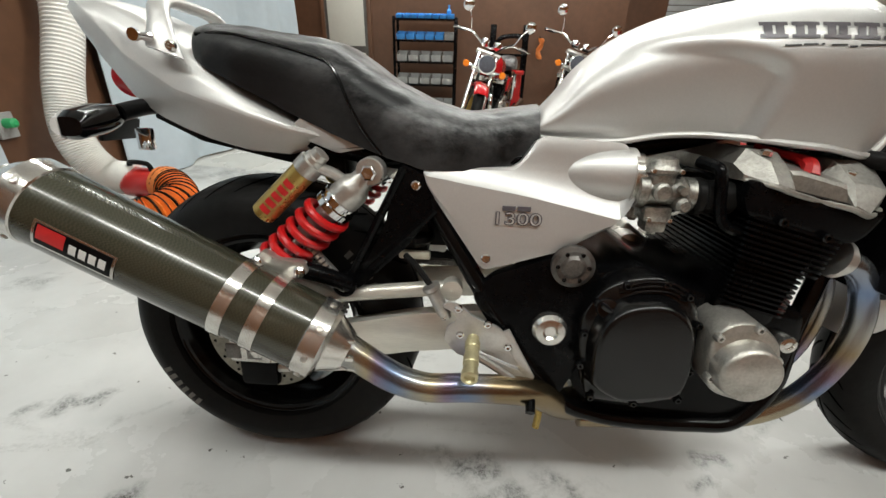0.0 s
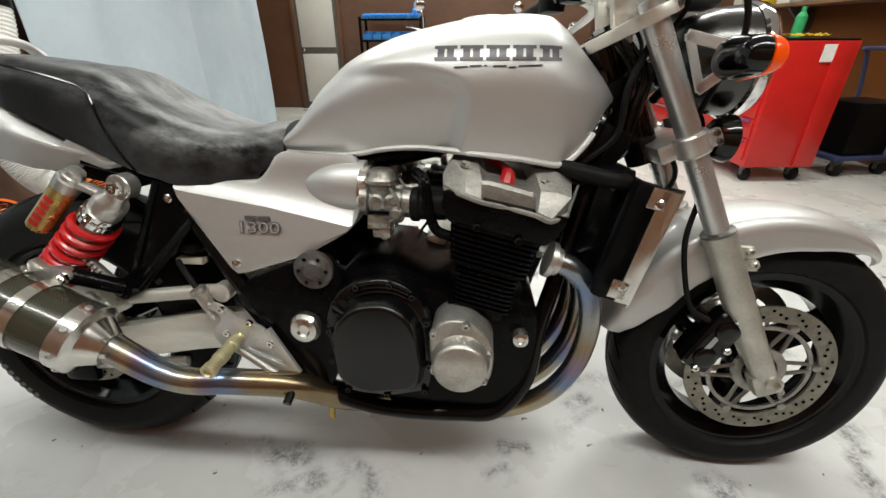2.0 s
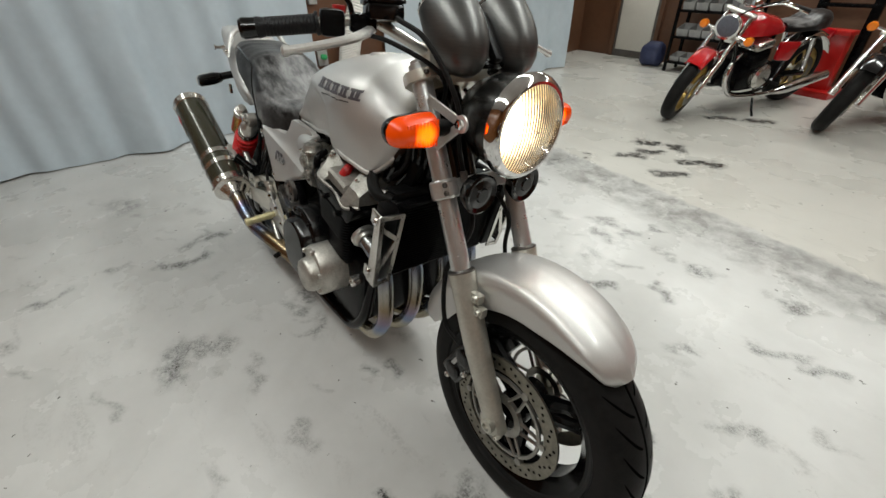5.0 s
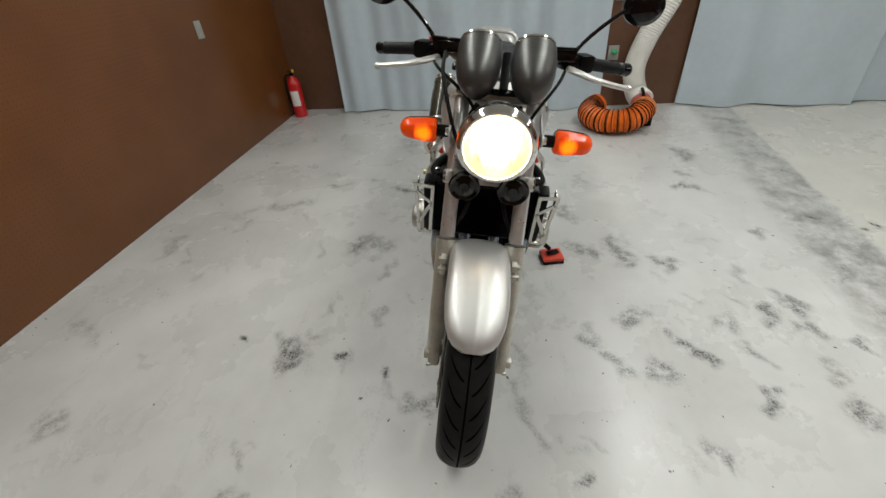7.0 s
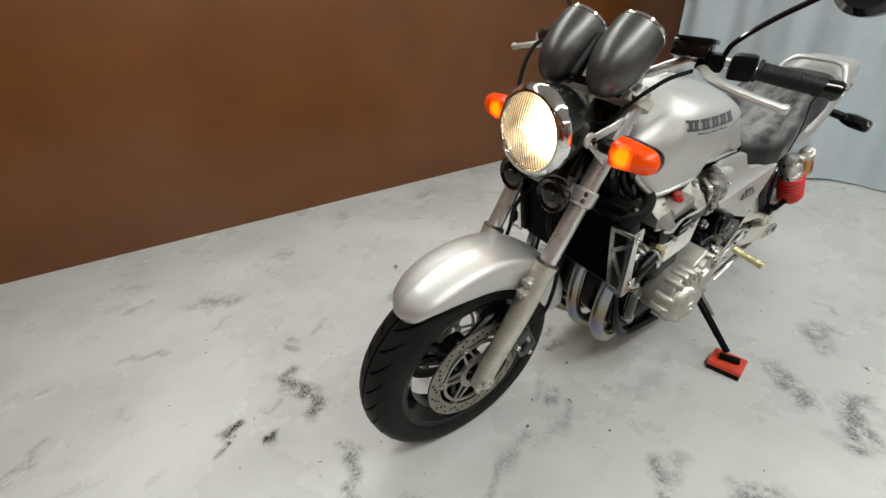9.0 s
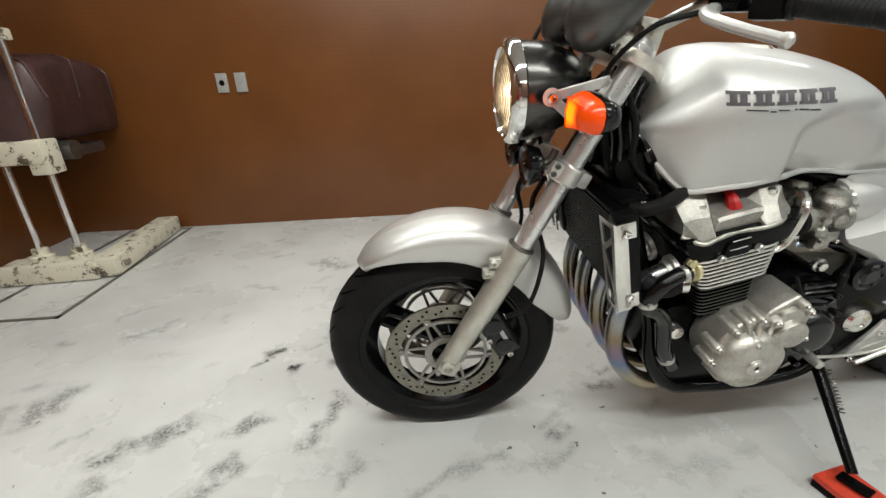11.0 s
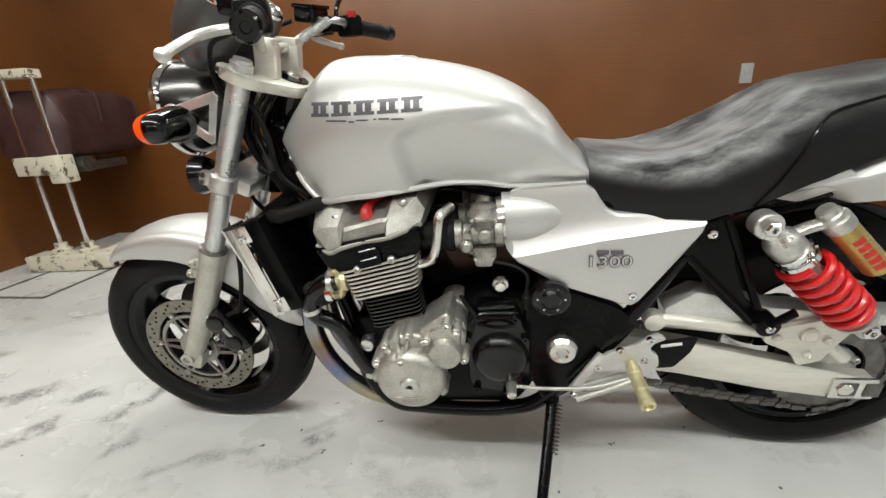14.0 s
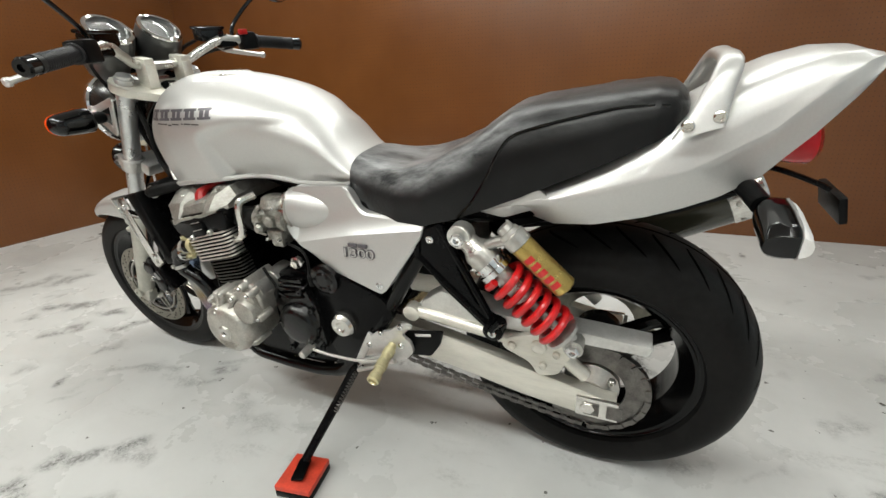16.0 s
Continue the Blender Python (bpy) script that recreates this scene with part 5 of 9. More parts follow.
# ---- fork, clamps and front fender ----
for s in (-1, 1):
    y = s * 0.100
    b = bm_new()
    lathe(b, on_fork(-0.03, y), FDIR, [(0, 0.0215), (0.46, 0.0215), (0.462, 0.017), (0.468, 0.017)], 24)
    part("fork_tube", b, fork_chrome, bike, "polished chrome fork tube")
    b = bm_new()
    ax = Vector((FX, y, FZ))
    tube(b, [on_fork(0.0, y), on_fork(-0.03, y), on_fork(-0.16, y), ax + Vector((-0.002, 0, -0.004))], 0.03, 22, 6, radii=[0.031, 0.029, 0.029, 0.024])
    leg = part("fork_lower", b, fork_lower_metal, bike, "dull bare alloy fork lower")
    b = bm_new()
    lathe(b, on_fork(-0.002, y), FDIR, [(0, 0.0305), (0.005, 0.0305), (0.009, 0.0235)], 22)
    part("dust_seal", b, steel_dark, leg, "dark metal dust seal ring")
    b = bm_new()
    box(b, ax + Vector((-0.004, 0, -0.010)), (0.055, 0.036, 0.055), 0.012, pose(0, 0, 0, 0, -26, 0))
    lathe(b, ax + Vector((0, s * 0.012, 0)), (0, s, 0), [(0, 0.017), (0.018, 0.017), (0.020, 0.010), (0.012, 0.009)], 18)
    bolt(b, ax + Vector((0.024, s * 0.01, -0.022)), (0, s, 0), 0.007, 0.012)
    part("axle_clamp", b, fork_lower_metal, leg)
    b = bm_new()
    for q in (-0.055, -0.085):
        box(b, on_fork(q, y, 0.034), (0.03, 0.018, 0.022), 0.004)
        bolt(b, on_fork(q, y + s * 0.010, 0.040), (0, s, 0), 0.008, 0.007)
    part("fender_lug", b, fork_lower_metal, leg)

b = bm_new()
for s in (-1, 1):
    lathe(b, on_fork(0.160, s * 0.100), FDIR, [(0, 0.027), (0.004, 0.030), (0.036, 0.030), (0.040, 0.027)], 22)
    box(b, on_fork(0.180, s * 0.112, 0.030), (0.026, 0.020, 0.030), 0.006, pose(0, 0, 0, 0, -26, 0))
box(b, on_fork(0.180, 0, -0.02), (0.075, 0.20, 0.034), 0.008, pose(0, 0, 0, 0, -26, 0))
lower_clamp = part("lower_clamp", b, lever_alloy, bike, "bare alloy lower fork clamp")
for s in (-1, 1):
    fasteners("clamp_bolt", [on_fork(q, s * 0.121, 0.034) for q in (0.172, 0.188)], (0, s, 0), steel_dark, lower_clamp, 0.006, 0.006)
b = bm_new()
outline = rounded([(0.036, 0.090), (0.032, 0.122), (0.0, 0.136), (-0.036, 0.122), (-0.096, 0.048), (-0.096, -0.048), (-0.036, -0.122), (0.0, -0.136), (0.032, -0.122), (0.036, -0.090), (-0.004, -0.046), (-0.004, 0.046)], 0.012, 4)
top = [b.verts.new(on_fork(0.417, y, a)) for a, y in outline]
low = [b.verts.new(on_fork(0.395, y, a)) for a, y in outline]
b.faces.new(top)
b.faces.new(low[::-1])
for k in range(len(outline)):
    j = (k + 1) % len(outline)
    b.faces.new((low[k], low[j], top[j], top[k]))
bmesh.ops.recalc_face_normals(b, faces=b.faces)
bevel(b, 0.003, 2)
upper_clamp = part("upper_clamp", b, swing_alloy, bike, "pale bare alloy upper fork clamp")
for s in (-1, 1):
    b = bm_new()
    box(b, on_fork(0.406, s * 0.100, 0.036), (0.014, 0.022, 0.020), 0.004, pose(0, 0, 0, 0, -26, 0))
    part("clamp_lug", b, swing_alloy, upper_clamp)
    fasteners("clamp_bolt", [on_fork(0.406, s * 0.112, 0.037)], (0, s, 0), steel_dark, upper_clamp, 0.005, 0.005)
b = bm_new()
lathe(b, on_fork(0.415, 0, -0.055), FDIR, [(0, 0.020), (0.012, 0.020), (0.014, 0.012)], 6)
part("stem_nut", b, chrome, upper_clamp)
for s in (-1, 1):
    b = bm_new()
    lathe(b, on_fork(0.415, s * 0.100), FDIR, [(0, 0.021), (0.004, 0.021), (0.006, 0.018), (0.007, 0.011), (0.012, 0.010), (0.013, 0.004)], 18)
    part("fork_cap", b, alloy_polish, upper_clamp)
b = bm_new()
lathe(b, on_fork(0.16, 0, -0.055), FDIR, [(0, 0.034), (0.26, 0.034)], 20)
part("steering_head", b, black_paint, bike)

# front fender: an arch over the tyre with a swept front lip
b = bm_new()
n, m2 = 44, 34
rows = []
for i in range(n + 1):
    u = i / n
    deg = lerp(u, [0, 1], [49, 169])
    a = radians(deg)
    rr = lerp(deg, [49, 54, 62, 75, 95, 112, 130, 150, 169], [0.324, 0.334, 0.340, 0.345, 0.349, 0.351, 0.348, 0.339, 0.330])
    hw = lerp(deg, [49, 51, 55, 62, 72, 110, 150, 163, 169], [0.026, 0.046, 0.062, 0.074, 0.080, 0.084, 0.080, 0.070, 0.052])
    drop = lerp(deg, [49, 58, 66, 80, 108, 124, 146, 160, 169], [0.004, 0.010, 0.026, 0.050, 0.072, 0.082, 0.078, 0.050, 0.022])
    row = []
    for k in range(m2 + 1):
        q = 2 * k / m2 - 1
        y = hw * math.copysign(min(1.0, abs(q) * 1.45), q) if abs(q) < 0.69 else math.copysign(hw, q)
        fall = 0.017 * min(1, abs(q) * 1.45) ** 2.6
        if abs(q) > 0.62:
            fall += drop * (abs(q) - 0.62) / 0.38
        fall -= 0.0016 * math.exp(-((q / 0.07) ** 2)) * lerp(deg, [49, 60, 95, 125], [1, 1, 0.6, 0])
        row.append(Vector((FX - 0.012 + math.cos(a) * (rr - fall), y * (1 - 0.02 * max(0, abs(q) - 0.7)), FZ + 0.004 + math.sin(a) * (rr - fall))))
    rows.append(row)
outer = [[b.verts.new(p) for p in r] for r in rows]
inner = [[b.verts.new(p + (Vector((FX, p.y, FZ)) - p).normalized() * 0.004 + Vector((0, -math.copysign(0.002, p.y), 0))) for p in r] for r in rows]
for i in range(n):
    for k in range(m2):
        b.faces.new((outer[i][k], outer[i + 1][k], outer[i + 1][k + 1], outer[i][k + 1]))
        b.faces.new((inner[i][k + 1], inner[i + 1][k + 1], inner[i + 1][k], inner[i][k]))
for i in range(n):
    for k in (0, m2):
        b.faces.new((outer[i][k], outer[i + 1][k], inner[i + 1][k], inner[i][k]))
for k in range(m2):
    for i in (0, n):
        b.faces.new((outer[i][k], outer[i][k + 1], inner[i][k + 1], inner[i][k]))
part("front_fender", b, silver_paint, bike, "silver painted front fender", angle=50)

# brake calipers and hoses
for s in (-1, 1):
    b = bm_new()
    cx, cz = 0.668, 0.372
    turn = pose(0, 0, 0, 0, 28, 0)
    box(b, (cx, s * 0.092, cz), (0.064, 0.046, 0.138), 0.014, turn, 3)
    box(b, (cx + 0.016, s * 0.064, cz + 0.004), (0.046, 0.032, 0.120), 0.010, turn)
    box(b, (cx - 0.026, s * 0.080, cz - 0.016), (0.024, 0.060, 0.080), 0.008, turn)
    for q in (-0.034, 0.034):
        o = turn @ Vector((0, 0, q))
        lathe(b, (cx + o.x, s * 0.112, cz + o.z), (0, s, 0), [(0, 0.023), (0.007, 0.023), (0.010, 0.017), (0.010, 0.010)], 20)
    cal = part("brake_caliper", b, black_cover, bike, "black brake caliper")
    fasteners("caliper_bolt", [Vector((cx, s * 0.114, cz)) + turn @ Vector((dx, 0, dz)) for dx, dz in ((0.0, -0.064), (0.0, 0.064), (0.026, 0.0))], (0, s, 0), alloy_polish, cal, 0.008, 0.007)
    b = bm_new()
    box(b, (cx - 0.012, s * 0.117, cz), (0.010, 0.003, 0.040), 0.001, turn, 1)
    part("caliper_mark", b, bin_grey, cal, "pale plain mark")
    b = bm_new()
    tube(b, [on_fork(-0.19, s * 0.100, -0.012), on_fork(-0.21, s * 0.100, -0.05), Vector((cx + 0.02, s * 0.096, cz + 0.03))], 0.013, 10, 4)
    part("caliper_lug", b, fork_lower_metal, cal, "bare alloy caliper mount")
    b = bm_new()
    tube(b, [(cx - 0.02, s * 0.105, cz + 0.05), (0.60, s * 0.110, 0.46), (0.575, s * 0.095, 0.58), (0.60, s * 0.060, 0.68), (0.57, s * 0.04, 0.74)], 0.0055, 8, 8)
    part("brake_hose", b, rubber, bike, "black rubber brake hose")

# ---- headlight, indicators, horns ----
HL = Vector((0.618, 0.004, 0.908))
b = bm_new()
lathe(b, HL, (1, 0, -0.04), [(-0.125, 0.020), (-0.115, 0.045), (-0.085, 0.070), (-0.04, 0.088), (0.0, 0.094), (0.022, 0.095)], 40, cap=False)
headlight = part("headlight", b, lamp_shell, bike, "grey polished headlight shell")
b = bm_new()
lathe(b, HL, (1, 0, -0.04), [(0.018, 0.096), (0.022, 0.101), (0.034, 0.101), (0.043, 0.096), (0.048, 0.089), (0.048, 0.084), (0.040, 0.081)], 44, cap=False)
part("rim", b, chrome, headlight)
b = bm_new()
prof = [(0.042 + 0.018 * (1 - (r / 0.082) ** 2), r) for r in (0.082, 0.072, 0.055, 0.03, 0.003)]
prof = prof + [(h - 0.003, r) for h, r in prof[::-1]]
lathe(b, HL, (1, 0, -0.04), prof, 40, cap=False)
part("lens", b, fluted_glass, headlight, "clear fluted glass lens").visible_shadow = False
b = bm_new()
lathe(b, HL, (1, 0, -0.04), [(0.038, 0.081), (0.010, 0.072), (-0.02, 0.052), (-0.035, 0.022), (-0.036, 0.004)], 40, cap=False)
part("reflector", b, headlight_glow, headlight, "glowing warm reflector")
b = bm_new()
lathe(b, HL, (1, 0, -0.04), [(-0.03, 0.011), (0.012, 0.012), (0.018, 0.006)], 14)
part("bulb", b, headlight_bulb, headlight, "lit bulb")
for s in (-1, 1):
    b = bm_new()
    # triangular bracket with an open middle
    for p, q, wd in (((0.602, 0.914), (0.503, 0.938), 0.018), ((0.503, 0.938), (0.534, 0.858), 0.014), ((0.534, 0.858), (0.602, 0.914), 0.018)):
        d = Vector((q[0] - p[0], 0, q[1] - p[1]))
        box(b, ((p[0] + q[0]) / 2, s * 0.117, (p[1] + q[1]) / 2), (d.length + 0.010, 0.005, wd), 0.001, Matrix.Rotation(-math.atan2(d.z, d.x), 4, "Y"), 1)
    lathe(b, (0.600, s * 0.1145, 0.914), (0, s, 0), [(0, 0.016), (0.005, 0.016)], 20)
    part("headlight_bracket", b, lever_alloy, bike, "bare alloy headlight bracket")
    b = bm_new()
    bolt(b, (0.600, s * 0.1195, 0.914), (0, s, 0), 0.010, 0.009, 6)
    part("bracket_bolt", b, chrome, bike)
    b = bm_new()
    lathe(b, (0.560, s * 0.116, 0.900), (0, s, 0), [(0, 0.013), (0.010, 0.016), (0.040, 0.016), (0.050, 0.024)], 16)
    stalk = part("front_indicator", b, black_plastic, bike, "black indicator stalk")
    b = bm_new()
    rings = []
    for k in range(21):
        u = k / 20
        yy = 0.154 + 0.098 * u
        hx, hz = lerp(u, [0, 0.06, 0.3, 0.75, 0.88, 0.95, 1], [0.026, 0.033, 0.035, 0.032, 0.027, 0.020, 0.008]), lerp(u, [0, 0.06, 0.3, 0.75, 0.88, 0.95, 1], [0.028, 0.034, 0.034, 0.029, 0.025, 0.018, 0.007])
        rings.append([Vector((0.556 + hx * math.copysign(abs(math.cos(a)) ** 0.9, math.cos(a)), s * yy, 0.900 + 0.92 * hz * math.copysign(abs(math.sin(a)) ** 0.9, math.sin(a)))) for a in [2 * math.pi * q / 32 for q in range(32)]])
    skin(b, [[p if p.x < 0.558 else Vector((0.558, p.y, p.z)) for p in r] for r in rings])
    part("shell", b, black_paint, stalk, "glossy black rear half of the indicator")
    b = bm_new()
    skin(b, [[Vector((max(p.x, 0.5585) + 0.0015, p.y, p.z)) for p in r] for r in rings])
    part("lens", b, amber_lit, stalk, "lit amber lens", angle=50)
    b = bm_new()
    for k in range(11):
        u = 0.08 + 0.065 * k
        box(b, (0.556 + lerp(u, [0, 0.3, 0.9], [0.028, 0.034, 0.026]) + 0.0022, s * (0.154 + 0.098 * u), 0.900), (0.002, 0.0022, lerp(u, [0, 0.3, 0.9], [0.048, 0.046, 0.030])))
    part("lens_ribs", b, amber_lit, stalk, "fine moulded ribs")["kind"] = "stuff"
    b = bm_new()
    H = Vector((0.618, s * 0.066, 0.775))
    lathe(b, H, (1, 0, -0.05), [(-0.03, 0.020), (-0.022, 0.034), (-0.002, 0.042), (0.006, 0.043), (0.009, 0.039), (0.005, 0.030), (0.008, 0.016), (0.012, 0.014), (0.012, 0.006)], 28)
    horn = part("horn", b, black_paint, bike, "round black horn")
    b = bm_new()
    tube(b, [H + Vector((-0.02, 0, 0)), H + Vector((-0.045, 0, 0.01)), H + Vector((-0.055, 0, 0.03))], 0.008, 8, 3)
    part("horn_stay", b, steel_dark, horn)

# ---- instruments ----
for s, yy in ((-1, -0.064), (1, 0.074)):
    C = Vector((0.474, yy, 1.088))
    ax = Vector((0.66, 0, -0.75)).normalized()
    b = bm_new()
    lathe(b, C, ax, [(-0.016, 0.0535), (-0.004, 0.0555), (0.012, 0.0568), (0.035, 0.0580), (0.06, 0.056), (0.085, 0.050), (0.108, 0.038), (0.124, 0.021), (0.130, 0.003)], 36)
    pod = part("gauge_pod", b, pod_metal, bike, "brushed grey instrument pod")
    b = bm_new()
    lathe(b, C, -ax, [(0.004, 0.045), (0.010, 0.052), (0.0165, 0.0545), (0.0215, 0.0535), (0.0240, 0.0485), (0.0225, 0.0445), (0.006, 0.0440)], 36)
    part("bezel", b, chrome, pod, "chrome bezel")
    b = bm_new()
    lathe(b, C, -ax, [(0.0, 0.045), (0.003, 0.045)], 32)
    dial = part("dial", b, dial_face, pod, "dark grey dial with a blue rim")
    b = bm_new()
    ring(b, C, -ax, 0.034, 0.0435, 0.0030, 0.0040, 36)
    part("dial_ring", b, dial_blue, dial, "blue scale ring")
    b = bm_new()
    a, u, w2 = frame_of(-ax)
    tube(b, [C + a * 0.006 - u * 0.008 - w2 * 0.01, C + a * 0.006 + u * 0.02 + w2 * 0.026], 0.0016, 6, 1)
    part("needle", b, logo_red, pod, "red needle")
    b = bm_new()
    lathe(b, C, -ax, [(0.010, 0.0455), (0.0150, 0.038), (0.0190, 0.028), (0.0215, 0.018), (0.0228, 0.009), (0.0232, 0.001)], 32)
    part("glass", b, clear_glass, pod).visible_shadow = False
b = bm_new()
box(b, (0.520, 0.005, 1.050), (0.018, 0.022, 0.10), 0.006, pose(0, 0, 0, 0, -40, 0))
part("warning_lamp_panel", b, black_plastic, bike, "narrow black warning lamp panel")
b = bm_new()
tube(b, [(0.47, -0.07, 0.98), (0.52, -0.05, 1.0), (0.54, 0.0, 1.005), (0.52, 0.05, 1.0), (0.47, 0.07, 0.98)], 0.008, 8, 4)
part("gauge_stay", b, black_satin, bike)

# ---- handlebar and controls ----
b = bm_new()
bar = [(0.265, -0.365, 1.033), (0.318, -0.245, 1.050), (0.350, -0.165, 1.062), (0.385, -0.115, 1.040), (0.412, -0.06, 1.015), (0.412, 0.06, 1.015), (0.385, 0.115, 1.040), (0.350, 0.165, 1.062), (0.318, 0.245, 1.050), (0.265, 0.365, 1.033)]
tube(b, bar, 0.0111, 12, 6)
handlebar = part("handlebar", b, bar_metal, bike, "satin metal handlebar")
for s in (-1, 1):
    b = bm_new()
    box(b, (0.412, s * 0.053, 0.990), (0.042, 0.030, 0.060), 0.005, pose(0, 0, 0, 0, -10, 0))
    box(b, (0.411, s * 0.053, 1.025), (0.046, 0.030, 0.016), 0.004, pose(0, 0, 0, 0, -10, 0))
    part("bar_clamp", b, swing_alloy, handlebar, "polished alloy bar clamp")
    g0, g1 = Vector((0.316, s * 0.250, 1.0495)), Vector((0.268, s * 0.358, 1.034))
    d = (g1 - g0).normalized()
    b = bm_new()
    L = (g1 - g0).length
    pr = [(0, 0.021), (0.006, 0.021), (0.008, 0.0165)]
    for k in range(14):
        h = 0.010 + k * (L - 0.03) / 14
        pr += [(h, 0.0172), (h + 0.004, 0.0172), (h + 0.005, 0.0162), (h + 0.0065, 0.0162)]
    pr += [(L - 0.014, 0.0175), (L - 0.006, 0.0185)]
    lathe(b, g0, d, pr, 18)
    part("grip", b, grip_rubber, handlebar, "black ribbed rubber grip")
    b = bm_new()
    lathe(b, g1 - d * 0.008, d, [(0, 0.017), (0.026, 0.0185), (0.032, 0.015), (0.032, 0.007), (0.026, 0.006)], 18)
    part("bar_end", b, black_paint, handlebar, "black bar end weight")
    b = bm_new()
    box(b, (0.326, s * 0.228, 1.052), (0.050, 0.046, 0.048), 0.010, pose(0, 0, 0, 0, 0, s * 22))
    part("switch_box", b, black_plastic, handlebar, "black switch housing")
    if s < 0:
        b = bm_new()
        box(b, (0.310, s * 0.205, 1.076), (0.016, 0.022, 0.014), 0.003)
        part("kill_switch", b, red_plastic, handlebar, "red kill switch")
    b = bm_new()
    box(b, (0.358, s * 0.180, 1.056), (0.044, 0.050, 0.034), 0.008, pose(0, 0, 0, 0, 0, s * 20))
    perch = part("lever_perch", b, black_satin, handlebar)
    b = bm_new()
    lv = [(0.385, s * 0.180, 1.045), (0.412, s * 0.210, 1.040), (0.424, s * 0.245, 1.032), (0.414, s * 0.300, 1.020), (0.398, s * 0.350, 1.010)]
    tube(b, lv, 0.008, 10, 5, radii=[0.012, 0.012, 0.011, 0.010, 0.010], flat=0.7)
    lathe(b, Vector(lv[-1]), (-0.3, s, 0), [(-0.008, 0.004), (-0.004, 0.0095), (0.004, 0.0095), (0.008, 0.004)], 12)
    part("lever", b, lever_alloy, handlebar, "pale matt alloy lever")
    b = bm_new()
    box(b, (0.388, s * 0.152, 1.076), (0.048, 0.070, 0.030), 0.007, pose(0, 0, 0, 0, -8, s * 12))
    box(b, (0.386, s * 0.152, 1.094), (0.053, 0.075, 0.009), 0.004, pose(0, 0, 0, 0, -8, s * 12))
    part("fluid_reservoir", b, black_paint, handlebar, "black fluid reservoir")
    b = bm_new()
    st = [(0.345, s * 0.195, 1.070), (0.342, s * 0.205, 1.095), (0.325, s * 0.250, 1.140), (0.300, s * 0.315, 1.190)]
    tube(b, st, 0.0055, 8, 5)
    mir = part("mirror", b, black_paint, handlebar, "black mirror stalk")
    b = bm_new()
    c = Vector((0.290, s * 0.358, 1.200))
    rings = []
    for h, k in ((0.030, 0.30), (0.024, 0.72), (0.010, 0.96), (-0.004, 1.0), (-0.008, 0.98)):
        rings.append([c + Vector((h, 0.056 * k * math.cos(a) , 0.050 * k * math.sin(a))) for a in [2 * math.pi * q / 28 for q in range(28)]])
    skin(b, rings)
    part("mirror_shell", b, black_paint, mir, "glossy black mirror shell")
    b = bm_new()
    skin(b, [[c + Vector((h, 0.053 * math.cos(a), 0.047 * math.sin(a))) for a in [2 * math.pi * q / 28 for q in range(28)]] for h in (-0.0085, -0.0100)])
    part("mirror_glass", b, chrome, mir, "mirror glass")
    b = bm_new()
    if s > 0:
        tube(b, [(0.40, 0.17, 1.04), (0.46, 0.15, 1.02), (0.50, 0.10, 0.95), (0.48, 0.06, 0.86), (0.40, 0.05, 0.80)], 0.0045, 8, 6)
    else:
        tube(b, [(0.44, -0.155, 1.07), (0.53, -0.15, 1.04), (0.585, -0.12, 0.95), (0.57, -0.09, 0.86), (0.555, -0.05, 0.78)], 0.005, 8, 6)
        tube(b, [(0.36, -0.20, 1.04), (0.45, -0.17, 1.03), (0.50, -0.09, 0.98), (0.45, -0.05, 0.90), (0.36, -0.05, 0.80)], 0.0045, 8, 6)
    part("control_cable", b, rubber, bike, "black control cable")
b = bm_new()
tube(b, [(0.47, 0.10, 0.93), (0.50, 0.03, 0.90), (0.52, -0.03, 0.88), (0.48, -0.07, 0.84)], 0.008, 8, 6)
tube(b, [(0.45, 0.06, 0.95), (0.48, 0.08, 0.86), (0.44, 0.07, 0.76), (0.36, 0.06, 0.72)], 0.009, 8, 6)
part("wiring_loom", b, black_plastic, bike, "black wiring loom")
b = bm_new()
prism(b, rounded([(0.372, 0.755), (0.398, 0.868), (0.432, 0.885), (0.470, 0.800), (0.448, 0.735), (0.392, 0.712)], 0.016), -0.074, 0.074, 0.014, 3)
part("wiring_cover", b, black_satin, bike, "black wiring cover at the steering head")
for s in (-1, 1):
    for q, (x0, y0, r) in enumerate(((0.452, 0.082, 0.0065), (0.434, 0.088, 0.0050), (0.466, 0.074, 0.0045))):
        b = bm_new()
        tube(b, [(x0 - 0.030, s * (y0 - 0.03), 0.935), (x0, s * y0, 0.880), (x0 - 0.010, s * (y0 + 0.006), 0.820), (x0 - 0.022, s * (y0 + 0.004), 0.765), (x0 - 0.065, s * (y0 + 0.010), 0.715)], r, 8, 6)
        part("wiring_sleeve", b, black_paint, bike, "glossy black wiring sleeve")

# ---- tank ----
TX = [-0.205, -0.17, -0.13, -0.07, 0.0, 0.065, 0.13, 0.20, 0.245, 0.285, 0.315, 0.350, 0.385, 0.412]
TT = [0.776, 0.815, 0.868, 0.914, 0.946, 0.964, 0.977, 0.985, 0.987, 0.984, 0.966, 0.930, 0.890, 0.852]
TB = [0.737, 0.733, 0.733, 0.735, 0.748, 0.752, 0.750, 0.744, 0.740, 0.733, 0.729, 0.752, 0.795, 0.830]
TW = [0.104, 0.116, 0.131, 0.147, 0.160, 0.168, 0.174, 0.177, 0.176, 0.170, 0.160, 0.140, 0.108, 0.070]


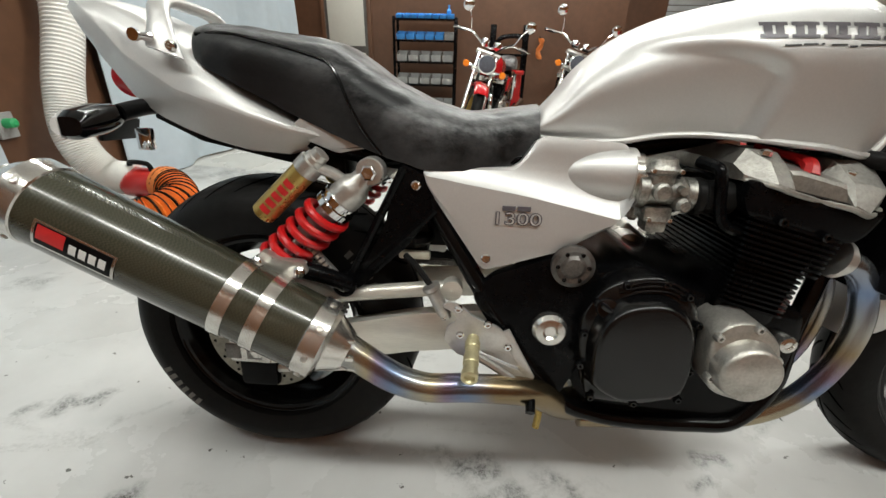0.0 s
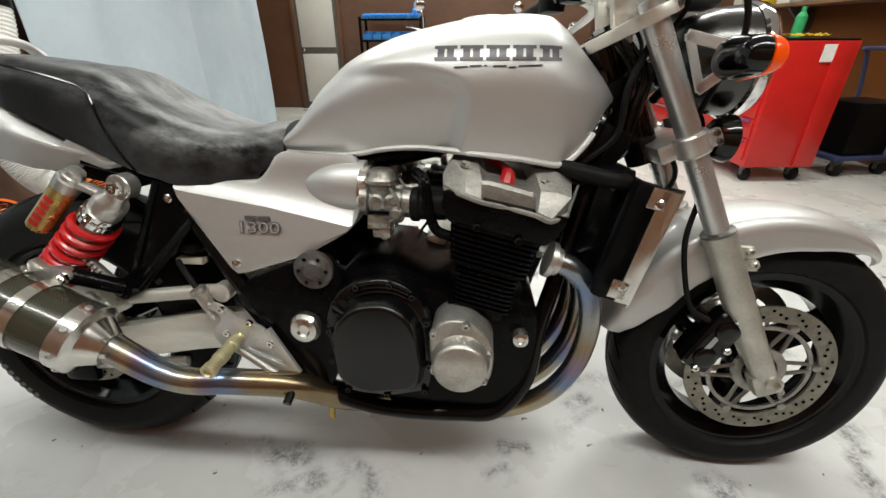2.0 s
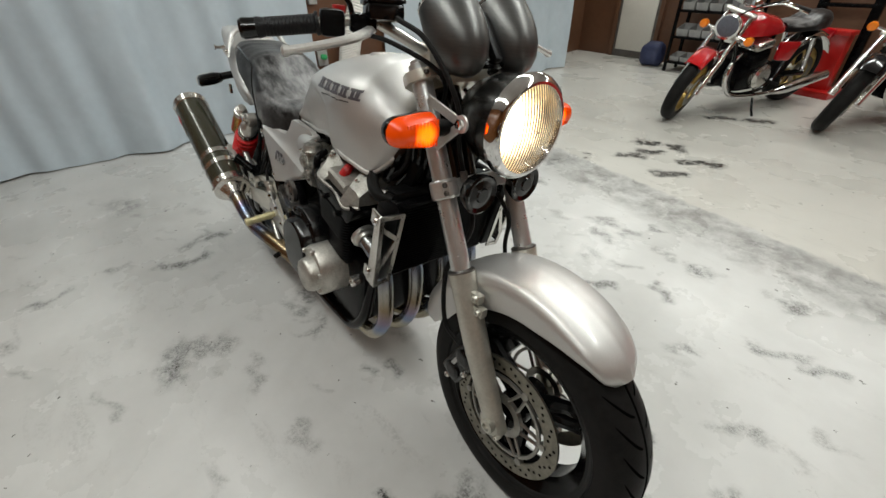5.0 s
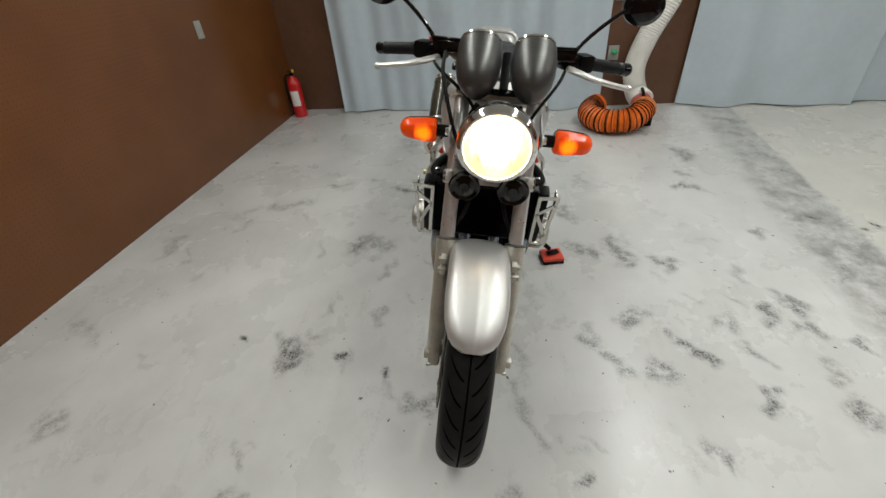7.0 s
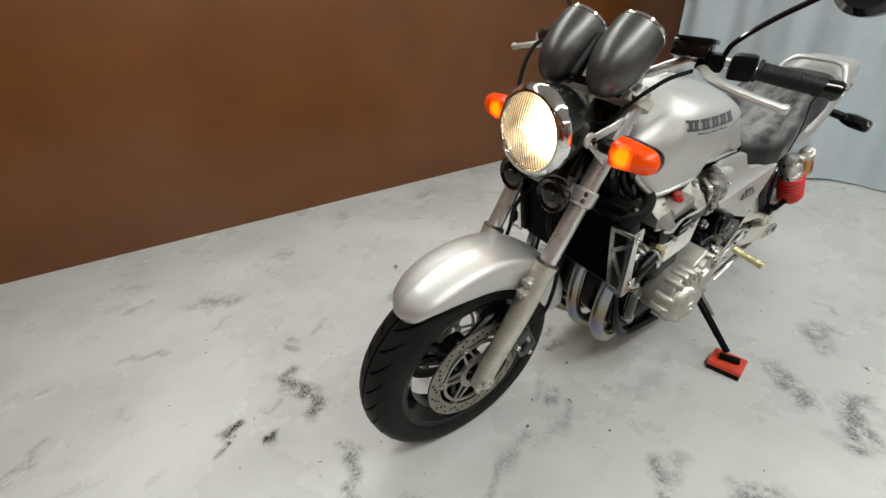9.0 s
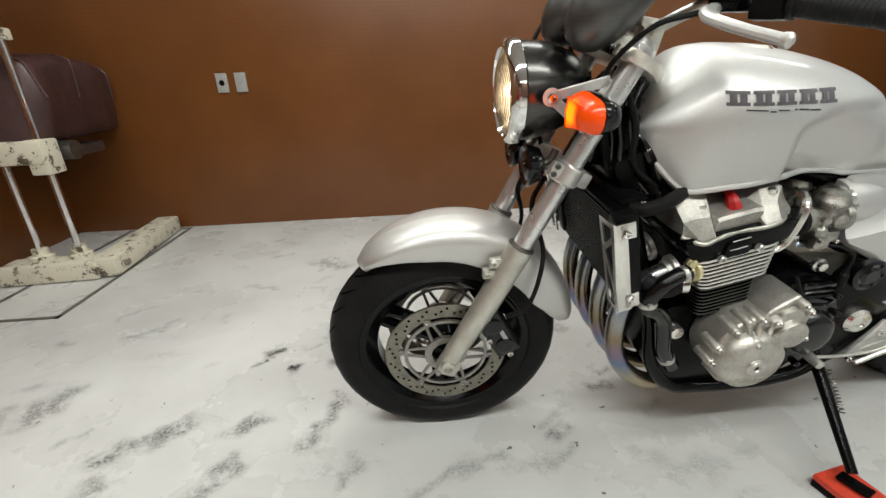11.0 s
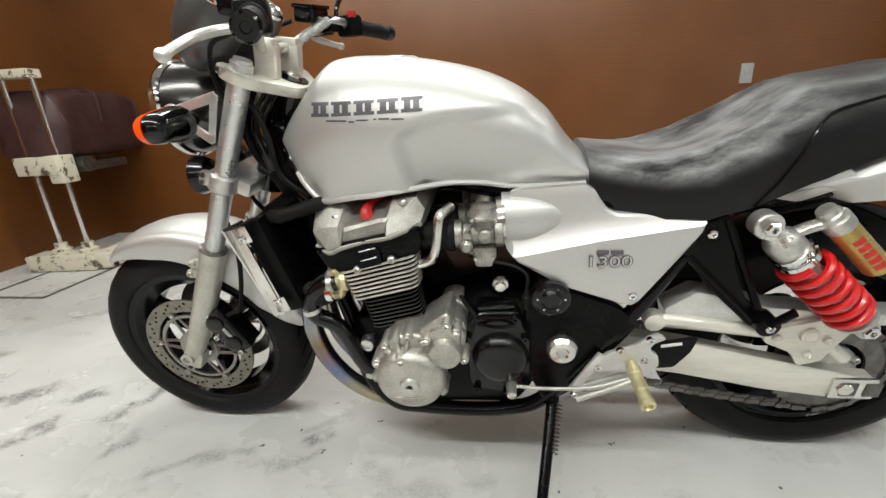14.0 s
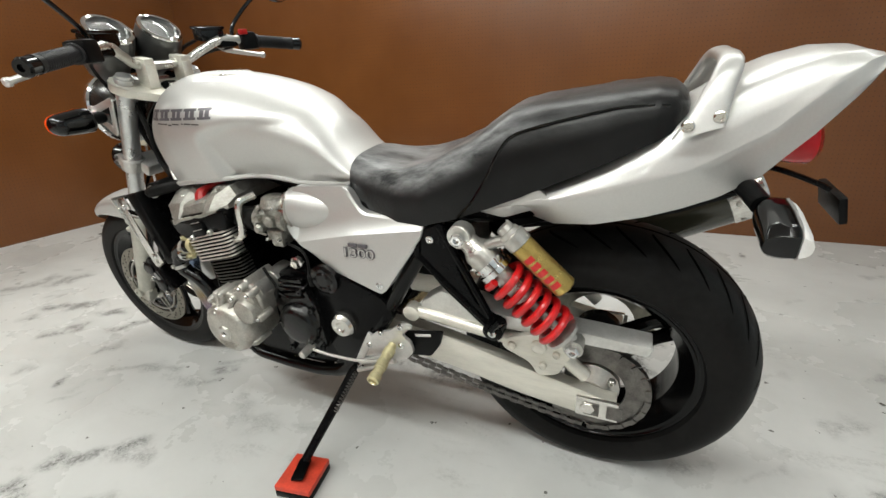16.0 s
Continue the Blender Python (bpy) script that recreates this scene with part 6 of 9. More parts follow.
def tank_y(x, z):
    """Half the tank's width at a place of its side."""
    zb, zt, wd = flow(x, TX, TB), flow(x, TX, TT), flow(x, TX, TW)
    u = min(1.0, max(0.0, (z - zb) / (zt - zb)))
    g = max(0.0, 1 - max(0.0, (u - 0.42) / 0.58) ** 2.7) ** 0.52
    g *= 0.88 + 0.12 * (1 - (1 - min(1.0, u / 0.58)) ** 2)
    edge = flow(x, [-0.205, -0.17, -0.10, -0.03, 0.05, 0.10, 0.135, 0.165], [0.862, 0.876, 0.893, 0.894, 0.890, 0.880, 0.866, 0.848])
    front = 0.130 + (z - 0.77) * 0.22
    deep = (0.011 + 0.019 * min(1.0, max(0.0, (edge - z) / (edge - zb)))) * soft((x + 0.215) / 0.12)
    knee = deep * soft((edge + 0.010 - z) / 0.032) * soft((front + 0.018 - x) / 0.036)
    return max(0.0, wd * g - knee)


b = bm_new()
nx, nu = 150, 64
rows = []
for i in range(nx + 1):
    t = i / nx
    x = -0.205 + 0.617 * t
    zb, zt = flow(x, TX, TB), flow(x, TX, TT)
    side = []
    for k in range(nu + 1):
        u = 1 - (1 - k / nu) ** 1.7
        z = zb + (zt - zb) * u
        side.append((tank_y(x, z), z))
    rows.append([Vector((x, y, z)) for y, z in side] + [Vector((x, -y, z)) for y, z in side[::-1][1:]])
skin(b, rows)
bmesh.ops.remove_doubles(b, verts=b.verts[:], dist=0.0004)
tank = part("fuel_tank", b, silver_paint, bike, "silver painted fuel tank with knee recesses", angle=40)
b = bm_new()
lathe(b, (0.175, 0, 0.972), (-0.05, 0, 1), [(0, 0.052), (0.006, 0.052), (0.010, 0.045), (0.011, 0.030), (0.009, 0.029), (0.009, 0.002)], 36)
part("filler_cap", b, alloy, tank, "round alloy filler cap")
for s in (-1, 1):
    b = bm_new()
    tube(b, [Vector((x, s * (tank_y(x, flow(x, TX, TB) + 0.003) + 0.0015), flow(x, TX, TB) + 0.002)) for x in (-0.2, -0.15, -0.07, 0.0, 0.065, 0.13, 0.20, 0.245, 0.285, 0.31, 0.33, 0.35, 0.37, 0.39, 0.405)], 0.0058, 8, 4)
    part("seam_lip", b, silver_paint, tank)


def tank_patch(x0, x1, z0, z1, s, mat, name, label, slope=0.0, lift=0.0012):
    """A thin printed shape that lies on the tank's side."""
    b = bm_new()
    nn = 6
    g = []
    for i in range(nn + 1):
        x = x0 + (x1 - x0) * i / nn
        g.append([b.verts.new((x, s * (tank_y(x, z) + lift), z)) for z in [z0 + slope * (x - x0) + (z1 - z0) * k / 4 for k in range(5)]])
    for i in range(nn):
        for k in range(4):
            b.faces.new((g[i][k], g[i + 1][k], g[i + 1][k + 1], g[i][k + 1]))
    return part(name, b, mat, tank, label)


for s in (-1, 1):
    # a row of five slab-like marks and a thin broken script line below it
    for k in range(5):
        x0 = 0.095 + 0.0418 * k
        for (a, c, d, e) in ((0.0, 0.037, 0.8965, 0.9020), (0.005, 0.0165, 0.9020, 0.9145), (0.0205, 0.032, 0.9020, 0.9145), (0.0, 0.037, 0.9145, 0.9200)):
            tank_patch(x0 + a, x0 + c, d, e, s, logo_grey, "logo_shape", "dark grey logo shape")
    for x0, x1, z0 in ((0.128, 0.150, 0.8850), (0.153, 0.172, 0.8868), (0.176, 0.181, 0.8875), (0.190, 0.212, 0.8866), (0.215, 0.226, 0.8850), (0.230, 0.268, 0.8872)):
        tank_patch(x0, x1, z0, z0 + 0.0024, s, logo_black, "script_bar", "thin dark script bar", 0.04)

# ---- seat ----
SX = [-0.848, -0.842, -0.825, -0.80, -0.74, -0.67, -0.60, -0.565, -0.525, -0.47, -0.40, -0.33, -0.27, -0.203]
ST = [0.886, 0.902, 0.915, 0.919, 0.915, 0.906, 0.898, 0.890, 0.868, 0.835, 0.802, 0.785, 0.786, 0.795]
SB = [0.868, 0.862, 0.853, 0.840, 0.812, 0.780, 0.748, 0.733, 0.718, 0.700, 0.681, 0.680, 0.682, 0.700]
SW = [0.048, 0.076, 0.100, 0.116, 0.130, 0.134, 0.136, 0.138, 0.146, 0.158, 0.162, 0.150, 0.128, 0.108]
b = bm_new()
rows = []
for i in range(81):
    x = -0.848 + 0.645 * (i / 80) ** 1.3
    zt, zb, wd = lerp(x, SX, ST), lerp(x, SX, SB), lerp(x, SX, SW)
    ringp = []
    for k in range(41):
        a = math.pi * k / 40
        cx, cz = math.cos(a), math.sin(a)
        y = wd * math.copysign(abs(cx) ** 0.62, cx)
        z = zb + (zt - zb) * (max(0.0, cz) ** 0.50)
        dish = 0.012 * soft((x + 0.55) / 0.1) * soft((-0.26 - x) / 0.1) * max(0, 1 - (y / 0.1) ** 2)
        wr = 0.0016 * noise.noise(Vector((x * 40, y * 16, z * 20)))
        ringp.append(Vector((x, y, z - dish + wr)))
    rows.append(ringp)
skin(b, rows)
seat = part("seat", b, seat_vinyl, bike, "stepped black vinyl seat, worn, with grey sheen painted on top", angle=60)
for s in (-1, 1):
    b = bm_new()
    pts = []
    for x, z in ((-0.815, 0.892), (-0.75, 0.893), (-0.68, 0.880), (-0.62, 0.866), (-0.575, 0.851), (-0.553, 0.825), (-0.532, 0.782), (-0.505, 0.738), (-0.475, 0.704)):
        zt, zb, wd = lerp(x, SX, ST), lerp(x, SX, SB), lerp(x, SX, SW)
        cz = min(0.98, max(0.0, (z - zb) / (zt - zb))) ** 2.0
        y = wd * max(0.0, 1 - cz**2) ** 0.31
        pts.append((x, s * (y + 0.001), z))
    tube(b, pts, 0.0030, 6, 5)
    part("seat_piping", b, black_paint, seat, "black seat piping")

# ---- tail cowl ----
CX = [-1.056, -1.038, -1.00, -0.95, -0.90, -0.85, -0.80, -0.72, -0.65, -0.60, -0.554]
CT = [0.948, 0.955, 0.956, 0.944, 0.922, 0.888, 0.856, 0.806, 0.770, 0.744, 0.735]
CB = [0.928, 0.900, 0.845, 0.785, 0.752, 0.732, 0.716, 0.698, 0.694, 0.708, 0.731]
CW = [0.082, 0.092, 0.102, 0.112, 0.121, 0.129, 0.136, 0.142, 0.142, 0.136, 0.126]
b = bm_new()
rows = []
for i in range(73):
    x = -1.056 + 0.502 * i / 72
    zt, zb, wd = lerp(x, CX, CT), lerp(x, CX, CB), lerp(x, CX, CW)
    zc = zb + (zt - zb) * lerp(x, [-1.05, -0.95, -0.85, -0.72, -0.57], [0.72, 0.48, 0.45, 0.60, 0.70])
    wl = wd - 0.012 * soft((x + 1.06) / 0.1)
    # half section: over the top, the shoulder crease, the lower edge, and back underneath
    key = [(0, zt), (wd * 0.45, zt - 0.002), (wd * 0.74, zt - 0.18 * (zt - zc)), (wd * 0.91, zc + 0.42 * (zt - zc)), (wd - 0.002, zc + 0.004), (wd, zc - 0.003), (wl + 0.006, zb + 0.40 * (zc - zb)), (wl, zb + 0.002), (wl - 0.004, zb), (wl * 0.7, zb + 0.10 * (zt - zb)), (0, zb + 0.14 * (zt - zb))]
    half = [key[0]]
    for a_, c_ in zip(key, key[1:]):
        half += [(a_[0] + (c_[0] - a_[0]) * q / 3, a_[1] + (c_[1] - a_[1]) * q / 3) for q in (1, 2, 3)]
    rows.append([Vector((x, y, z)) for y, z in half] + [Vector((x, -y, z)) for y, z in half[-2:0:-1]])
skin(b, rows)
part("tail_cowl", b, silver_paint, bike, "silver painted tail cowl sweeping up to a ducktail", angle=42)
for s in (-1, 1):
    b = bm_new()
    prism(b, rounded([(-0.655, 0.735), (-0.56, 0.700), (-0.50, 0.712), (-0.54, 0.735), (-0.62, 0.765)], 0.01), s * 0.120, s * 0.134, 0.004)
    part("cowl_infill", b, silver_dull, bike, "small dull silver infill panel")
b = bm_new()
RU = [0.0, 0.22, 0.38, 0.52, 0.66, 0.84, 1.0]
rows = []
for k in range(61):
    # a rounded hoop: up one side, across behind the seat and down the other
    u = abs(k - 30) / 30
    sgn = -1 if k < 30 else 1
    c = Vector((flow(u, RU, [-0.885, -0.885, -0.884, -0.880, -0.872, -0.863, -0.852]), sgn * flow(u, RU, [0.0, 0.042, 0.073, 0.094, 0.107, 0.122, 0.136]), flow(u, RU, [0.951, 0.951, 0.947, 0.934, 0.913, 0.886, 0.858])))
    hw, th = flow(u, RU, [0.015, 0.015, 0.017, 0.019, 0.021, 0.026, 0.034]), flow(u, RU, [0.010, 0.010, 0.010, 0.010, 0.010, 0.008, 0.006])
    tip = math.radians(flow(u, RU, [0, 6, 32, 60, 68, 70, 75]))
    across = Vector((1, 0, -0.30 * u)).normalized()
    out = Vector((0, sgn * math.sin(tip), math.cos(tip)))
    rows.append([c + across * hw * math.copysign(abs(math.cos(a)) ** 0.8, math.cos(a)) + out * th * math.copysign(abs(math.sin(a)) ** 0.8, math.sin(a)) for a in [2 * math.pi * q / 18 for q in range(18)]])
skin(b, rows)
grab = part("grab_rail", b, silver_dull, bike, "silver painted grab rail", angle=50)
for s in (-1, 1):
    for p in ((-0.838, 0.869), (-0.876, 0.881)):
        b = bm_new()
        bolt(b, (p[0], s * (0.137 - 0.35 * (p[1] - 0.869)), p[1]), (0, s, 0), 0.009, 0.006, 16)
        part("rail_bolt", b, alloy_polish, grab)
b = bm_new()
lathe(b, (-0.876, -0.138, 0.881), (0, -1, 0), [(0, 0.009), (0.010, 0.006), (0.026, 0.006), (0.028, 0.010), (0.034, 0.010)], 14)
part("helmet_hook", b, chrome, grab, "chrome helmet hook")
b = bm_new()
rows = [[Vector((x, 0.066 * k * math.cos(a), z + 0.040 * k * math.sin(a))) for a in [2 * math.pi * q / 28 for q in range(28)]] for x, z, k in ((-0.93, 0.832, 0.9), (-0.998, 0.824, 1.0), (-1.020, 0.821, 0.96), (-1.030, 0.819, 0.7))]
skin(b, rows)
part("tail_light", b, red_lens, bike, "red tail light lens")
b = bm_new()
prism(b, rounded([(-0.56, 0.70), (-0.80, 0.725), (-0.93, 0.768), (-0.94, 0.748), (-0.85, 0.706), (-0.70, 0.676), (-0.56, 0.650)], 0.006), -0.075, 0.075, 0.006)
part("rear_fender", b, black_plastic, bike, "black plastic inner rear fender")
for s in (-1, 1):
    b = bm_new()
    tube(b, [(-0.925, s * 0.06, 0.770), (-0.935, s * 0.10, 0.768), (-0.948, s * 0.145, 0.758)], 0.015, 14, 4)
    st = part("rear_indicator", b, black_plastic, bike, "black rear indicator stalk")
    b = bm_new()
    rings = []
    for k in range(11):
        u = k / 10
        yy = 0.140 + 0.100 * u
        h = lerp(u, [0, 0.08, 0.4, 0.92, 1], [0.014, 0.020, 0.025, 0.023, 0.015])
        rings.append([Vector((-0.962 + 0.026 * math.copysign(abs(math.cos(a)) ** 0.75, math.cos(a)) * (0.75 + 0.25 * soft(u * 4)), s * yy, 0.754 - 0.016 * u + h * math.copysign(abs(math.sin(a)) ** 0.75, math.sin(a)))) for a in [2 * math.pi * q / 24 for q in range(24)]])
    skin(b, [[p if p.x > -0.974 else Vector((-0.974, p.y, p.z)) for p in r] for r in rings])
    part("shell", b, black_paint, st, "glossy black indicator shell")
    b = bm_new()
    skin(b, [[Vector((min(p.x, -0.9745) - 0.0015, p.y, p.z)) for p in r] for r in rings])
    part("lens", b, white_print, st, "pale clear lens")
b = bm_new()
tube(b, [(-0.94, 0.0, 0.775), (-0.99, 0.0, 0.770), (-1.05, 0.0, 0.748), (-1.075, 0.0, 0.735)], 0.008, 8, 4, flat=0.6)
stay = part("plate_stay", b, black_satin, bike, "thin black plate stay")
b = bm_new()
box(b, (-1.080, 0, 0.718), (0.012, 0.10, 0.045), 0.004, pose(0, 0, 0, 0, 14, 0))
part("plate_lamp", b, black_plastic, stay, "small black plate lamp")
b = bm_new()
box(b, (-0.925, -0.125, 0.712), (0.030, 0.012, 0.040), 0.004)
part("side_reflector", b, chrome, bike, "small chrome-edged reflector")

# ---- side covers ----
for s in (-1, 1):
    b = bm_new()
    cols = []
    for k in range(61):
        x = -0.402 + 0.360 * k / 60
        top = lerp(x, [-0.402, -0.392, -0.30, -0.250, -0.236, -0.222, -0.212, -0.195, -0.062, -0.050, -0.042], [0.680, 0.686, 0.687, 0.689, 0.697, 0.716, 0.733, 0.743, 0.736, 0.726, 0.690])
        bot = lerp(x, [-0.402, -0.395, -0.380, -0.300, -0.288, -0.274, -0.150, -0.070, -0.050, -0.042], [0.676, 0.655, 0.632, 0.522, 0.513, 0.515, 0.553, 0.598, 0.622, 0.645])
        cr = min(top - 0.002, max(bot + 0.002, lerp(x, [-0.402, -0.22, -0.07, -0.04], [0.673, 0.644, 0.612, 0.606])))
        zs = [bot + (cr - bot) * q / 5 for q in range(6)] + [cr + (top - cr) * q / 8 for q in range(1, 9)]
        col = []
        for z in zs:
            over = max(0.0, z - cr)
            y = 0.166 + 0.145 * max(0.0, cr - z) * soft((-0.10 - x) / 0.10 + 0.35) - 0.034 * (1 - math.exp(-over / 0.030)) - 0.004 * max(0.0, 1 - min(z - bot, top - z) / 0.004) ** 2 * (1 if min(z - bot, top - z) < 0.004 else 0)
            col.append(Vector((x, s * y, z)))
        cols.append(col + [Vector((x, s * 0.112, zs[-1])), Vector((x, s * 0.112, zs[0]))])
    skin(b, cols)
    cover = part("side_cover", b, silver_paint, bike, "silver painted side cover", angle=24)
    b = bm_new()
    rings = []
    for k in range(17):
        u = k / 16
        x = -0.185 + 0.147 * u
        r = 0.004 + 0.046 * math.sin(min(1, u * 1.25) * math.pi / 2) ** 0.75
        rings.append([Vector((x, s * (0.110 + 0.050 * (r / 0.050) * max(0, math.cos(a)) ** 0.8), 0.678 + r * math.sin(a))) for a in [math.pi * (q / 24 - 0.5) for q in range(25)]])
    skin(b, rings)
    part("intake_bulge", b, silver_paint, cover, "rounded silver bulge", angle=60)
    b = bm_new()
    lathe(b, (-0.046, s * 0.122, 0.676), (1, 0, -0.06), [(0, 0.047), (0.016, 0.046), (0.019, 0.042), (0.019, 0.032)], 30)
    part("bulge_collar", b, alloy_polish, cover)
    b = bm_new()
    bolt(b, (-0.287, s * 0.181, 0.534), (0, s, 0), 0.009, 0.006, 12)
    part("cover_screw", b, chrome, cover)
    face = Matrix.Translation((-0.238, s * 0.1745, 0.605)) @ Matrix.Rotation(radians(8.2 * s), 4, "X") @ (Matrix.Rotation(radians(90), 4, "X") if s < 0 else Matrix.Rotation(radians(180), 4, "Z") @ Matrix.Rotation(radians(90), 4, "X")) @ Matrix.Diagonal((1.45, 1, 1, 1))
    lettering("badge_outline", "1300", 0.030, 0.0015, logo_grey, cover, face, "dark outline of the badge digits", 0.0011)
    lettering("badge_digits", "1300", 0.030, 0.0028, silver_dull, cover, face, "pale raised badge digits", -0.0003)
    b = bm_new()
    for x in (-0.252, -0.226):
        box(b, (x, s * 0.1715, 0.6235), (0.023, 0.004, 0.0085), 0.001)
    part("badge_bar", b, logo_grey, cover, "small dark badge marks")

# ---- frame ----
for s in (-1, 1):
    b = bm_new()
    tube(b, [(-0.440, s * 0.125, 0.715), (-0.400, s * 0.140, 0.640), (-0.335, s * 0.156, 0.538), (-0.295, s * 0.160, 0.472), (-0.212, s * 0.164, 0.345), (-0.1225, s * 0.164, 0.235), (-0.050, s * 0.162, 0.203), (0.03, s * 0.160, 0.192), (0.15, s * 0.158, 0.193), (0.231, s * 0.155, 0.205), (0.289, s * 0.146, 0.284), (0.305, s * 0.130, 0.39), (0.335, s * 0.110, 0.50), (0.375, s * 0.080, 0.64), (0.42, s * 0.035, 0.80)], 0.0172, 14, 6)
    part("frame_tube", b, wheel_black, bike, "glossy black frame tube")
    b = bm_new()
    tube(b, [(0.40, s * 0.03, 0.85), (0.25, s * 0.06, 0.80), (0.05, s * 0.07, 0.74), (-0.2, s * 0.10, 0.70), (-0.44, s * 0.115, 0.69), (-0.70, s * 0.11, 0.74), (-0.88, s * 0.09, 0.80)], 0.018, 12, 6)
    part("frame_rail", b, black_satin, bike)
    b = bm_new()
    tube(b, [(0.41, s * 0.035, 0.86), (0.385, s * 0.095, 0.80), (0.345, s * 0.105, 0.73), (0.30, s * 0.10, 0.69)], 0.012, 10, 5)
    part("frame_gusset", b, black_paint, bike)
    b = bm_new()
    prism(b, rounded([(-0.275, 0.500), (-0.12, 0.560), (-0.08, 0.52), (-0.09, 0.33), (-0.13, 0.235), (-0.18, 0.265), (-0.26, 0.380), (-0.31, 0.455)], 0.02), s * 0.150, s * 0.178, 0.010)
    plate = part("pivot_plate", b, black_satin, bike, "black frame pivot plate")
    b = bm_new()
    lathe(b, (-0.161, s * 0.176, 0.403), (0, s, 0), [(0, 0.032), (0.016, 0.032), (0.024, 0.026), (0.026, 0.014), (0.022, 0.010)], 24)
    part("pivot_cap", b, alloy_polish, plate, "bright swingarm pivot cap")
    b = bm_new()
    lathe(b, (-0.134, s * 0.176, 0.528), (0, s, 0), [(0, 0.038), (0.012, 0.038), (0.016, 0.030), (0.014, 0.022), (0.018, 0.016), (0.018, 0.006)], 24)
    part("mount_cap", b, steel_dark if s < 0 else black_cover, plate, "dark engine mount cap")
    fasteners("mount_bolt", [(-0.134 + 0.027 * math.cos(k * math.pi / 3), s * 0.190, 0.528 + 0.027 * math.sin(k * math.pi / 3)) for k in range(6)], (0, s, 0), black_paint, plate, 0.004, 0.004)
b = bm_new()
tube(b, [(0.385, 0, 0.945), (0.475, 0, 0.765)], 0.036, 18, 2)
prism(b, rounded([(0.30, 0.735), (0.30, 0.85), (0.40, 0.90), (0.455, 0.80), (0.42, 0.70)], 0.02), -0.045, 0.045, 0.008)
part("steering_head", b, black_paint, bike, "black frame steering head")
for s in (-1, 1):
    b = bm_new()
    box(b, (0.405, s * 0.075, 0.755), (0.06, 0.045, 0.08), 0.008, pose(0, 0, 0, 0, 25, 0))
    tube(b, [(0.41, s * 0.075, 0.72), (0.385, s * 0.08, 0.69), (0.33, s * 0.08, 0.70)], 0.006, 8, 3)
    part("ignition_coil", b, black_plastic, bike, "black ignition coil")
    b = bm_new()
    tube(b, [(0.455, s * 0.085, 0.93), (0.425, s * 0.10, 0.86), (0.415, s * 0.105, 0.78), (0.36, s * 0.11, 0.73)], 0.006, 8, 5)
    part("clutch_cable" if s > 0 else "throttle_cable", b, rubber, bike, "black control cable")
b = bm_new()
box(b, (-0.36, 0, 0.60), (0.20, 0.20, 0.16), 0.02)
box(b, (-0.22, 0, 0.62), (0.16, 0.22, 0.18), 0.02)
part("battery_box", b, black_plastic, bike, "black battery and filter housing")
b = bm_new()
box(b, (-0.42, -0.10, 0.565), (0.05, 0.05, 0.11), 0.012)
lathe(b, (-0.42, -0.115, 0.53), (0, 0, 1), [(0, 0.02), (0.012, 0.034), (0.022, 0.034), (0.03, 0.02)], 18)
part("brake_reservoir", b, black_plastic, bike)
b = bm_new()
box(b, (-0.42, -0.13, 0.515), (0.06, 0.02, 0.014), 0.004)
part("reservoir_clamp", b, cream_paint, bike)

# ---- engine ----
b = bm_new()
prism(b, rounded([(-0.115, 0.50), (-0.12, 0.30), (-0.07, 0.215), (0.22, 0.205), (0.290, 0.250), (0.305, 0.40), (0.300, 0.455), (0.14, 0.475), (0.05, 0.50), (0.0, 0.53)], 0.03), -0.158, 0.158, 0.014)
engine = part("crankcase", b, black_satin, bike, "satin black crankcase")
# barrel with fins
LEAN = pose(0, 0, 0, 0, 14, 0)
def fin_plan(cx, cz, wide, deep):
    """A flat cooling fin with rounded corners, seen from above, tipped with the barrel."""
    bm = bm_new()
    plan = rounded([(-wide / 2, -deep), (wide / 2, -deep), (wide / 2, deep), (-wide / 2, deep)], 0.022, 5)
    m = Matrix.Translation((cx, 0, cz)) @ LEAN
    up = [bm.verts.new(m @ Vector((x, y, 0.0021))) for x, y in plan]
    low = [bm.verts.new(m @ Vector((x, y, -0.0021))) for x, y in plan]
    bm.faces.new(up)
    bm.faces.new(low[::-1])
    for k in range(len(plan)):
        j = (k + 1) % len(plan)
        bm.faces.new((low[k], low[j], up[j], up[k]))
    return bm


def fin_rim(cx, cz, wide, deep, r):
    """The machined edge of a fin along one side, round both of its corners."""
    bm = bm_new()
    a, c = wide / 2, 0.020
    m = Matrix.Translation((cx, 0, cz)) @ LEAN
    half = [(a, deep - 2 * c), (a - 0.002, deep - c * 0.6), (a - c * 0.6, deep - 0.002), (a - c * 1.6, deep)]
    tube(bm, [m @ Vector((-x, y, 0)) for x, y in half] + [m @ Vector((x, y, 0)) for x, y in half[::-1]], r, 6, 3)
    return bm


for k in range(17):
    f = k / 16
    cx, cz, wx_ = 0.186 + 0.022 * f, 0.466 + 0.150 * f, 0.120 + 0.012 * f
    hw = 0.188
    if k >= 9:
        wx_, hw = 0.146 + 0.003 * (k - 9), 0.202
    part("cylinder_fin", fin_plan(cx, cz, wx_, hw), black_satin, engine, "black cooling fin")
    part("fin_edge", fin_rim(cx, cz, wx_, hw, 0.0027 if k >= 9 else 0.0020), fin_edge if k >= 9 else fin_dark, engine, "polished fin edge" if k >= 9 else "dark worn fin edge")
b = bm_new()
box(b, (0.198, 0, 0.538), (0.112, 0.350, 0.20), 0.01, LEAN)
part("cylinder_block", b, black_satin, engine)
b = bm_new()
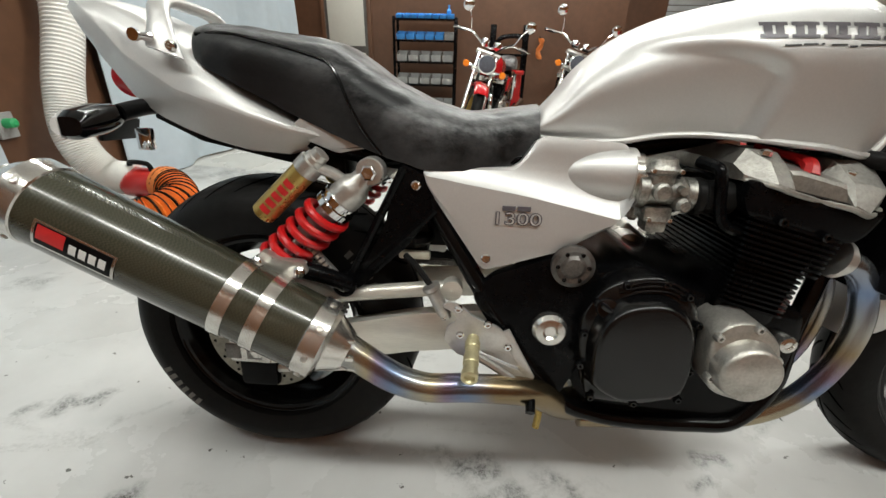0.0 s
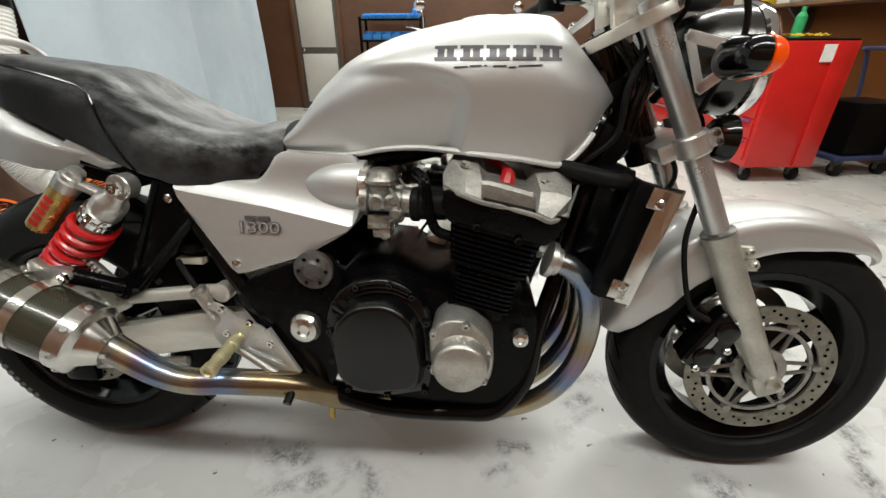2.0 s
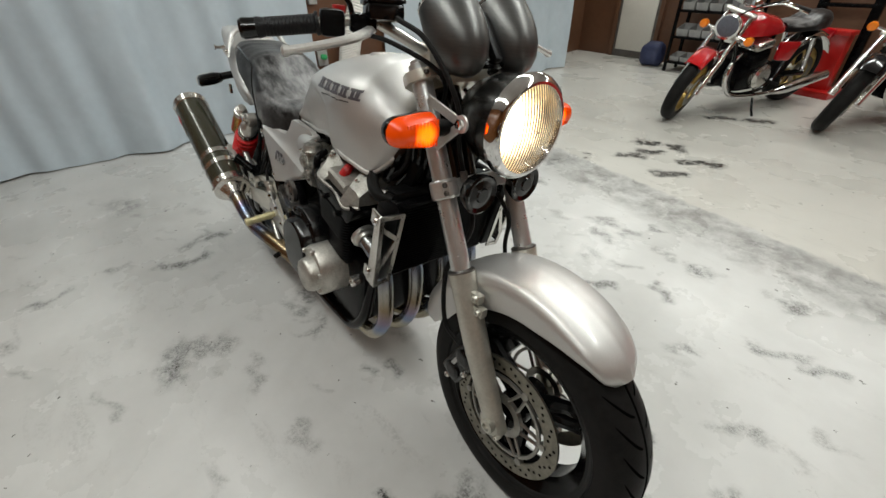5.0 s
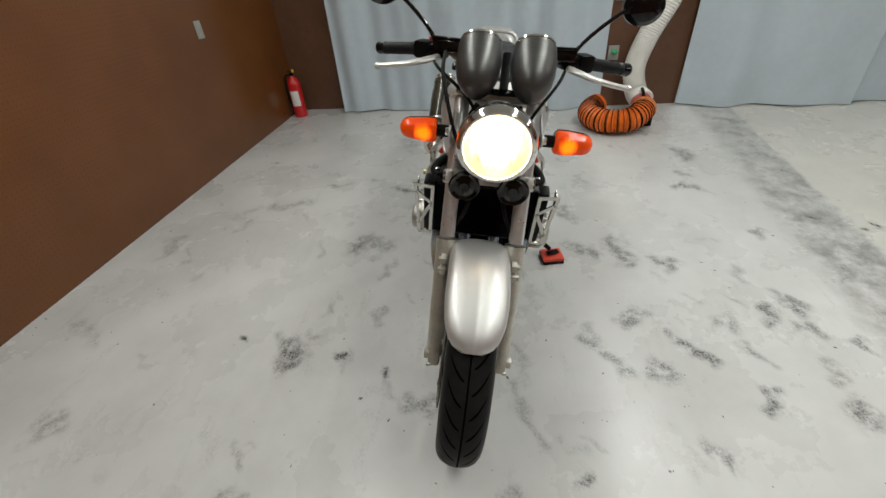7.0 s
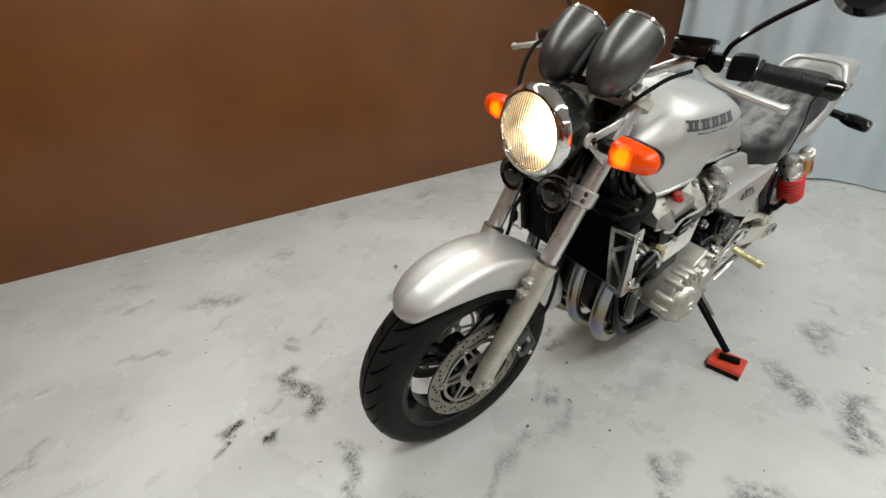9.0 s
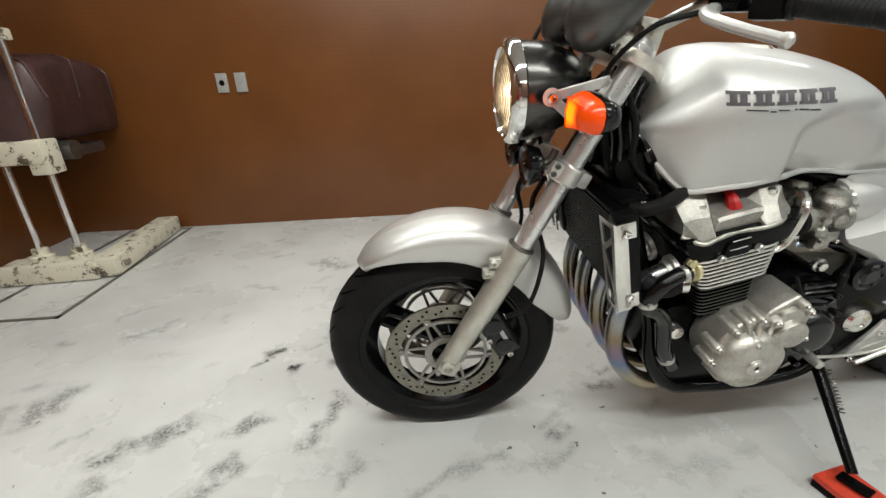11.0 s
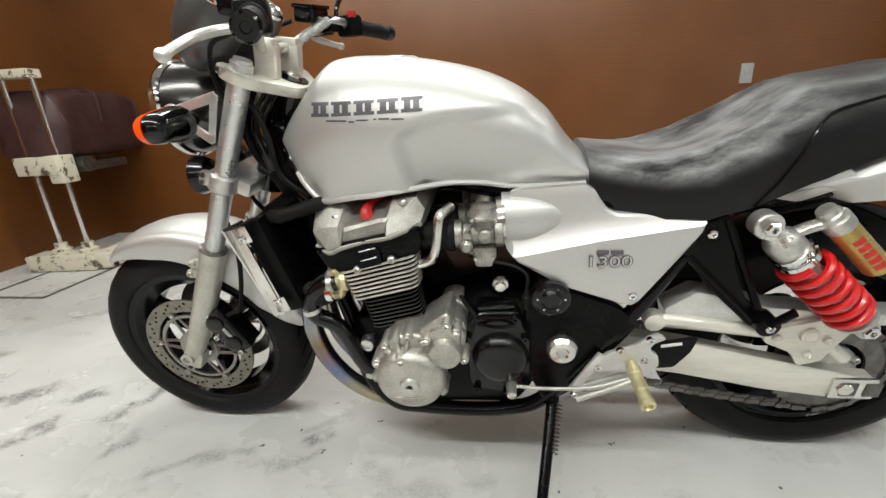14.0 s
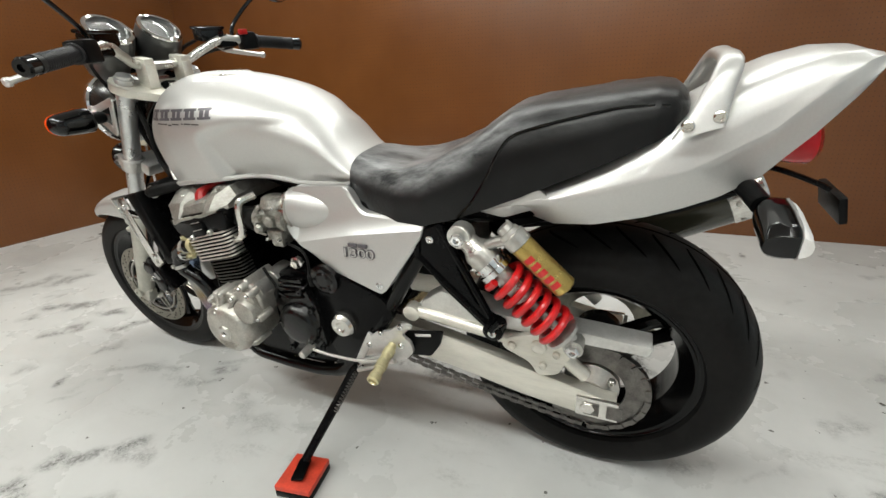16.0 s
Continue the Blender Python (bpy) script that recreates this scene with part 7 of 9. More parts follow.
prism(b, rounded([(0.122, 0.636), (0.292, 0.595), (0.312, 0.610), (0.332, 0.650), (0.118, 0.694), (0.110, 0.665)], 0.010), -0.200, 0.200, 0.008)
head = part("cylinder_head", b, black_satin, engine, "black cylinder head")
REAR_LOBE = (
    (0.00, ((0.110, 0.688), (0.110, 0.714), (0.124, 0.738), (0.172, 0.734), (0.192, 0.712), (0.194, 0.672))),
    (0.150, ((0.110, 0.688), (0.110, 0.712), (0.124, 0.737), (0.172, 0.733), (0.192, 0.712), (0.194, 0.672))),
    (0.178, ((0.113, 0.689), (0.114, 0.699), (0.150, 0.719), (0.179, 0.711), (0.188, 0.700), (0.190, 0.676))),
    (0.205, ((0.150, 0.684), (0.150, 0.687), (0.153, 0.690), (0.179, 0.681), (0.180, 0.679), (0.180, 0.675))))
FRONT_LOBE = (
    (0.00, ((0.262, 0.664), (0.258, 0.700), (0.272, 0.724), (0.312, 0.724), (0.338, 0.712), (0.334, 0.655))),
    (0.140, ((0.262, 0.664), (0.258, 0.700), (0.272, 0.723), (0.312, 0.723), (0.338, 0.711), (0.334, 0.655))),
    (0.182, ((0.270, 0.659), (0.272, 0.680), (0.281, 0.692), (0.308, 0.690), (0.333, 0.682), (0.328, 0.655))),
    (0.205, ((0.273, 0.655), (0.274, 0.658), (0.276, 0.661), (0.297, 0.651), (0.299, 0.648), (0.298, 0.645))))
MID_BODY = (
    (0.00, ((0.170, 0.668), (0.170, 0.722), (0.195, 0.722), (0.250, 0.709), (0.280, 0.705), (0.285, 0.650))),
    (0.120, ((0.170, 0.668), (0.170, 0.720), (0.195, 0.720), (0.250, 0.707), (0.280, 0.703), (0.285, 0.650))),
    (0.184, ((0.176, 0.672), (0.178, 0.708), (0.192, 0.708), (0.250, 0.694), (0.268, 0.689), (0.278, 0.652))),
    (0.190, ((0.178, 0.674), (0.180, 0.702), (0.192, 0.702), (0.250, 0.688), (0.266, 0.683), (0.276, 0.654))))
b = bm_new()
for s in (-1, 1):
    for lobe in (REAR_LOBE, FRONT_LOBE, MID_BODY):
        skin(b, [[Vector((x, s * y, z)) for x, z in outline] for y, outline in lobe])
    tube(b, [(0.118, s * 0.178, 0.690), (0.150, s * 0.203, 0.685), (0.180, s * 0.205, 0.675), (0.226, s * 0.196, 0.664), (0.272, s * 0.205, 0.655), (0.298, s * 0.205, 0.645), (0.330, s * 0.182, 0.652)], 0.0045, 8, 3)
bmesh.ops.recalc_face_normals(b, faces=b.faces)
part("head_cover", b, alloy_head, head, "bare cast alloy head cover", angle=20)
b = bm_new()
prism(b, rounded([(0.193, 0.620), (0.246, 0.607), (0.243, 0.645), (0.196, 0.657)], 0.008), 0.190, 0.206, 0.003)
part("plug_boss", b, black_satin, head)
for zz in (0.652, 0.632):
    b = bm_new()
    box(b, (0.220, 0.2065, zz), (0.036, 0.0024, 0.0020), 0.0008, LEAN, 1)
    part("boss_bar", b, alloy, head)
fasteners("cover_bolt", [(x, y, z) for x, z in ((0.150, 0.729), (0.288, 0.700)) for y in (-0.16, -0.055, 0.055, 0.16)], (0.2, 0, 1), alloy_polish, head, 0.009, 0.008, 6)
for s in (-1, 1):
    fasteners("head_bolt", [(x, s * 0.203, z) for x, z in ((0.175, 0.630), (0.247, 0.608))], (0, s, 0), alloy if s > 0 else black_paint, head, 0.008, 0.008)
    b = bm_new()
    tube(b, [(0.222, s * 0.165, 0.698), (0.225, s * 0.155, 0.715), (0.215, s * 0.125, 0.725), (0.18, s * 0.08, 0.735)], 0.0085, 8, 5, radii=[0.015, 0.012, 0.007, 0.006])
    part("spark_lead", b, red_plastic, head, "red plug lead")
    b = bm_new()
    tube(b, [(0.060, s * 0.140, 0.712), (0.078, s * 0.170, 0.705), (0.083, s * 0.178, 0.685), (0.090, s * 0.178, 0.642), (0.102, s * 0.178, 0.615), (0.13, s * 0.178, 0.603)], 0.0098, 10, 6)
    part("water_pipe", b, black_satin if s < 0 else alloy_polish, engine, "coolant pipe")
# right covers
def moulded(bm, rings, n=56):
    """A moulded cover: outlines in x and z at several depths y, joined point by point round their middle."""
    out = []
    for poly, y in rings:
        p = rounded(poly, 0.02, 5)
        cx, cz = sum(q[0] for q in poly) / len(poly), sum(q[1] for q in poly) / len(poly)
        ring_ = []
        for k in range(n):
            a = 2 * math.pi * k / n
            dx, dz = math.cos(a), math.sin(a)
            best = 0.0
            for (x0, z0), (x1, z1) in zip(p, p[1:] + p[:1]):
                ex, ez = x1 - x0, z1 - z0
                det = dx * -ez + dz * ex
                if abs(det) > 1e-12:
                    t = ((x0 - cx) * -ez + (z0 - cz) * ex) / det
                    u = (dx * (z0 - cz) - dz * (x0 - cx)) / det
                    if t > best and -1e-6 <= u <= 1 + 1e-6:
                        best = t
            ring_.append(Vector((cx + dx * best, y, cz + dz * best)))
        out.append(ring_)
    return skin(bm, out)


def scaled(poly, k):
    cx, cz = sum(q[0] for q in poly) / len(poly), sum(q[1] for q in poly) / len(poly)
    return [(cx + (x - cx) * k, cz + (z - cz) * k) for x, z in poly]


rim_line = [(-0.110, 0.383), (-0.110, 0.446), (-0.084, 0.495), (-0.045, 0.518), (0.015, 0.526), (0.062, 0.504), (0.088, 0.459), (0.098, 0.37), (0.093, 0.284), (0.012, 0.262), (-0.081, 0.269)]
face_line = [(-0.090, 0.403), (-0.080, 0.448), (-0.043, 0.481), (0.016, 0.489), (0.055, 0.465), (0.074, 0.424), (0.078, 0.362), (0.070, 0.308), (-0.032, 0.290), (-0.084, 0.320)]
b = bm_new()
moulded(b, [(rim_line, -0.155), (rim_line, -0.201), (scaled(rim_line, 0.97), -0.205), (scaled(face_line, 1.10), -0.207), (scaled(face_line, 1.04), -0.222), (face_line, -0.234), (scaled(face_line, 0.95), -0.240), (scaled(face_line, 0.90), -0.2405), (scaled(face_line, 0.2), -0.2410)])
clutch = part("clutch_cover", b, black_cover, engine, "satin black clutch cover", angle=50)
for k in range(3):
    b = bm_new()
    z = 0.497 + 0.0085 * k
    tube(b, [(-0.050 - 0.004 * k, -0.206, z - 0.012), (-0.018, -0.209, z + 0.002), (0.022, -0.209, z + 0.003), (0.056, -0.206, z - 0.012)], 0.0032, 6, 5)
    part("cover_rib", b, black_cover, clutch)
fasteners("cover_bolt", [(x, -0.203, z) for x, z in ((-0.103, 0.345), (-0.104, 0.41), (-0.089, 0.472), (-0.045, 0.507), (0.018, 0.514), (0.060, 0.493), (0.087, 0.440), (0.091, 0.345), (0.083, 0.285), (0.005, 0.270), (-0.075, 0.277))], (0, -1, 0), black_paint, clutch, 0.0075, 0.011)
b = bm_new()
lathe(b, (-0.074, -0.200, 0.462), (0, -1, 0.25), [(0, 0.019), (0.018, 0.017), (0.020, 0.008)], 14)
box(b, (-0.074, -0.221, 0.467), (0.030, 0.012, 0.007), 0.002, pose(0, 0, 0, 14, 35, 0))
part("oil_filler", b, black_paint, clutch, "black oil filler cap")
b = bm_new()
pulse_line = [(0.096, 0.388), (0.096, 0.440), (0.122, 0.466), (0.165, 0.469), (0.206, 0.432), (0.216, 0.394), (0.210, 0.338), (0.170, 0.312), (0.112, 0.330)]
disc = [(0.154 + 0.050 * math.cos(2 * math.pi * q / 18), 0.385 + 0.050 * math.sin(2 * math.pi * q / 18)) for q in range(18)]
moulded(b, [(pulse_line, -0.155), (pulse_line, -0.236), (scaled(pulse_line, 0.95), -0.241), (scaled(disc, 1.10), -0.243), (scaled(disc, 1.02), -0.264), (scaled(disc, 0.96), -0.271), (scaled(disc, 0.86), -0.274), (scaled(disc, 0.2), -0.2745)])
pulser = part("pulser_cover", b, alloy_cast, engine, "bare cast alloy pulser cover", angle=45)
fasteners("cover_bolt", [(0.104, -0.238, 0.438), (0.162, -0.238, 0.458), (0.205, -0.238, 0.402), (0.105, -0.238, 0.362), (0.198, -0.238, 0.345)], (0, -1, 0), alloy, pulser, 0.008, 0.012)
# left covers
b = bm_new()
prism(b, rounded([(0.082, 0.350), (0.080, 0.415), (0.100, 0.455), (0.104, 0.476), (0.150, 0.486), (0.192, 0.470), (0.222, 0.428), (0.228, 0.385), (0.215, 0.345), (0.185, 0.318), (0.110, 0.318)], 0.014), 0.158, 0.250, 0.010, 3)
lathe(b, (0.152, 0.240, 0.381), (0, 1, 0), [(0, 0.074), (0.020, 0.073), (0.034, 0.067), (0.040, 0.058), (0.041, 0.030), (0.041, 0.002)], 48)
lathe(b, (0.164, 0.230, 0.436), (0, 1, 0), [(0, 0.017), (0.040, 0.015), (0.046, 0.012), (0.047, 0.008)], 20)
bosses = []
for x, z, r in ((0.200, 0.455, 0.011), (0.176, 0.474, 0.010), (0.150, 0.480, 0.011), (0.118, 0.470, 0.012), (0.224, 0.410, 0.011), (0.228, 0.372, 0.011), (0.196, 0.326, 0.010), (0.088, 0.340, 0.010)):
    bosses.append((x, z, r))
for x0, z0, x1, z1 in ((0.176, 0.470, 0.168, 0.442), (0.150, 0.478, 0.158, 0.446), (0.118, 0.468, 0.132, 0.440), (0.200, 0.452, 0.184, 0.430)):
    tube(b, [(x0, 0.250, z0), ((x0 + x1) / 2, 0.254, (z0 + z1) / 2), (x1, 0.264, z1)], 0.006, 8, 3)
for k in range(4):
    box(b, (0.152, 0.281, 0.347 - 0.006 * k), (0.066 - 0.012 * k, 0.004, 0.0022), 0.001)
gen = part("generator_cover", b, alloy_cast, engine, "bare cast alloy generator cover", angle=38)
for x, z, r in bosses:
    b = bm_new()
    lathe(b, (x, 0.205, z), (0, 1, 0), [(0, r), (0.046, r), (0.050, r * 0.8)], 12)
    part("cover_boss", b, alloy_cast, gen)
b = bm_new()
lathe(b, (0.151, 0.279, 0.378), (0, 1, 0), [(0, 0.022), (0.005, 0.021), (0.008, 0.018), (0.008, 0.008), (0.003, 0.006)], 24)
plug = part("inspection_plug", b, alloy, gen, "dull alloy screw plug")
b = bm_new()
lathe(b, (0.151, 0.2825, 0.378), (0, 1, 0), [(0, 0.0060), (0.001, 0.0058)], 6)
part("plug_socket", b, black_paint, plug)
fasteners("cover_bolt", [(0.164, 0.276, 0.436), (0.200, 0.254, 0.455), (0.150, 0.254, 0.480), (0.118, 0.254, 0.470), (0.224, 0.254, 0.410), (0.228, 0.254, 0.372), (0.196, 0.254, 0.326), (0.088, 0.254, 0.340)], (0, 1, 0), alloy, gen, 0.0065, 0.007)
b = bm_new()
prism(b, rounded([(0.150, 0.445), (0.10, 0.425), (0.044, 0.420), (0.034, 0.475), (0.070, 0.530), (0.122, 0.492)], 0.010), 0.150, 0.240, 0.008, 3)
prism(b, rounded([(0.112, 0.470), (0.044, 0.462), (0.046, 0.486), (0.070, 0.508), (0.106, 0.492)], 0.008), 0.230, 0.252, 0.006, 2)
lathe(b, (0.077, 0.225, 0.443), (0, 1, 0), [(0, 0.036), (0.030, 0.035), (0.040, 0.031), (0.043, 0.024), (0.044, 0.004)], 30)
for x, z in ((0.113, 0.474), (0.040, 0.428), (0.070, 0.512), (0.052, 0.494)):
    lathe(b, (x, 0.215, z), (0, 1, 0), [(0, 0.011), (0.040, 0.010), (0.043, 0.008)], 12)
gear = part("gear_cover", b, alloy_cast, engine, "bare cast alloy gear cover", angle=38)
fasteners("cover_bolt", [(0.113, 0.256, 0.474), (0.040, 0.256, 0.428), (0.070, 0.256, 0.512), (0.052, 0.256, 0.494)], (0, 1, 0), alloy_polish, gear, 0.006, 0.007)
b = bm_new()
lathe(b, (0.066, 0.100, 0.482), (0, 1, 0), [(0, 0.024), (0.003, 0.030), (0.058, 0.030), (0.060, 0.032), (0.066, 0.032), (0.068, 0.029), (0.125, 0.029)], 30)
part("starter_motor", b, alloy, engine, "bare alloy starter motor")
b = bm_new()
chain_line = [(0.040, 0.470), (0.012, 0.499), (-0.071, 0.503), (-0.078, 0.466), (-0.094, 0.443), (-0.096, 0.316), (-0.049, 0.282), (0.036, 0.294)]
dome = [(-0.032 + 0.058 * math.cos(2 * math.pi * q / 20), 0.388 + 0.060 * math.sin(2 * math.pi * q / 20)) for q in range(20)]
moulded(b, [(chain_line, 0.150), (chain_line, 0.190), (scaled(chain_line, 0.97), 0.194), (scaled(dome, 1.06), 0.196), (dome, 0.203), (scaled(dome, 0.94), 0.213), (scaled(dome, 0.82), 0.219), (scaled(dome, 0.6), 0.222), (scaled(dome, 0.1), 0.223)])
sprocket_cover = part("sprocket_cover", b, black_cover, engine, "satin black sprocket cover", angle=35)
fasteners("cover_bolt", [(x, 0.193, z) for x, z in ((-0.063, 0.490), (-0.083, 0.440), (-0.086, 0.380), (-0.086, 0.322), (-0.046, 0.292), (0.020, 0.300))], (0, 1, 0), black_paint, sprocket_cover, 0.0085, 0.014)
for k in range(2):
    b = bm_new()
    tube(b, [(0.014, 0.196, 0.488 - 0.016 * k), (-0.030, 0.199 + 0.010 * k, 0.491 - 0.016 * k), (-0.064, 0.196, 0.490 - 0.018 * k)], 0.0035, 6, 4)
    part("cover_rib", b, black_paint, sprocket_cover)
b = bm_new()
lathe(b, (-0.034, 0.150, 0.545), (0, 1, 0), [(0, 0.016), (0.010, 0.016), (0.012, 0.011), (0.020, 0.010), (0.021, 0.004)], 18)
part("engine_mount_bolt", b, alloy_polish, engine)
b = bm_new()
lathe(b, (-0.086, 0.176, 0.500), (0, 0, 1), [(0, 0.009), (0.028, 0.009), (0.031, 0.006), (0.040, 0.005)], 12)
tube(b, [(-0.086, 0.176, 0.540), (-0.086, 0.174, 0.575), (-0.060, 0.165, 0.592), (-0.010, 0.158, 0.600), (0.030, 0.150, 0.606)], 0.0035, 6, 6)
part("clutch_cable", b, rubber, engine, "black clutch cable and sleeve")
b = bm_new()
tube(b, [(0.046, 0.192, 0.540), (0.036, 0.194, 0.520), (0.018, 0.196, 0.490), (0.024, 0.200, 0.455)], 0.004, 6, 6)
part("starter_cable", b, rubber, engine, "black starter cable")
b = bm_new()
box(b, (-0.024, 0.180, 0.508), (0.076, 0.02, 0.010), 0.003, pose(0, 0, 0, 0, 4, 0))
part("cover_plate", b, black_paint, engine)
for s in (-1, 1):
    b = bm_new()
    lathe(b, (0.268, s * 0.150, 0.396), (0, s, 0), [(0, 0.016), (0.024, 0.017), (0.030, 0.015), (0.032, 0.008), (0.029, 0.007)], 16)
    part("engine_mount_bolt", b, alloy_polish, engine)
b = bm_new()
tube(b, [(0.300, 0.192, 0.572), (0.322, 0.196, 0.568), (0.348, 0.196, 0.550), (0.366, 0.193, 0.522), (0.370, 0.190, 0.498)], 0.0175, 16, 6)
part("coolant_hose", b, black_cover, engine, "black rubber coolant hose")
b = bm_new()
tube(b, [(0.370, 0.190, 0.500), (0.360, 0.188, 0.482), (0.338, 0.185, 0.468), (0.318, 0.182, 0.445), (0.304, 0.178, 0.405), (0.284, 0.172, 0.340), (0.245, 0.162, 0.280)], 0.0185, 16, 6)
part("coolant_pipe", b, black_paint, engine, "glossy black lower coolant pipe")
b = bm_new()
lathe(b, (0.280, 0.186, 0.574), (1, 0.15, -0.10), [(0, 0.022), (0.010, 0.023), (0.014, 0.016), (0.030, 0.016)], 18)
for dz in (-0.028, 0.026):
    lathe(b, (0.296, 0.188, 0.572 + dz), (0.5, 1, 0), [(0, 0.010), (0.010, 0.010), (0.012, 0.006), (0.018, 0.006)], 10)
box(b, (0.294, 0.188, 0.572), (0.010, 0.022, 0.056), 0.004)
part("hose_flange", b, gold_peg, engine, "straw-coloured hose flange")
for p, d, r in (((0.308, 0.194, 0.571), (1, 0.15, -0.15), 0.0190), ((0.371, 0.1905, 0.506), (-0.2, 0, -1), 0.0200), ((0.270, 0.168, 0.315), (-0.5, 0, -0.8), 0.0195)):
    b = bm_new()
    lathe(b, p, d, [(0, r), (0.010, r)], 18)
    box(b, (p[0] + 0.004, p[1] + r, p[2]), (0.010, 0.008, 0.010), 0.002)
    part("hose_clamp", b, alloy, engine, "bright hose clamp")
b = bm_new()
box(b, (0.05, 0, 0.20), (0.24, 0.22, 0.07), 0.02)
part("oil_pan", b, black_satin, engine)
# carburettors
for k, y in enumerate((-0.150, -0.055, 0.055, 0.150)):
    b = bm_new()
    lathe(b, (-0.040, y, 0.662), (1, 0, -0.05), [(0, 0.030), (0.014, 0.030), (0.018, 0.024), (0.075, 0.024), (0.078, 0.028), (0.10, 0.028)], 18)
    lathe(b, (-0.004, y, 0.672), (0, 0, 1), [(0, 0.025), (0.018, 0.026), (0.022, 0.031), (0.028, 0.031), (0.034, 0.027), (0.044, 0.024), (0.048, 0.014)], 20)
    box(b, (-0.004, y, 0.625), (0.046, 0.050, 0.026), 0.006)
    box(b, (-0.002, y, 0.606), (0.036, 0.042, 0.028), 0.008)
    s = 1 if y > 0 else -1
    lathe(b, (0.000, y, 0.586), (0, 0, 1), [(0, 0.007), (0.008, 0.009), (0.012, 0.009)], 10)
    lathe(b, (-0.006, y, 0.664), (0, s, 0), [(0, 0.016), (0.033, 0.015), (0.036, 0.011)], 16)
    lathe(b, (0.030, y, 0.644), (0, s, 0), [(0, 0.013), (0.034, 0.013), (0.040, 0.008)], 14)
    lathe(b, (0.026, y, 0.668), (0, s, 0), [(0, 0.007), (0.036, 0.007)], 10)
    tube(b, [(0.015, y + s * 0.030, 0.628), (0.030, y + s * 0.036, 0.640), (0.034, y + s * 0.034, 0.664), (0.018, y + s * 0.030, 0.690)], 0.003, 6, 4)
    carb = part("carburettor", b, carb_metal, engine, "bare cast alloy carburettor")
    fasteners("carb_screw", [(dx, y + s * 0.027, dz - 0.005) for dx, dz in ((-0.026, 0.703), (0.018, 0.703), (-0.020, 0.622), (0.014, 0.622))], (0, s, 0), alloy_polish, carb, 0.0045, 0.006)
    b = bm_new()
    lathe(b, (0.052, y, 0.655), (1, 0, 0.0), [(0, 0.029), (0.004, 0.032), (0.014, 0.032), (0.018, 0.028), (0.065, 0.028)], 18)
    part("intake_rubber", b, rubber, carb)

# ---- exhaust ----
for k, y in enumerate((-0.160, -0.055, 0.055, 0.160)):
    b = bm_new()
    s = 1 if y > 0 else -1
    y2 = y * 0.92
    tube(b, [(0.312, y, 0.560), (0.350, y, 0.545), (0.388, y2, 0.500), (0.402, y2, 0.420), (0.385, y2 * 0.95, 0.320), (0.330, y2 * 0.9, 0.235), (0.24, y2 * 0.8, 0.180), (0.08, y2 * 0.55 - 0.02, 0.150), (-0.06, y2 * 0.35 - 0.06, 0.150)], 0.0215, 16, 6)
    hp = part("header_pipe", b, blued, bike, "heat-blued titanium header pipe")
    b = bm_new()
    lathe(b, (0.306, y, 0.562), (1, 0, -0.35), [(0, 0.034), (0.010, 0.034), (0.014, 0.027), (0.022, 0.026)], 18)
    part("header_flange", b, alloy, hp)
b = bm_new()
tube(b, [(-0.04, -0.08, 0.165), (-0.11, -0.14, 0.205), (-0.19, -0.205, 0.275), (-0.30, -0.240, 0.302), (-0.38, -0.250, 0.304), (-0.44, -0.256, 0.325), (-0.50, -0.263, 0.368), (-0.53, -0.266, 0.388)], 0.030, 18, 6, radii=[0.040, 0.032, 0.027, 0.026, 0.026, 0.027, 0.028, 0.031])
part("link_pipe", b, blued_link, bike, "heat-blued titanium link pipe")
S0, S1 = Vector((-0.548, -0.268, 0.396)), Vector((-1.020, -0.279, 0.634))
SD = (S1 - S0).normalized()
SL = (S1 - S0).length
b = bm_new()
lathe(b, S0, SD, [(0.035, 0.066), (SL - 0.035, 0.066)], 40)
silencer = part("silencer", b, carbon, bike, "olive-black carbon fibre silencer with alloy bands")
b = bm_new()
lathe(b, S0, SD, [(-0.035, 0.033), (-0.03, 0.036), (0.0, 0.052), (0.006, 0.066), (0.008, 0.0685), (0.038, 0.0685), (0.040, 0.066)], 40)
part("front_cap", b, alloy_polish, silencer, "bare alloy front cap")
b = bm_new()
lathe(b, S0, SD, [(SL - 0.040, 0.066), (SL - 0.038, 0.0685), (SL - 0.006, 0.0685), (SL, 0.062), (SL + 0.02, 0.048), (SL + 0.022, 0.036), (SL + 0.035, 0.036), (SL + 0.040, 0.032), (SL + 0.01, 0.030)], 40)
part("rear_cap", b, alloy_polish, silencer, "bare alloy rear cap with outlet")
for d in (0.115, 0.170):
    b = bm_new()
    lathe(b, S0, SD, [(d - 0.011, 0.066), (d - 0.011, 0.0685), (d + 0.011, 0.0685), (d + 0.011, 0.066)], 40)
    part("band", b, alloy_polish, silencer, "bare alloy band")
a, u, w2 = frame_of(SD)
for k in range(8):
    dr = u * math.cos(2 * math.pi * k / 8) + w2 * math.sin(2 * math.pi * k / 8)
    fasteners("rivet", [S0 + SD * d + dr * 0.0685 for d in (0.022, SL - 0.022)], dr, alloy, silencer, 0.006, 0.003)


def on_silencer(d, ang, lift):
    """A point on the silencer: along it, round it from its outer side."""
    out = Vector((0, -1, 0))
    out = (out - SD * out.dot(SD)).normalized()
    upv = SD.cross(out)
    if upv.z < 0:
        upv = -upv
    return S0 + SD * d + (out * math.cos(ang) + upv * math.sin(ang)) * (0.066 + lift)


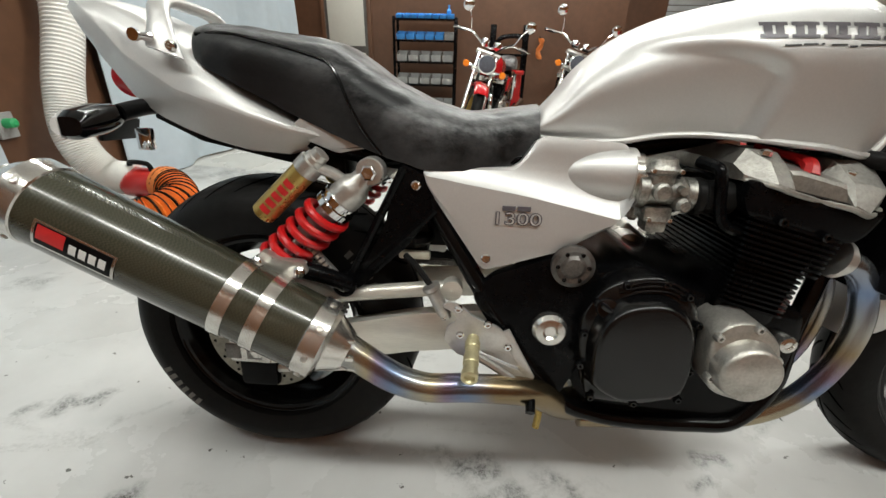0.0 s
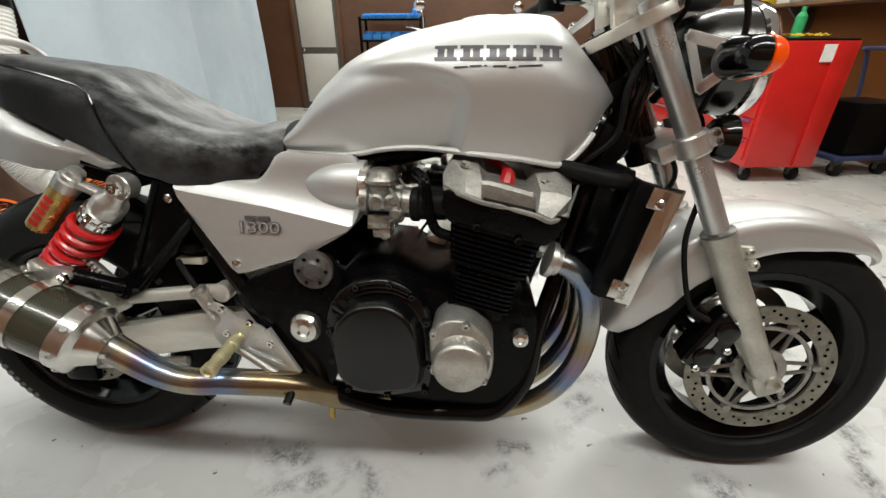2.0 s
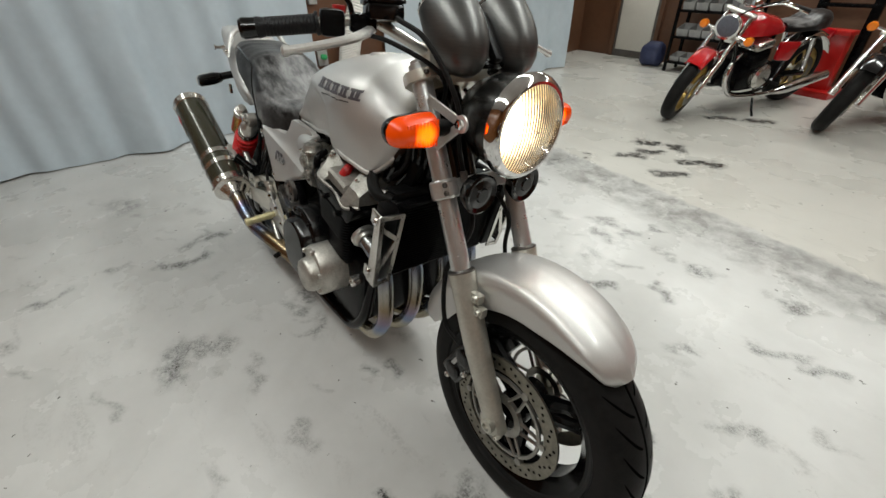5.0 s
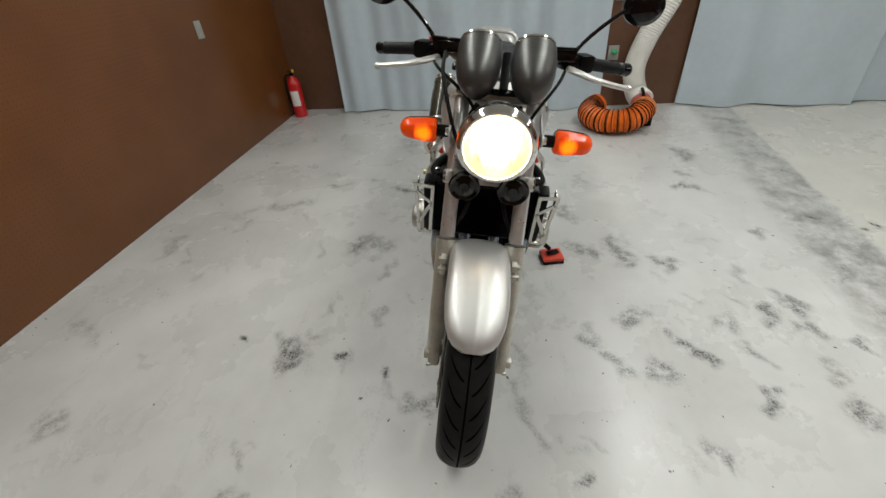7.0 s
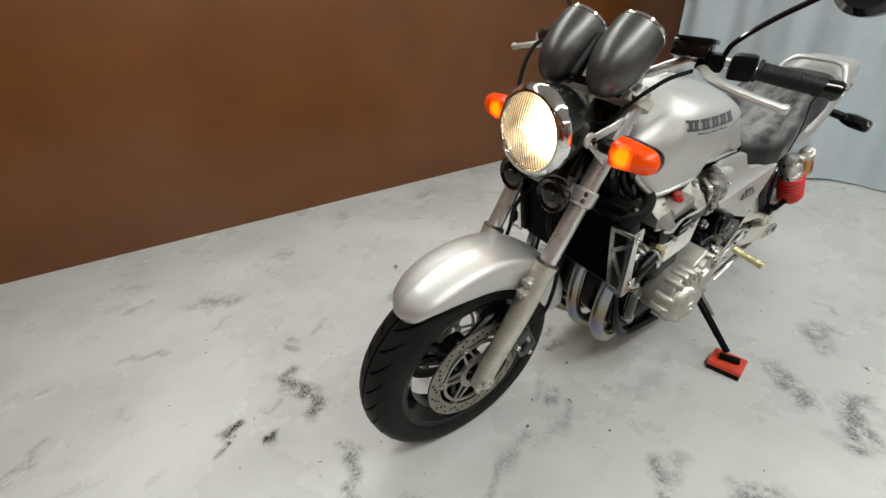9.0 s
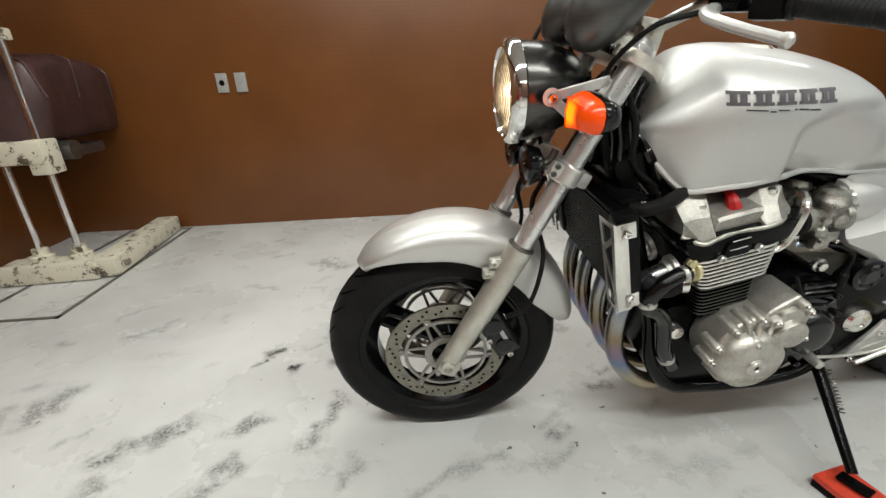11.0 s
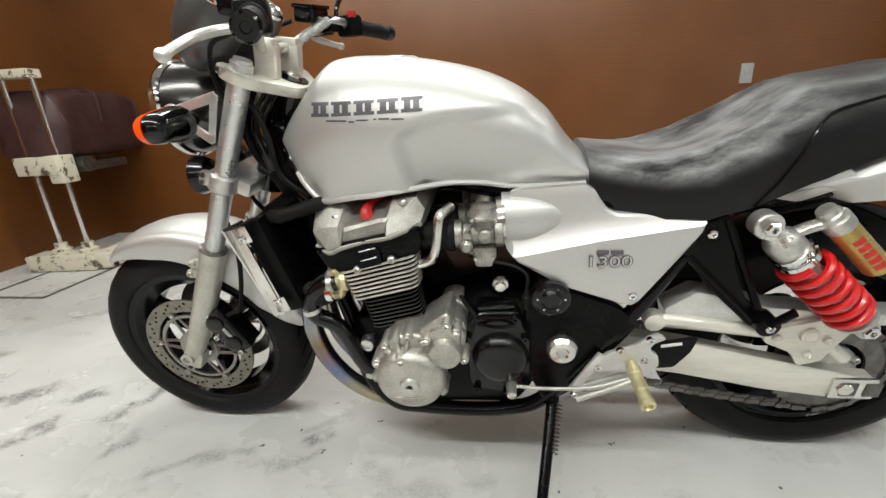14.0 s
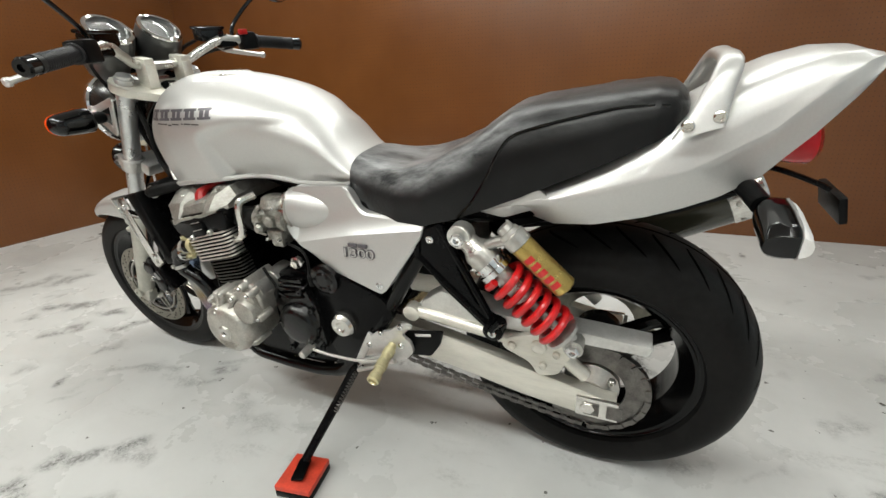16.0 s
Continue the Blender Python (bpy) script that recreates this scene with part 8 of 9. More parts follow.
def silencer_patch(d0, d1, a0, a1, mat, lift, name, label):
    b = bm_new()
    g = [[b.verts.new(on_silencer(d0 + (d1 - d0) * i / 4, a0 + (a1 - a0) * k / 5, lift)) for k in range(6)] for i in range(5)]
    for i in range(4):
        for k in range(5):
            b.faces.new((g[i][k], g[i + 1][k], g[i + 1][k + 1], g[i][k + 1]))
    return part(name, b, mat, silencer, label)


silencer_patch(0.33, 0.455, -0.36, 0.28, alloy_polish, 0.0012, "maker_plate", "small alloy plate")
silencer_patch(0.335, 0.45, -0.30, 0.22, black_plastic, 0.0018, "plate_field", "dark field of the plate")
silencer_patch(0.405, 0.447, -0.15, 0.20, logo_red, 0.0024, "plate_mark", "red plain mark")
for k in range(4):
    silencer_patch(0.342 + 0.015 * k, 0.353 + 0.015 * k, -0.16, 0.08, white_print, 0.0024, "plate_bar", "pale plain bar")

b = bm_new()
prism(b, rounded([(-0.690, 0.520), (-0.668, 0.546), (-0.640, 0.530), (-0.600, 0.528), (-0.588, 0.512), (-0.606, 0.496), (-0.650, 0.500), (-0.680, 0.492)], 0.006), -0.236, -0.218, 0.003)
bracket = part("silencer_bracket", b, alloy, bike, "bare alloy silencer bracket")
fasteners("bracket_bolt", [(-0.676, -0.238, 0.526), (-0.603, -0.238, 0.512)], (0, -1, 0), chrome, bracket, 0.010, 0.008)
b = bm_new()
tube(b, [(-0.606, -0.222, 0.510), (-0.575, -0.210, 0.496), (-0.535, -0.185, 0.470)], 0.016, 12, 4)
part("bracket_arm", b, black_satin, bracket, "black rubber-mounted arm")
for k in range(3):
    b = bm_new()
    u = (k - 1) * 0.9
    c = S0 + SD * -0.034 + Vector((0, 0, 0))
    box(b, c + Vector((0.012, -0.030 * math.cos(u), 0.034 * math.sin(u) + 0.004)), (0.014, 0.005, 0.008), 0.001)
    part("spring_lug", b, alloy_polish, silencer, "small welded lug")

# ---- swingarm, chain, shocks ----
for s in (-1, 1):
    b = bm_new()
    yy = 0.128
    rings = []
    for x, zc, h, wd, yc in ((-0.20, 0.378, 0.085, 0.050, 0.115), (-0.30, 0.365, 0.085, 0.042, 0.125), (-0.42, 0.352, 0.085, 0.036, 0.132), (-0.60, 0.316, 0.080, 0.034, 0.138), (-0.72, 0.296, 0.068, 0.034, 0.140), (-0.765, 0.290, 0.056, 0.034, 0.140), (-0.795, 0.292, 0.050, 0.034, 0.140)):
        rings.append([Vector((x, s * yc + py * wd / 2, zc + pz * h / 2)) for py, pz in ((-1, -0.8), (-0.8, -1), (0.8, -1), (1, -0.8), (1, 0.8), (0.8, 1), (-0.8, 1), (-1, 0.8))])
    skin(b, rings)
    arm = part("swingarm", b, swing_alloy, bike, "pale brushed alloy swingarm")
    b = bm_new()
    tube(b, [(-0.345, s * 0.150, 0.458), (-0.42, s * 0.150, 0.450), (-0.56, s * 0.148, 0.430), (-0.66, s * 0.146, 0.415), (-0.73, s * 0.142, 0.36)], 0.015, 12, 5)
    lathe(b, (-0.345, s * 0.140, 0.458), (0, s, 0), [(0, 0.020), (0.026, 0.020), (0.028, 0.010)], 18)
    part("arm_brace", b, swing_alloy, arm)
    b = bm_new()
    box(b, (-0.758, s * 0.160, 0.294), (0.085, 0.010, 0.052), 0.004)
    lathe(b, (RX, s * 0.158, 0.296), (0, s, 0), [(0, 0.016), (0.012, 0.015), (0.014, 0.009)], 6)
    part("axle_plate", b, alloy_polish, arm, "alloy chain adjuster plate")
    b = bm_new()
    for dx in (-0.022, 0.012):
        box(b, (-0.764 + dx * 1.3, s * 0.1655, 0.294), (0.030, 0.003, 0.034), 0.001)
    part("adjuster_window", b, steel_dark, arm)
    # shock absorber
    P0, P1 = Vector((-0.489, s * 0.178, 0.679)), Vector((-0.706, s * 0.180, 0.468))
    D = (P1 - P0).normalized()
    LL = (P1 - P0).length
    b = bm_new()
    lathe(b, P0 - Vector((0, s * 0.016, 0)), (0, s, 0), [(0, 0.022), (0.003, 0.024), (0.029, 0.024), (0.032, 0.022), (0.032, 0.012)], 24)
    lathe(b, P0, D, [(0.012, 0.018), (0.030, 0.021), (0.040, 0.028), (0.046, 0.030), (0.074, 0.030), (0.076, 0.026)], 24)
    lathe(b, P0, D, [(0.074, 0.020), (0.170, 0.020), (0.172, 0.009), (LL - 0.04, 0.009)], 20)
    lathe(b, P0, D, [(LL - 0.036, 0.026), (LL - 0.032, 0.036), (LL - 0.026, 0.036), (LL - 0.022, 0.022), (LL - 0.006, 0.016)], 24)
    lathe(b, P1 - Vector((0, s * 0.016, 0)), (0, s, 0), [(0, 0.019), (0.032, 0.019)], 20)
    shock = part("shock_absorber", b, alloy, bike, "alloy rear shock body")
    b = bm_new()
    lathe(b, P0, D, [(0.070, 0.026), (0.071, 0.0345), (0.077, 0.0345), (0.078, 0.031), (0.086, 0.031), (0.087, 0.0355), (0.098, 0.0355), (0.100, 0.028)], 26)
    part("preload_collar", b, chrome, shock, "bright notched preload collar")
    fasteners("shock_bolt", [P0 + Vector((0, s * 0.020, 0)), P1 + Vector((0, s * 0.018, 0))], (0, s, 0), chrome, shock, 0.014, 0.010, 6)
    b = bm_new()
    a, u, w2 = frame_of(D)
    turns, seg = 6.6, 150
    pts = [P0 + D * (0.104 + (LL - 0.142) * i / seg) + (u * math.cos(2 * math.pi * turns * i / seg) + w2 * math.sin(2 * math.pi * turns * i / seg)) * 0.0355 for i in range(seg + 1)]
    tube(b, pts, 0.0078, 9, 1)
    part("coil_spring", b, red_spring, shock, "red coil spring")
    R0 = P0 + Vector((-0.096, s * 0.004, 0.014))
    b = bm_new()
    lathe(b, R0, D, [(0.025, 0.0222), (0.138, 0.0222), (0.141, 0.0195), (0.143, 0.006)], 24)
    res = part("shock_reservoir", b, gold_anodised, shock, "gold anodised reservoir")
    b = bm_new()
    lathe(b, R0, D, [(-0.020, 0.010), (-0.018, 0.015), (-0.008, 0.016), (-0.006, 0.019), (0.002, 0.020), (0.004, 0.0240), (0.026, 0.0240), (0.028, 0.022)], 24)
    tube(b, [R0 + D * 0.012, (R0 + P0) * 0.5 + D * 0.022, P0 + D * 0.045], 0.0125, 12, 4, flat=0.8)
    part("reservoir_head", b, alloy, shock, "bare alloy reservoir head")
    b = bm_new()
    out = Vector((0, s, 0))
    out = (out - D * out.dot(D)).normalized()
    tn = D.cross(out)
    for k in range(5):
        cpt = R0 + D * (0.050 + 0.016 * k)
        g = [[b.verts.new(cpt + D * dd + (out * math.cos(an) + tn * math.sin(an)) * 0.0230) for an in (-0.42, -0.2, 0, 0.2, 0.42)] for dd in (0, 0.011)]
        for q in range(4):
            b.faces.new((g[0][q], g[0][q + 1], g[1][q + 1], g[1][q]))
    part("reservoir_print", b, logo_red, res, "red plain print bars")
    b = bm_new()
    prism(b, rounded([(-0.556, 0.432), (-0.600, 0.452), (-0.636, 0.462), (-0.690, 0.478), (-0.722, 0.470), (-0.718, 0.450), (-0.690, 0.400), (-0.678, 0.366), (-0.636, 0.352), (-0.616, 0.385), (-0.560, 0.410)], 0.010), s * 0.150, s * 0.163, 0.003)
    for x, z, r in ((-0.636, 0.432, 0.017), (-0.645, 0.385, 0.009), (-0.580, 0.424, 0.009), (-0.672, 0.420, 0.008)):
        lathe(b, (x, s * 0.160, z), (0, s, 0), [(0, r), (0.010, r), (0.012, r * 0.7), (0.010, r * 0.45)], 16)
    part("shock_bracket", b, swing_alloy, bike, "alloy lower shock bracket")
    b = bm_new()
    prism(b, rounded([(-0.440, 0.692), (-0.388, 0.668), (-0.376, 0.612), (-0.430, 0.540), (-0.525, 0.448), (-0.560, 0.452), (-0.566, 0.474), (-0.505, 0.512), (-0.468, 0.590), (-0.462, 0.640)], 0.010), s * 0.150, s * 0.162, 0.004)
    for p, q in (((-0.436, 0.684), (-0.545, 0.462)), ((-0.385, 0.655), (-0.380, 0.612)), ((-0.380, 0.612), (-0.535, 0.456))):
        tube(b, [(p[0], s * 0.160, p[1]), (q[0], s * 0.160, q[1])], 0.008, 8, 2)
    lathe(b, (-0.545, s * 0.150, 0.464), (0, s, 0), [(0, 0.022), (0.034, 0.022), (0.038, 0.014)], 18)
    hang = part("pillion_hanger", b, black_satin, bike, "black pillion peg hanger")
    b = bm_new()
    q0, q1 = Vector((-0.545, s * 0.186, 0.472)), Vector((-0.612, s * 0.190, 0.552)) if s < 0 else Vector((-0.570, s * 0.200, 0.510))
    tube(b, [q0, q1], 0.011, 10, 2, flat=0.7)
    part("pillion_peg", b, alloy if s < 0 else black_satin, hang, "folded pillion peg")
    if s < 0:
        for k in range(9):
            b = bm_new()
            c = q0.lerp(q1, 0.12 + 0.095 * k)
            box(b, c + Vector((0, -0.009, 0)), (0.018, 0.004, 0.004), 0.001, pose(0, 0, 0, 0, -40, 0), 1)
            part("peg_rib", b, steel_dark, hang)
    fasteners("hanger_screw", [(-0.415, s * 0.163, 0.655), (-0.545, s * 0.186, 0.464)], (0, s, 0), chrome, hang, 0.009, 0.007)
    # rider footpeg and hanger
    b = bm_new()
    prism(b, rounded([(-0.345, 0.452), (-0.322, 0.440), (-0.301, 0.422), (-0.252, 0.402), (-0.226, 0.372), (-0.240, 0.352), (-0.290, 0.352), (-0.335, 0.345), (-0.356, 0.372), (-0.350, 0.400), (-0.332, 0.412), (-0.338, 0.428), (-0.362, 0.440)], 0.008), s * 0.186, s * 0.196, 0.003)
    for p, q, wd in (((-0.240, 0.390), (-0.190, 0.300), 0.020), ((-0.325, 0.350), (-0.192, 0.298), 0.018)):
        d = Vector((q[0] - p[0], 0, q[1] - p[1]))
        box(b, ((p[0] + q[0]) / 2, s * 0.1910, (p[1] + q[1]) / 2), (d.length + 0.012, 0.009, wd), 0.003, Matrix.Rotation(-math.atan2(d.z, d.x), 4, "Y"))
    prism(b, rounded([(-0.236, 0.385), (-0.200, 0.315), (-0.230, 0.325), (-0.285, 0.348)], 0.006), s * 0.187, s * 0.190)
    hanger = part("peg_hanger", b, lever_alloy, bike, "bare alloy peg hanger plate")
    b = bm_new()
    lathe(b, (-0.300, s * 0.195, 0.378), (-0.05, s, -0.14), [(0, 0.011), (0.012, 0.011), (0.014, 0.014), (0.030, 0.014), (0.032, 0.0125), (0.050, 0.0125), (0.052, 0.014), (0.070, 0.014), (0.072, 0.0125), (0.088, 0.0125), (0.090, 0.0145), (0.104, 0.0145), (0.106, 0.010), (0.100, 0.007)], 16)
    part("foot_peg", b, gold_peg, hanger, "pale gold knurled foot peg")
    fasteners("hanger_bolt", [(x, s * 0.195, z) for x, z in ((-0.330, 0.438), (-0.275, 0.410), (-0.235, 0.365), (-0.192, 0.285), (-0.325, 0.385))], (0, s, 0), chrome, hanger, 0.008, 0.006)
    b = bm_new()
    if s > 0:
        tube(b, [(-0.30, 0.205, 0.345), (-0.22, 0.212, 0.322), (-0.12, 0.214, 0.318), (-0.05, 0.215, 0.325)], 0.0038, 8, 4)
        lathe(b, (-0.055, 0.205, 0.325), (0, 1, 0), [(0, 0.012), (0.04, 0.010), (0.042, 0.006)], 12)
        part("shift_lever", b, alloy, hanger, "bare alloy shift lever")
        b = bm_new()
        tube(b, [(-0.195, 0.21, 0.285), (-0.26, 0.21, 0.318), (-0.31, 0.21, 0.345)], 0.006, 8, 3)
        part("shift_rod", b, alloy, hanger, "bare alloy shift rod")
    else:
        tube(b, [(-0.30, -0.205, 0.352), (-0.25, -0.212, 0.325), (-0.20, -0.218, 0.292), (-0.186, -0.226, 0.270)], 0.007, 8, 4)
        part("brake_lever", b, alloy, hanger, "bare alloy brake lever")
        b = bm_new()
        tube(b, [(-0.186, -0.212, 0.284), (-0.190, -0.248, 0.262)], 0.009, 10, 2)
        part("lever_tip", b, black_satin, hanger, "black lever tip")
        b = bm_new()
        lathe(b, (-0.352, -0.178, 0.408), (-0.45, 0, 0.9), [(0, 0.010), (0.012, 0.013), (0.060, 0.013), (0.064, 0.017), (0.072, 0.017), (0.076, 0.008)], 14)
        part("master_cylinder", b, alloy, hanger, "bare alloy brake master cylinder")
        b = bm_new()
        tube(b, [(-0.385, -0.178, 0.475), (-0.41, -0.17, 0.505), (-0.435, -0.15, 0.520)], 0.006, 8, 3)
        part("fluid_hose", b, rubber, hanger)
b = bm_new()
ring(b, (RX, 0.104, 0.300), (0, 1, 0), 0.072, 0.112, 0, 0.007, 44)
for k in range(44):
    a = 2 * math.pi * k / 44
    box(b, (RX + math.cos(a) * 0.1135, 0.1075, 0.300 + math.sin(a) * 0.1135), (0.006, 0.006, 0.008), 0, pose(0, 0, 0, 0, -math.degrees(a), 0))
part("rear_sprocket", b, steel_dark, bike, "dark steel rear sprocket")
b = bm_new()
lathe(b, (RX, 0.085, 0.300), (0, 1, 0), [(0, 0.06), (0.02, 0.06), (0.03, 0.045), (0.04, 0.03)], 26)
for k in range(5):
    a = 2 * math.pi * k / 5
    bolt(b, (RX + 0.052 * math.cos(a), 0.112, 0.300 + 0.052 * math.sin(a)), (0, 1, 0), 0.009, 0.010, 6)
part("sprocket_hub", b, alloy, bike)
b = bm_new()


def chain_line(u):
    """The chain's loop, by a length from 0 to 1."""
    A, B = Vector((-0.05, 0, 0.372)), Vector((RX, 0, 0.300))
    ra, rb = 0.036, 0.116
    top0, top1 = A + Vector((0, 0, ra)), B + Vector((0.01, 0, rb))
    bot0, bot1 = B + Vector((0.01, 0, -rb)), A + Vector((0, 0, -ra))
    if u < 0.38:
        return top0.lerp(top1, u / 0.38)
    if u < 0.58:
        a = math.pi / 2 + math.pi * (u - 0.38) / 0.20
        return B + Vector((math.cos(a) * rb, 0, math.sin(a) * rb))
    if u < 0.94:
        t = (u - 0.58) / 0.36
        return bot0.lerp(bot1, t) + Vector((0, 0, -0.018 * math.sin(math.pi * t)))
    a = -math.pi / 2 + math.pi * (u - 0.94) / 0.06
    return A + Vector((math.cos(a) * ra, 0, math.sin(a) * ra))


for k in range(112):
    p, q = chain_line(k / 112), chain_line(((k + 0.92) / 112) % 1.0)
    c = (p + q) / 2
    ang = math.degrees(math.atan2(q.z - p.z, q.x - p.x))
    o = 0.006 if k % 2 else 0.0085
    for sy in (-o, o):
        box(b, (c.x, 0.1075 + sy, c.z), ((q - p).length * 1.05, 0.002, 0.012), 0, pose(0, 0, 0, 0, -ang, 0))
part("drive_chain", b, steel_dark, bike, "dark steel drive chain")
b = bm_new()
prism(b, rounded([(-0.365, 0.482), (-0.42, 0.522), (-0.505, 0.505), (-0.56, 0.486), (-0.845, 0.466), (-0.838, 0.444), (-0.56, 0.452), (-0.375, 0.440)], 0.006), 0.100, 0.150, 0.003)
part("chain_guard", b, lever_alloy, bike, "bare alloy chain guard")
b = bm_new()
prism(b, rounded([(-0.316, 0.345), (-0.314, 0.385), (-0.334, 0.414), (-0.428, 0.433), (-0.418, 0.395), (-0.392, 0.356)], 0.005), 0.172, 0.180, 0.002)
guard_plate = part("front_chain_guard", b, black_plastic, bike, "flat black front chain guard")
b = bm_new()
box(b, (-0.378, 0.181, 0.415), (0.040, 0.002, 0.006), 0, pose(0, 0, 0, 0, 11, 0))
part("guard_mark", b, white_print, guard_plate, "small pale plain bar")
b = bm_new()
box(b, (RX - 0.02, -0.118, 0.226), (0.085, 0.040, 0.075), 0.012)
part("rear_caliper", b, black_satin, bike, "black rear brake caliper")
b = bm_new()
tube(b, [(-0.48, -0.130, 0.262), (-0.60, -0.128, 0.248), (RX - 0.01, -0.122, RZ - 0.085)], 0.009, 8, 2, flat=1.4)
part("torque_rod", b, alloy, bike, "bare alloy torque rod")

# ---- radiator ----
TILT = Matrix.Rotation(radians(-14), 4, "Y")
b = bm_new()
box(b, (0.425, 0, 0.600), (0.036, 0.330, 0.225), 0.006, TILT.inverted())
radiator = part("radiator", b, black_satin, bike, "black radiator core")
b = bm_new()
box(b, (0, 0, 0), (0.004, 0.322, 0.0022), 0, TILT.inverted())
fin_mesh = mesh_of("core_fin", b, black_satin)
for k in range(26):
    o = new("core_fin", fin_mesh)
    o.parent, o.location = radiator, Vector((0.425, 0, 0.600)) + (TILT.inverted() @ Vector((0.020, 0, -0.10 + 0.008 * k)))
for s in (-1, 1):
    b = bm_new()
    box(b, (0.432, s * 0.178, 0.606), (0.046, 0.034, 0.215), 0.008, TILT.inverted())
    part("side_tank", b, black_plastic, radiator)
    b = bm_new()
    o = Vector((0.440, s * 0.200, 0.608))
    M4 = TILT.inverted()
    # open truss plate that faces ahead, with a side flange
    for (a0, a1) in (((-0.036, 0.098), (0.018, 0.104)), ((0.018, 0.104), (0.006, -0.104)), ((0.006, -0.104), (-0.030, -0.098)), ((-0.030, -0.098), (-0.036, 0.098)), ((-0.034, 0.03), (0.014, 0.075)), ((-0.032, 0.03), (0.008, -0.06))):
        p, q = Vector((0.030, s * a0[0], a0[1])), Vector((0.030, s * a1[0], a1[1]))
        c, d = (p + q) / 2, q - p
        rot = Matrix.Rotation(math.atan2(-d.y, d.z), 4, "X")
        box(b, o + (M4 @ c), (0.004, 0.011, d.length + 0.008), 0, M4 @ rot)
    box(b, o + (M4 @ Vector((0.017, s * 0.014, 0))), (0.028, 0.004, 0.205), 0.001, M4)
    for z in (0.085, -0.080):
        box(b, o + (M4 @ Vector((0.002, s * 0.014, z))), (0.030, 0.004, 0.034), 0.001, M4)
    guard = part("radiator_guard", b, alloy_polish, bike, "bare alloy radiator side guard with cut-outs")
    fasteners("guard_bolt", [o + (M4 @ Vector((0.005, s * 0.016, z))) for z in (0.078, -0.072)], (0, s, 0), chrome, guard, 0.008, 0.005)
    b = bm_new()
    tube(b, [(0.43, s * 0.15, 0.705), (0.40, s * 0.17, 0.712), (0.35, s * 0.155, 0.722), (0.30, s * 0.12, 0.730)], 0.0145, 12, 5)
    part("radiator_hose", b, rubber, bike, "black radiator hose")
    b = bm_new()
    lathe(b, (0.415, s * 0.158, 0.708), (-0.9, s * 0.3, 0.1), [(0, 0.0168), (0.010, 0.0168)], 16)
    part("hose_clip", b, chrome, bike)
b = bm_new()
tube(b, [(0.375, 0.17, 0.545), (0.345, 0.192, 0.535), (0.312, 0.196, 0.55)], 0.019, 12, 5)
part("lower_hose", b, rubber, bike, "black lower hose")
b = bm_new()
lathe(b, (0.305, 0.198, 0.553), (1, -0.1, -0.15), [(0, 0.022), (0.014, 0.022)], 16)
part("hose_clip", b, chrome, bike)
b = bm_new()
box(b, (0.42, 0, 0.715), (0.05, 0.30, 0.022), 0.006)
part("radiator_top", b, black_plastic, bike)

# ---- side stand and block ----
lean = pose(0, 0.072, 0, -7.7, 0, 0)
foot_b = lean.inverted() @ Vector((-0.105, 0.468, 0.041))
b = bm_new()
tube(b, [(-0.150, 0.155, 0.262), (-0.148, 0.185, 0.235), foot_b.lerp(Vector((-0.148, 0.185, 0.235)), 0.06) + Vector((0, 0, 0.01))], 0.0125, 12, 4, radii=[0.017, 0.014, 0.011])
stand = part("side_stand", b, black_satin, bike, "black steel side stand, folded out")
b = bm_new()
box(b, foot_b + Vector((0.0, 0.004, 0.004)), (0.030, 0.062, 0.008), 0.003, pose(0, 0, 0, 7.7, 0, 20))
part("stand_foot", b, black_satin, stand)
b = bm_new()
a, u, w2 = frame_of(Vector(foot_b) - Vector((-0.148, 0.185, 0.235)))
pts = [Vector((-0.166, 0.178, 0.255)) + a * (0.012 + 0.0012 * i) + (u * math.cos(i * 0.9) + w2 * math.sin(i * 0.9)) * 0.006 for i in range(90)]
tube(b, pts, 0.0016, 5, 1)
part("stand_spring", b, steel_dark, stand, "dark return spring")
b = bm_new()
tube(b, [(-0.15, -0.13, 0.235), (-0.148, -0.128, 0.165), (-0.15, -0.125, 0.125)], 0.008, 8, 3)
part("drain_tube", b, gold_anodised, bike, "rusty drain tube")
block = thing("stand_block", "red-topped block under the motorcycle's side stand", "block", m=pose(-0.104, 0.470, 0, 0, 0, 10))
b = bm_new()
box(b, (0, 0, 0.0095), (0.092, 0.100, 0.019), 0.002)
part("wood_core", b, black_satin, block, "dark side of the block")
b = bm_new()
box(b, (0, 0, 0.0265), (0.093, 0.101, 0.015), 0.003)
part("red_top", b, block_red, block, "red upper face")

# ---- motorcycles parked by the far wall, and the stands behind them ----
gold_rim = material("gold_rim", (0.42, 0.30, 0.10), 0.35, 0.8, var=0.2, scale=30)
bike_red = material("bike_red", (0.52, 0.010, 0.014), 0.18, 0.0, var=0.1, scale=20, coat=0.6)
bike_black = material("bike_black", (0.006, 0.006, 0.007), 0.15, 0.0, var=0.3, scale=20, coat=0.3)
amber_plain = material("amber_plain", (0.85, 0.22, 0.01), 0.25, 0.0, var=0.1, scale=40, coat=0.4)


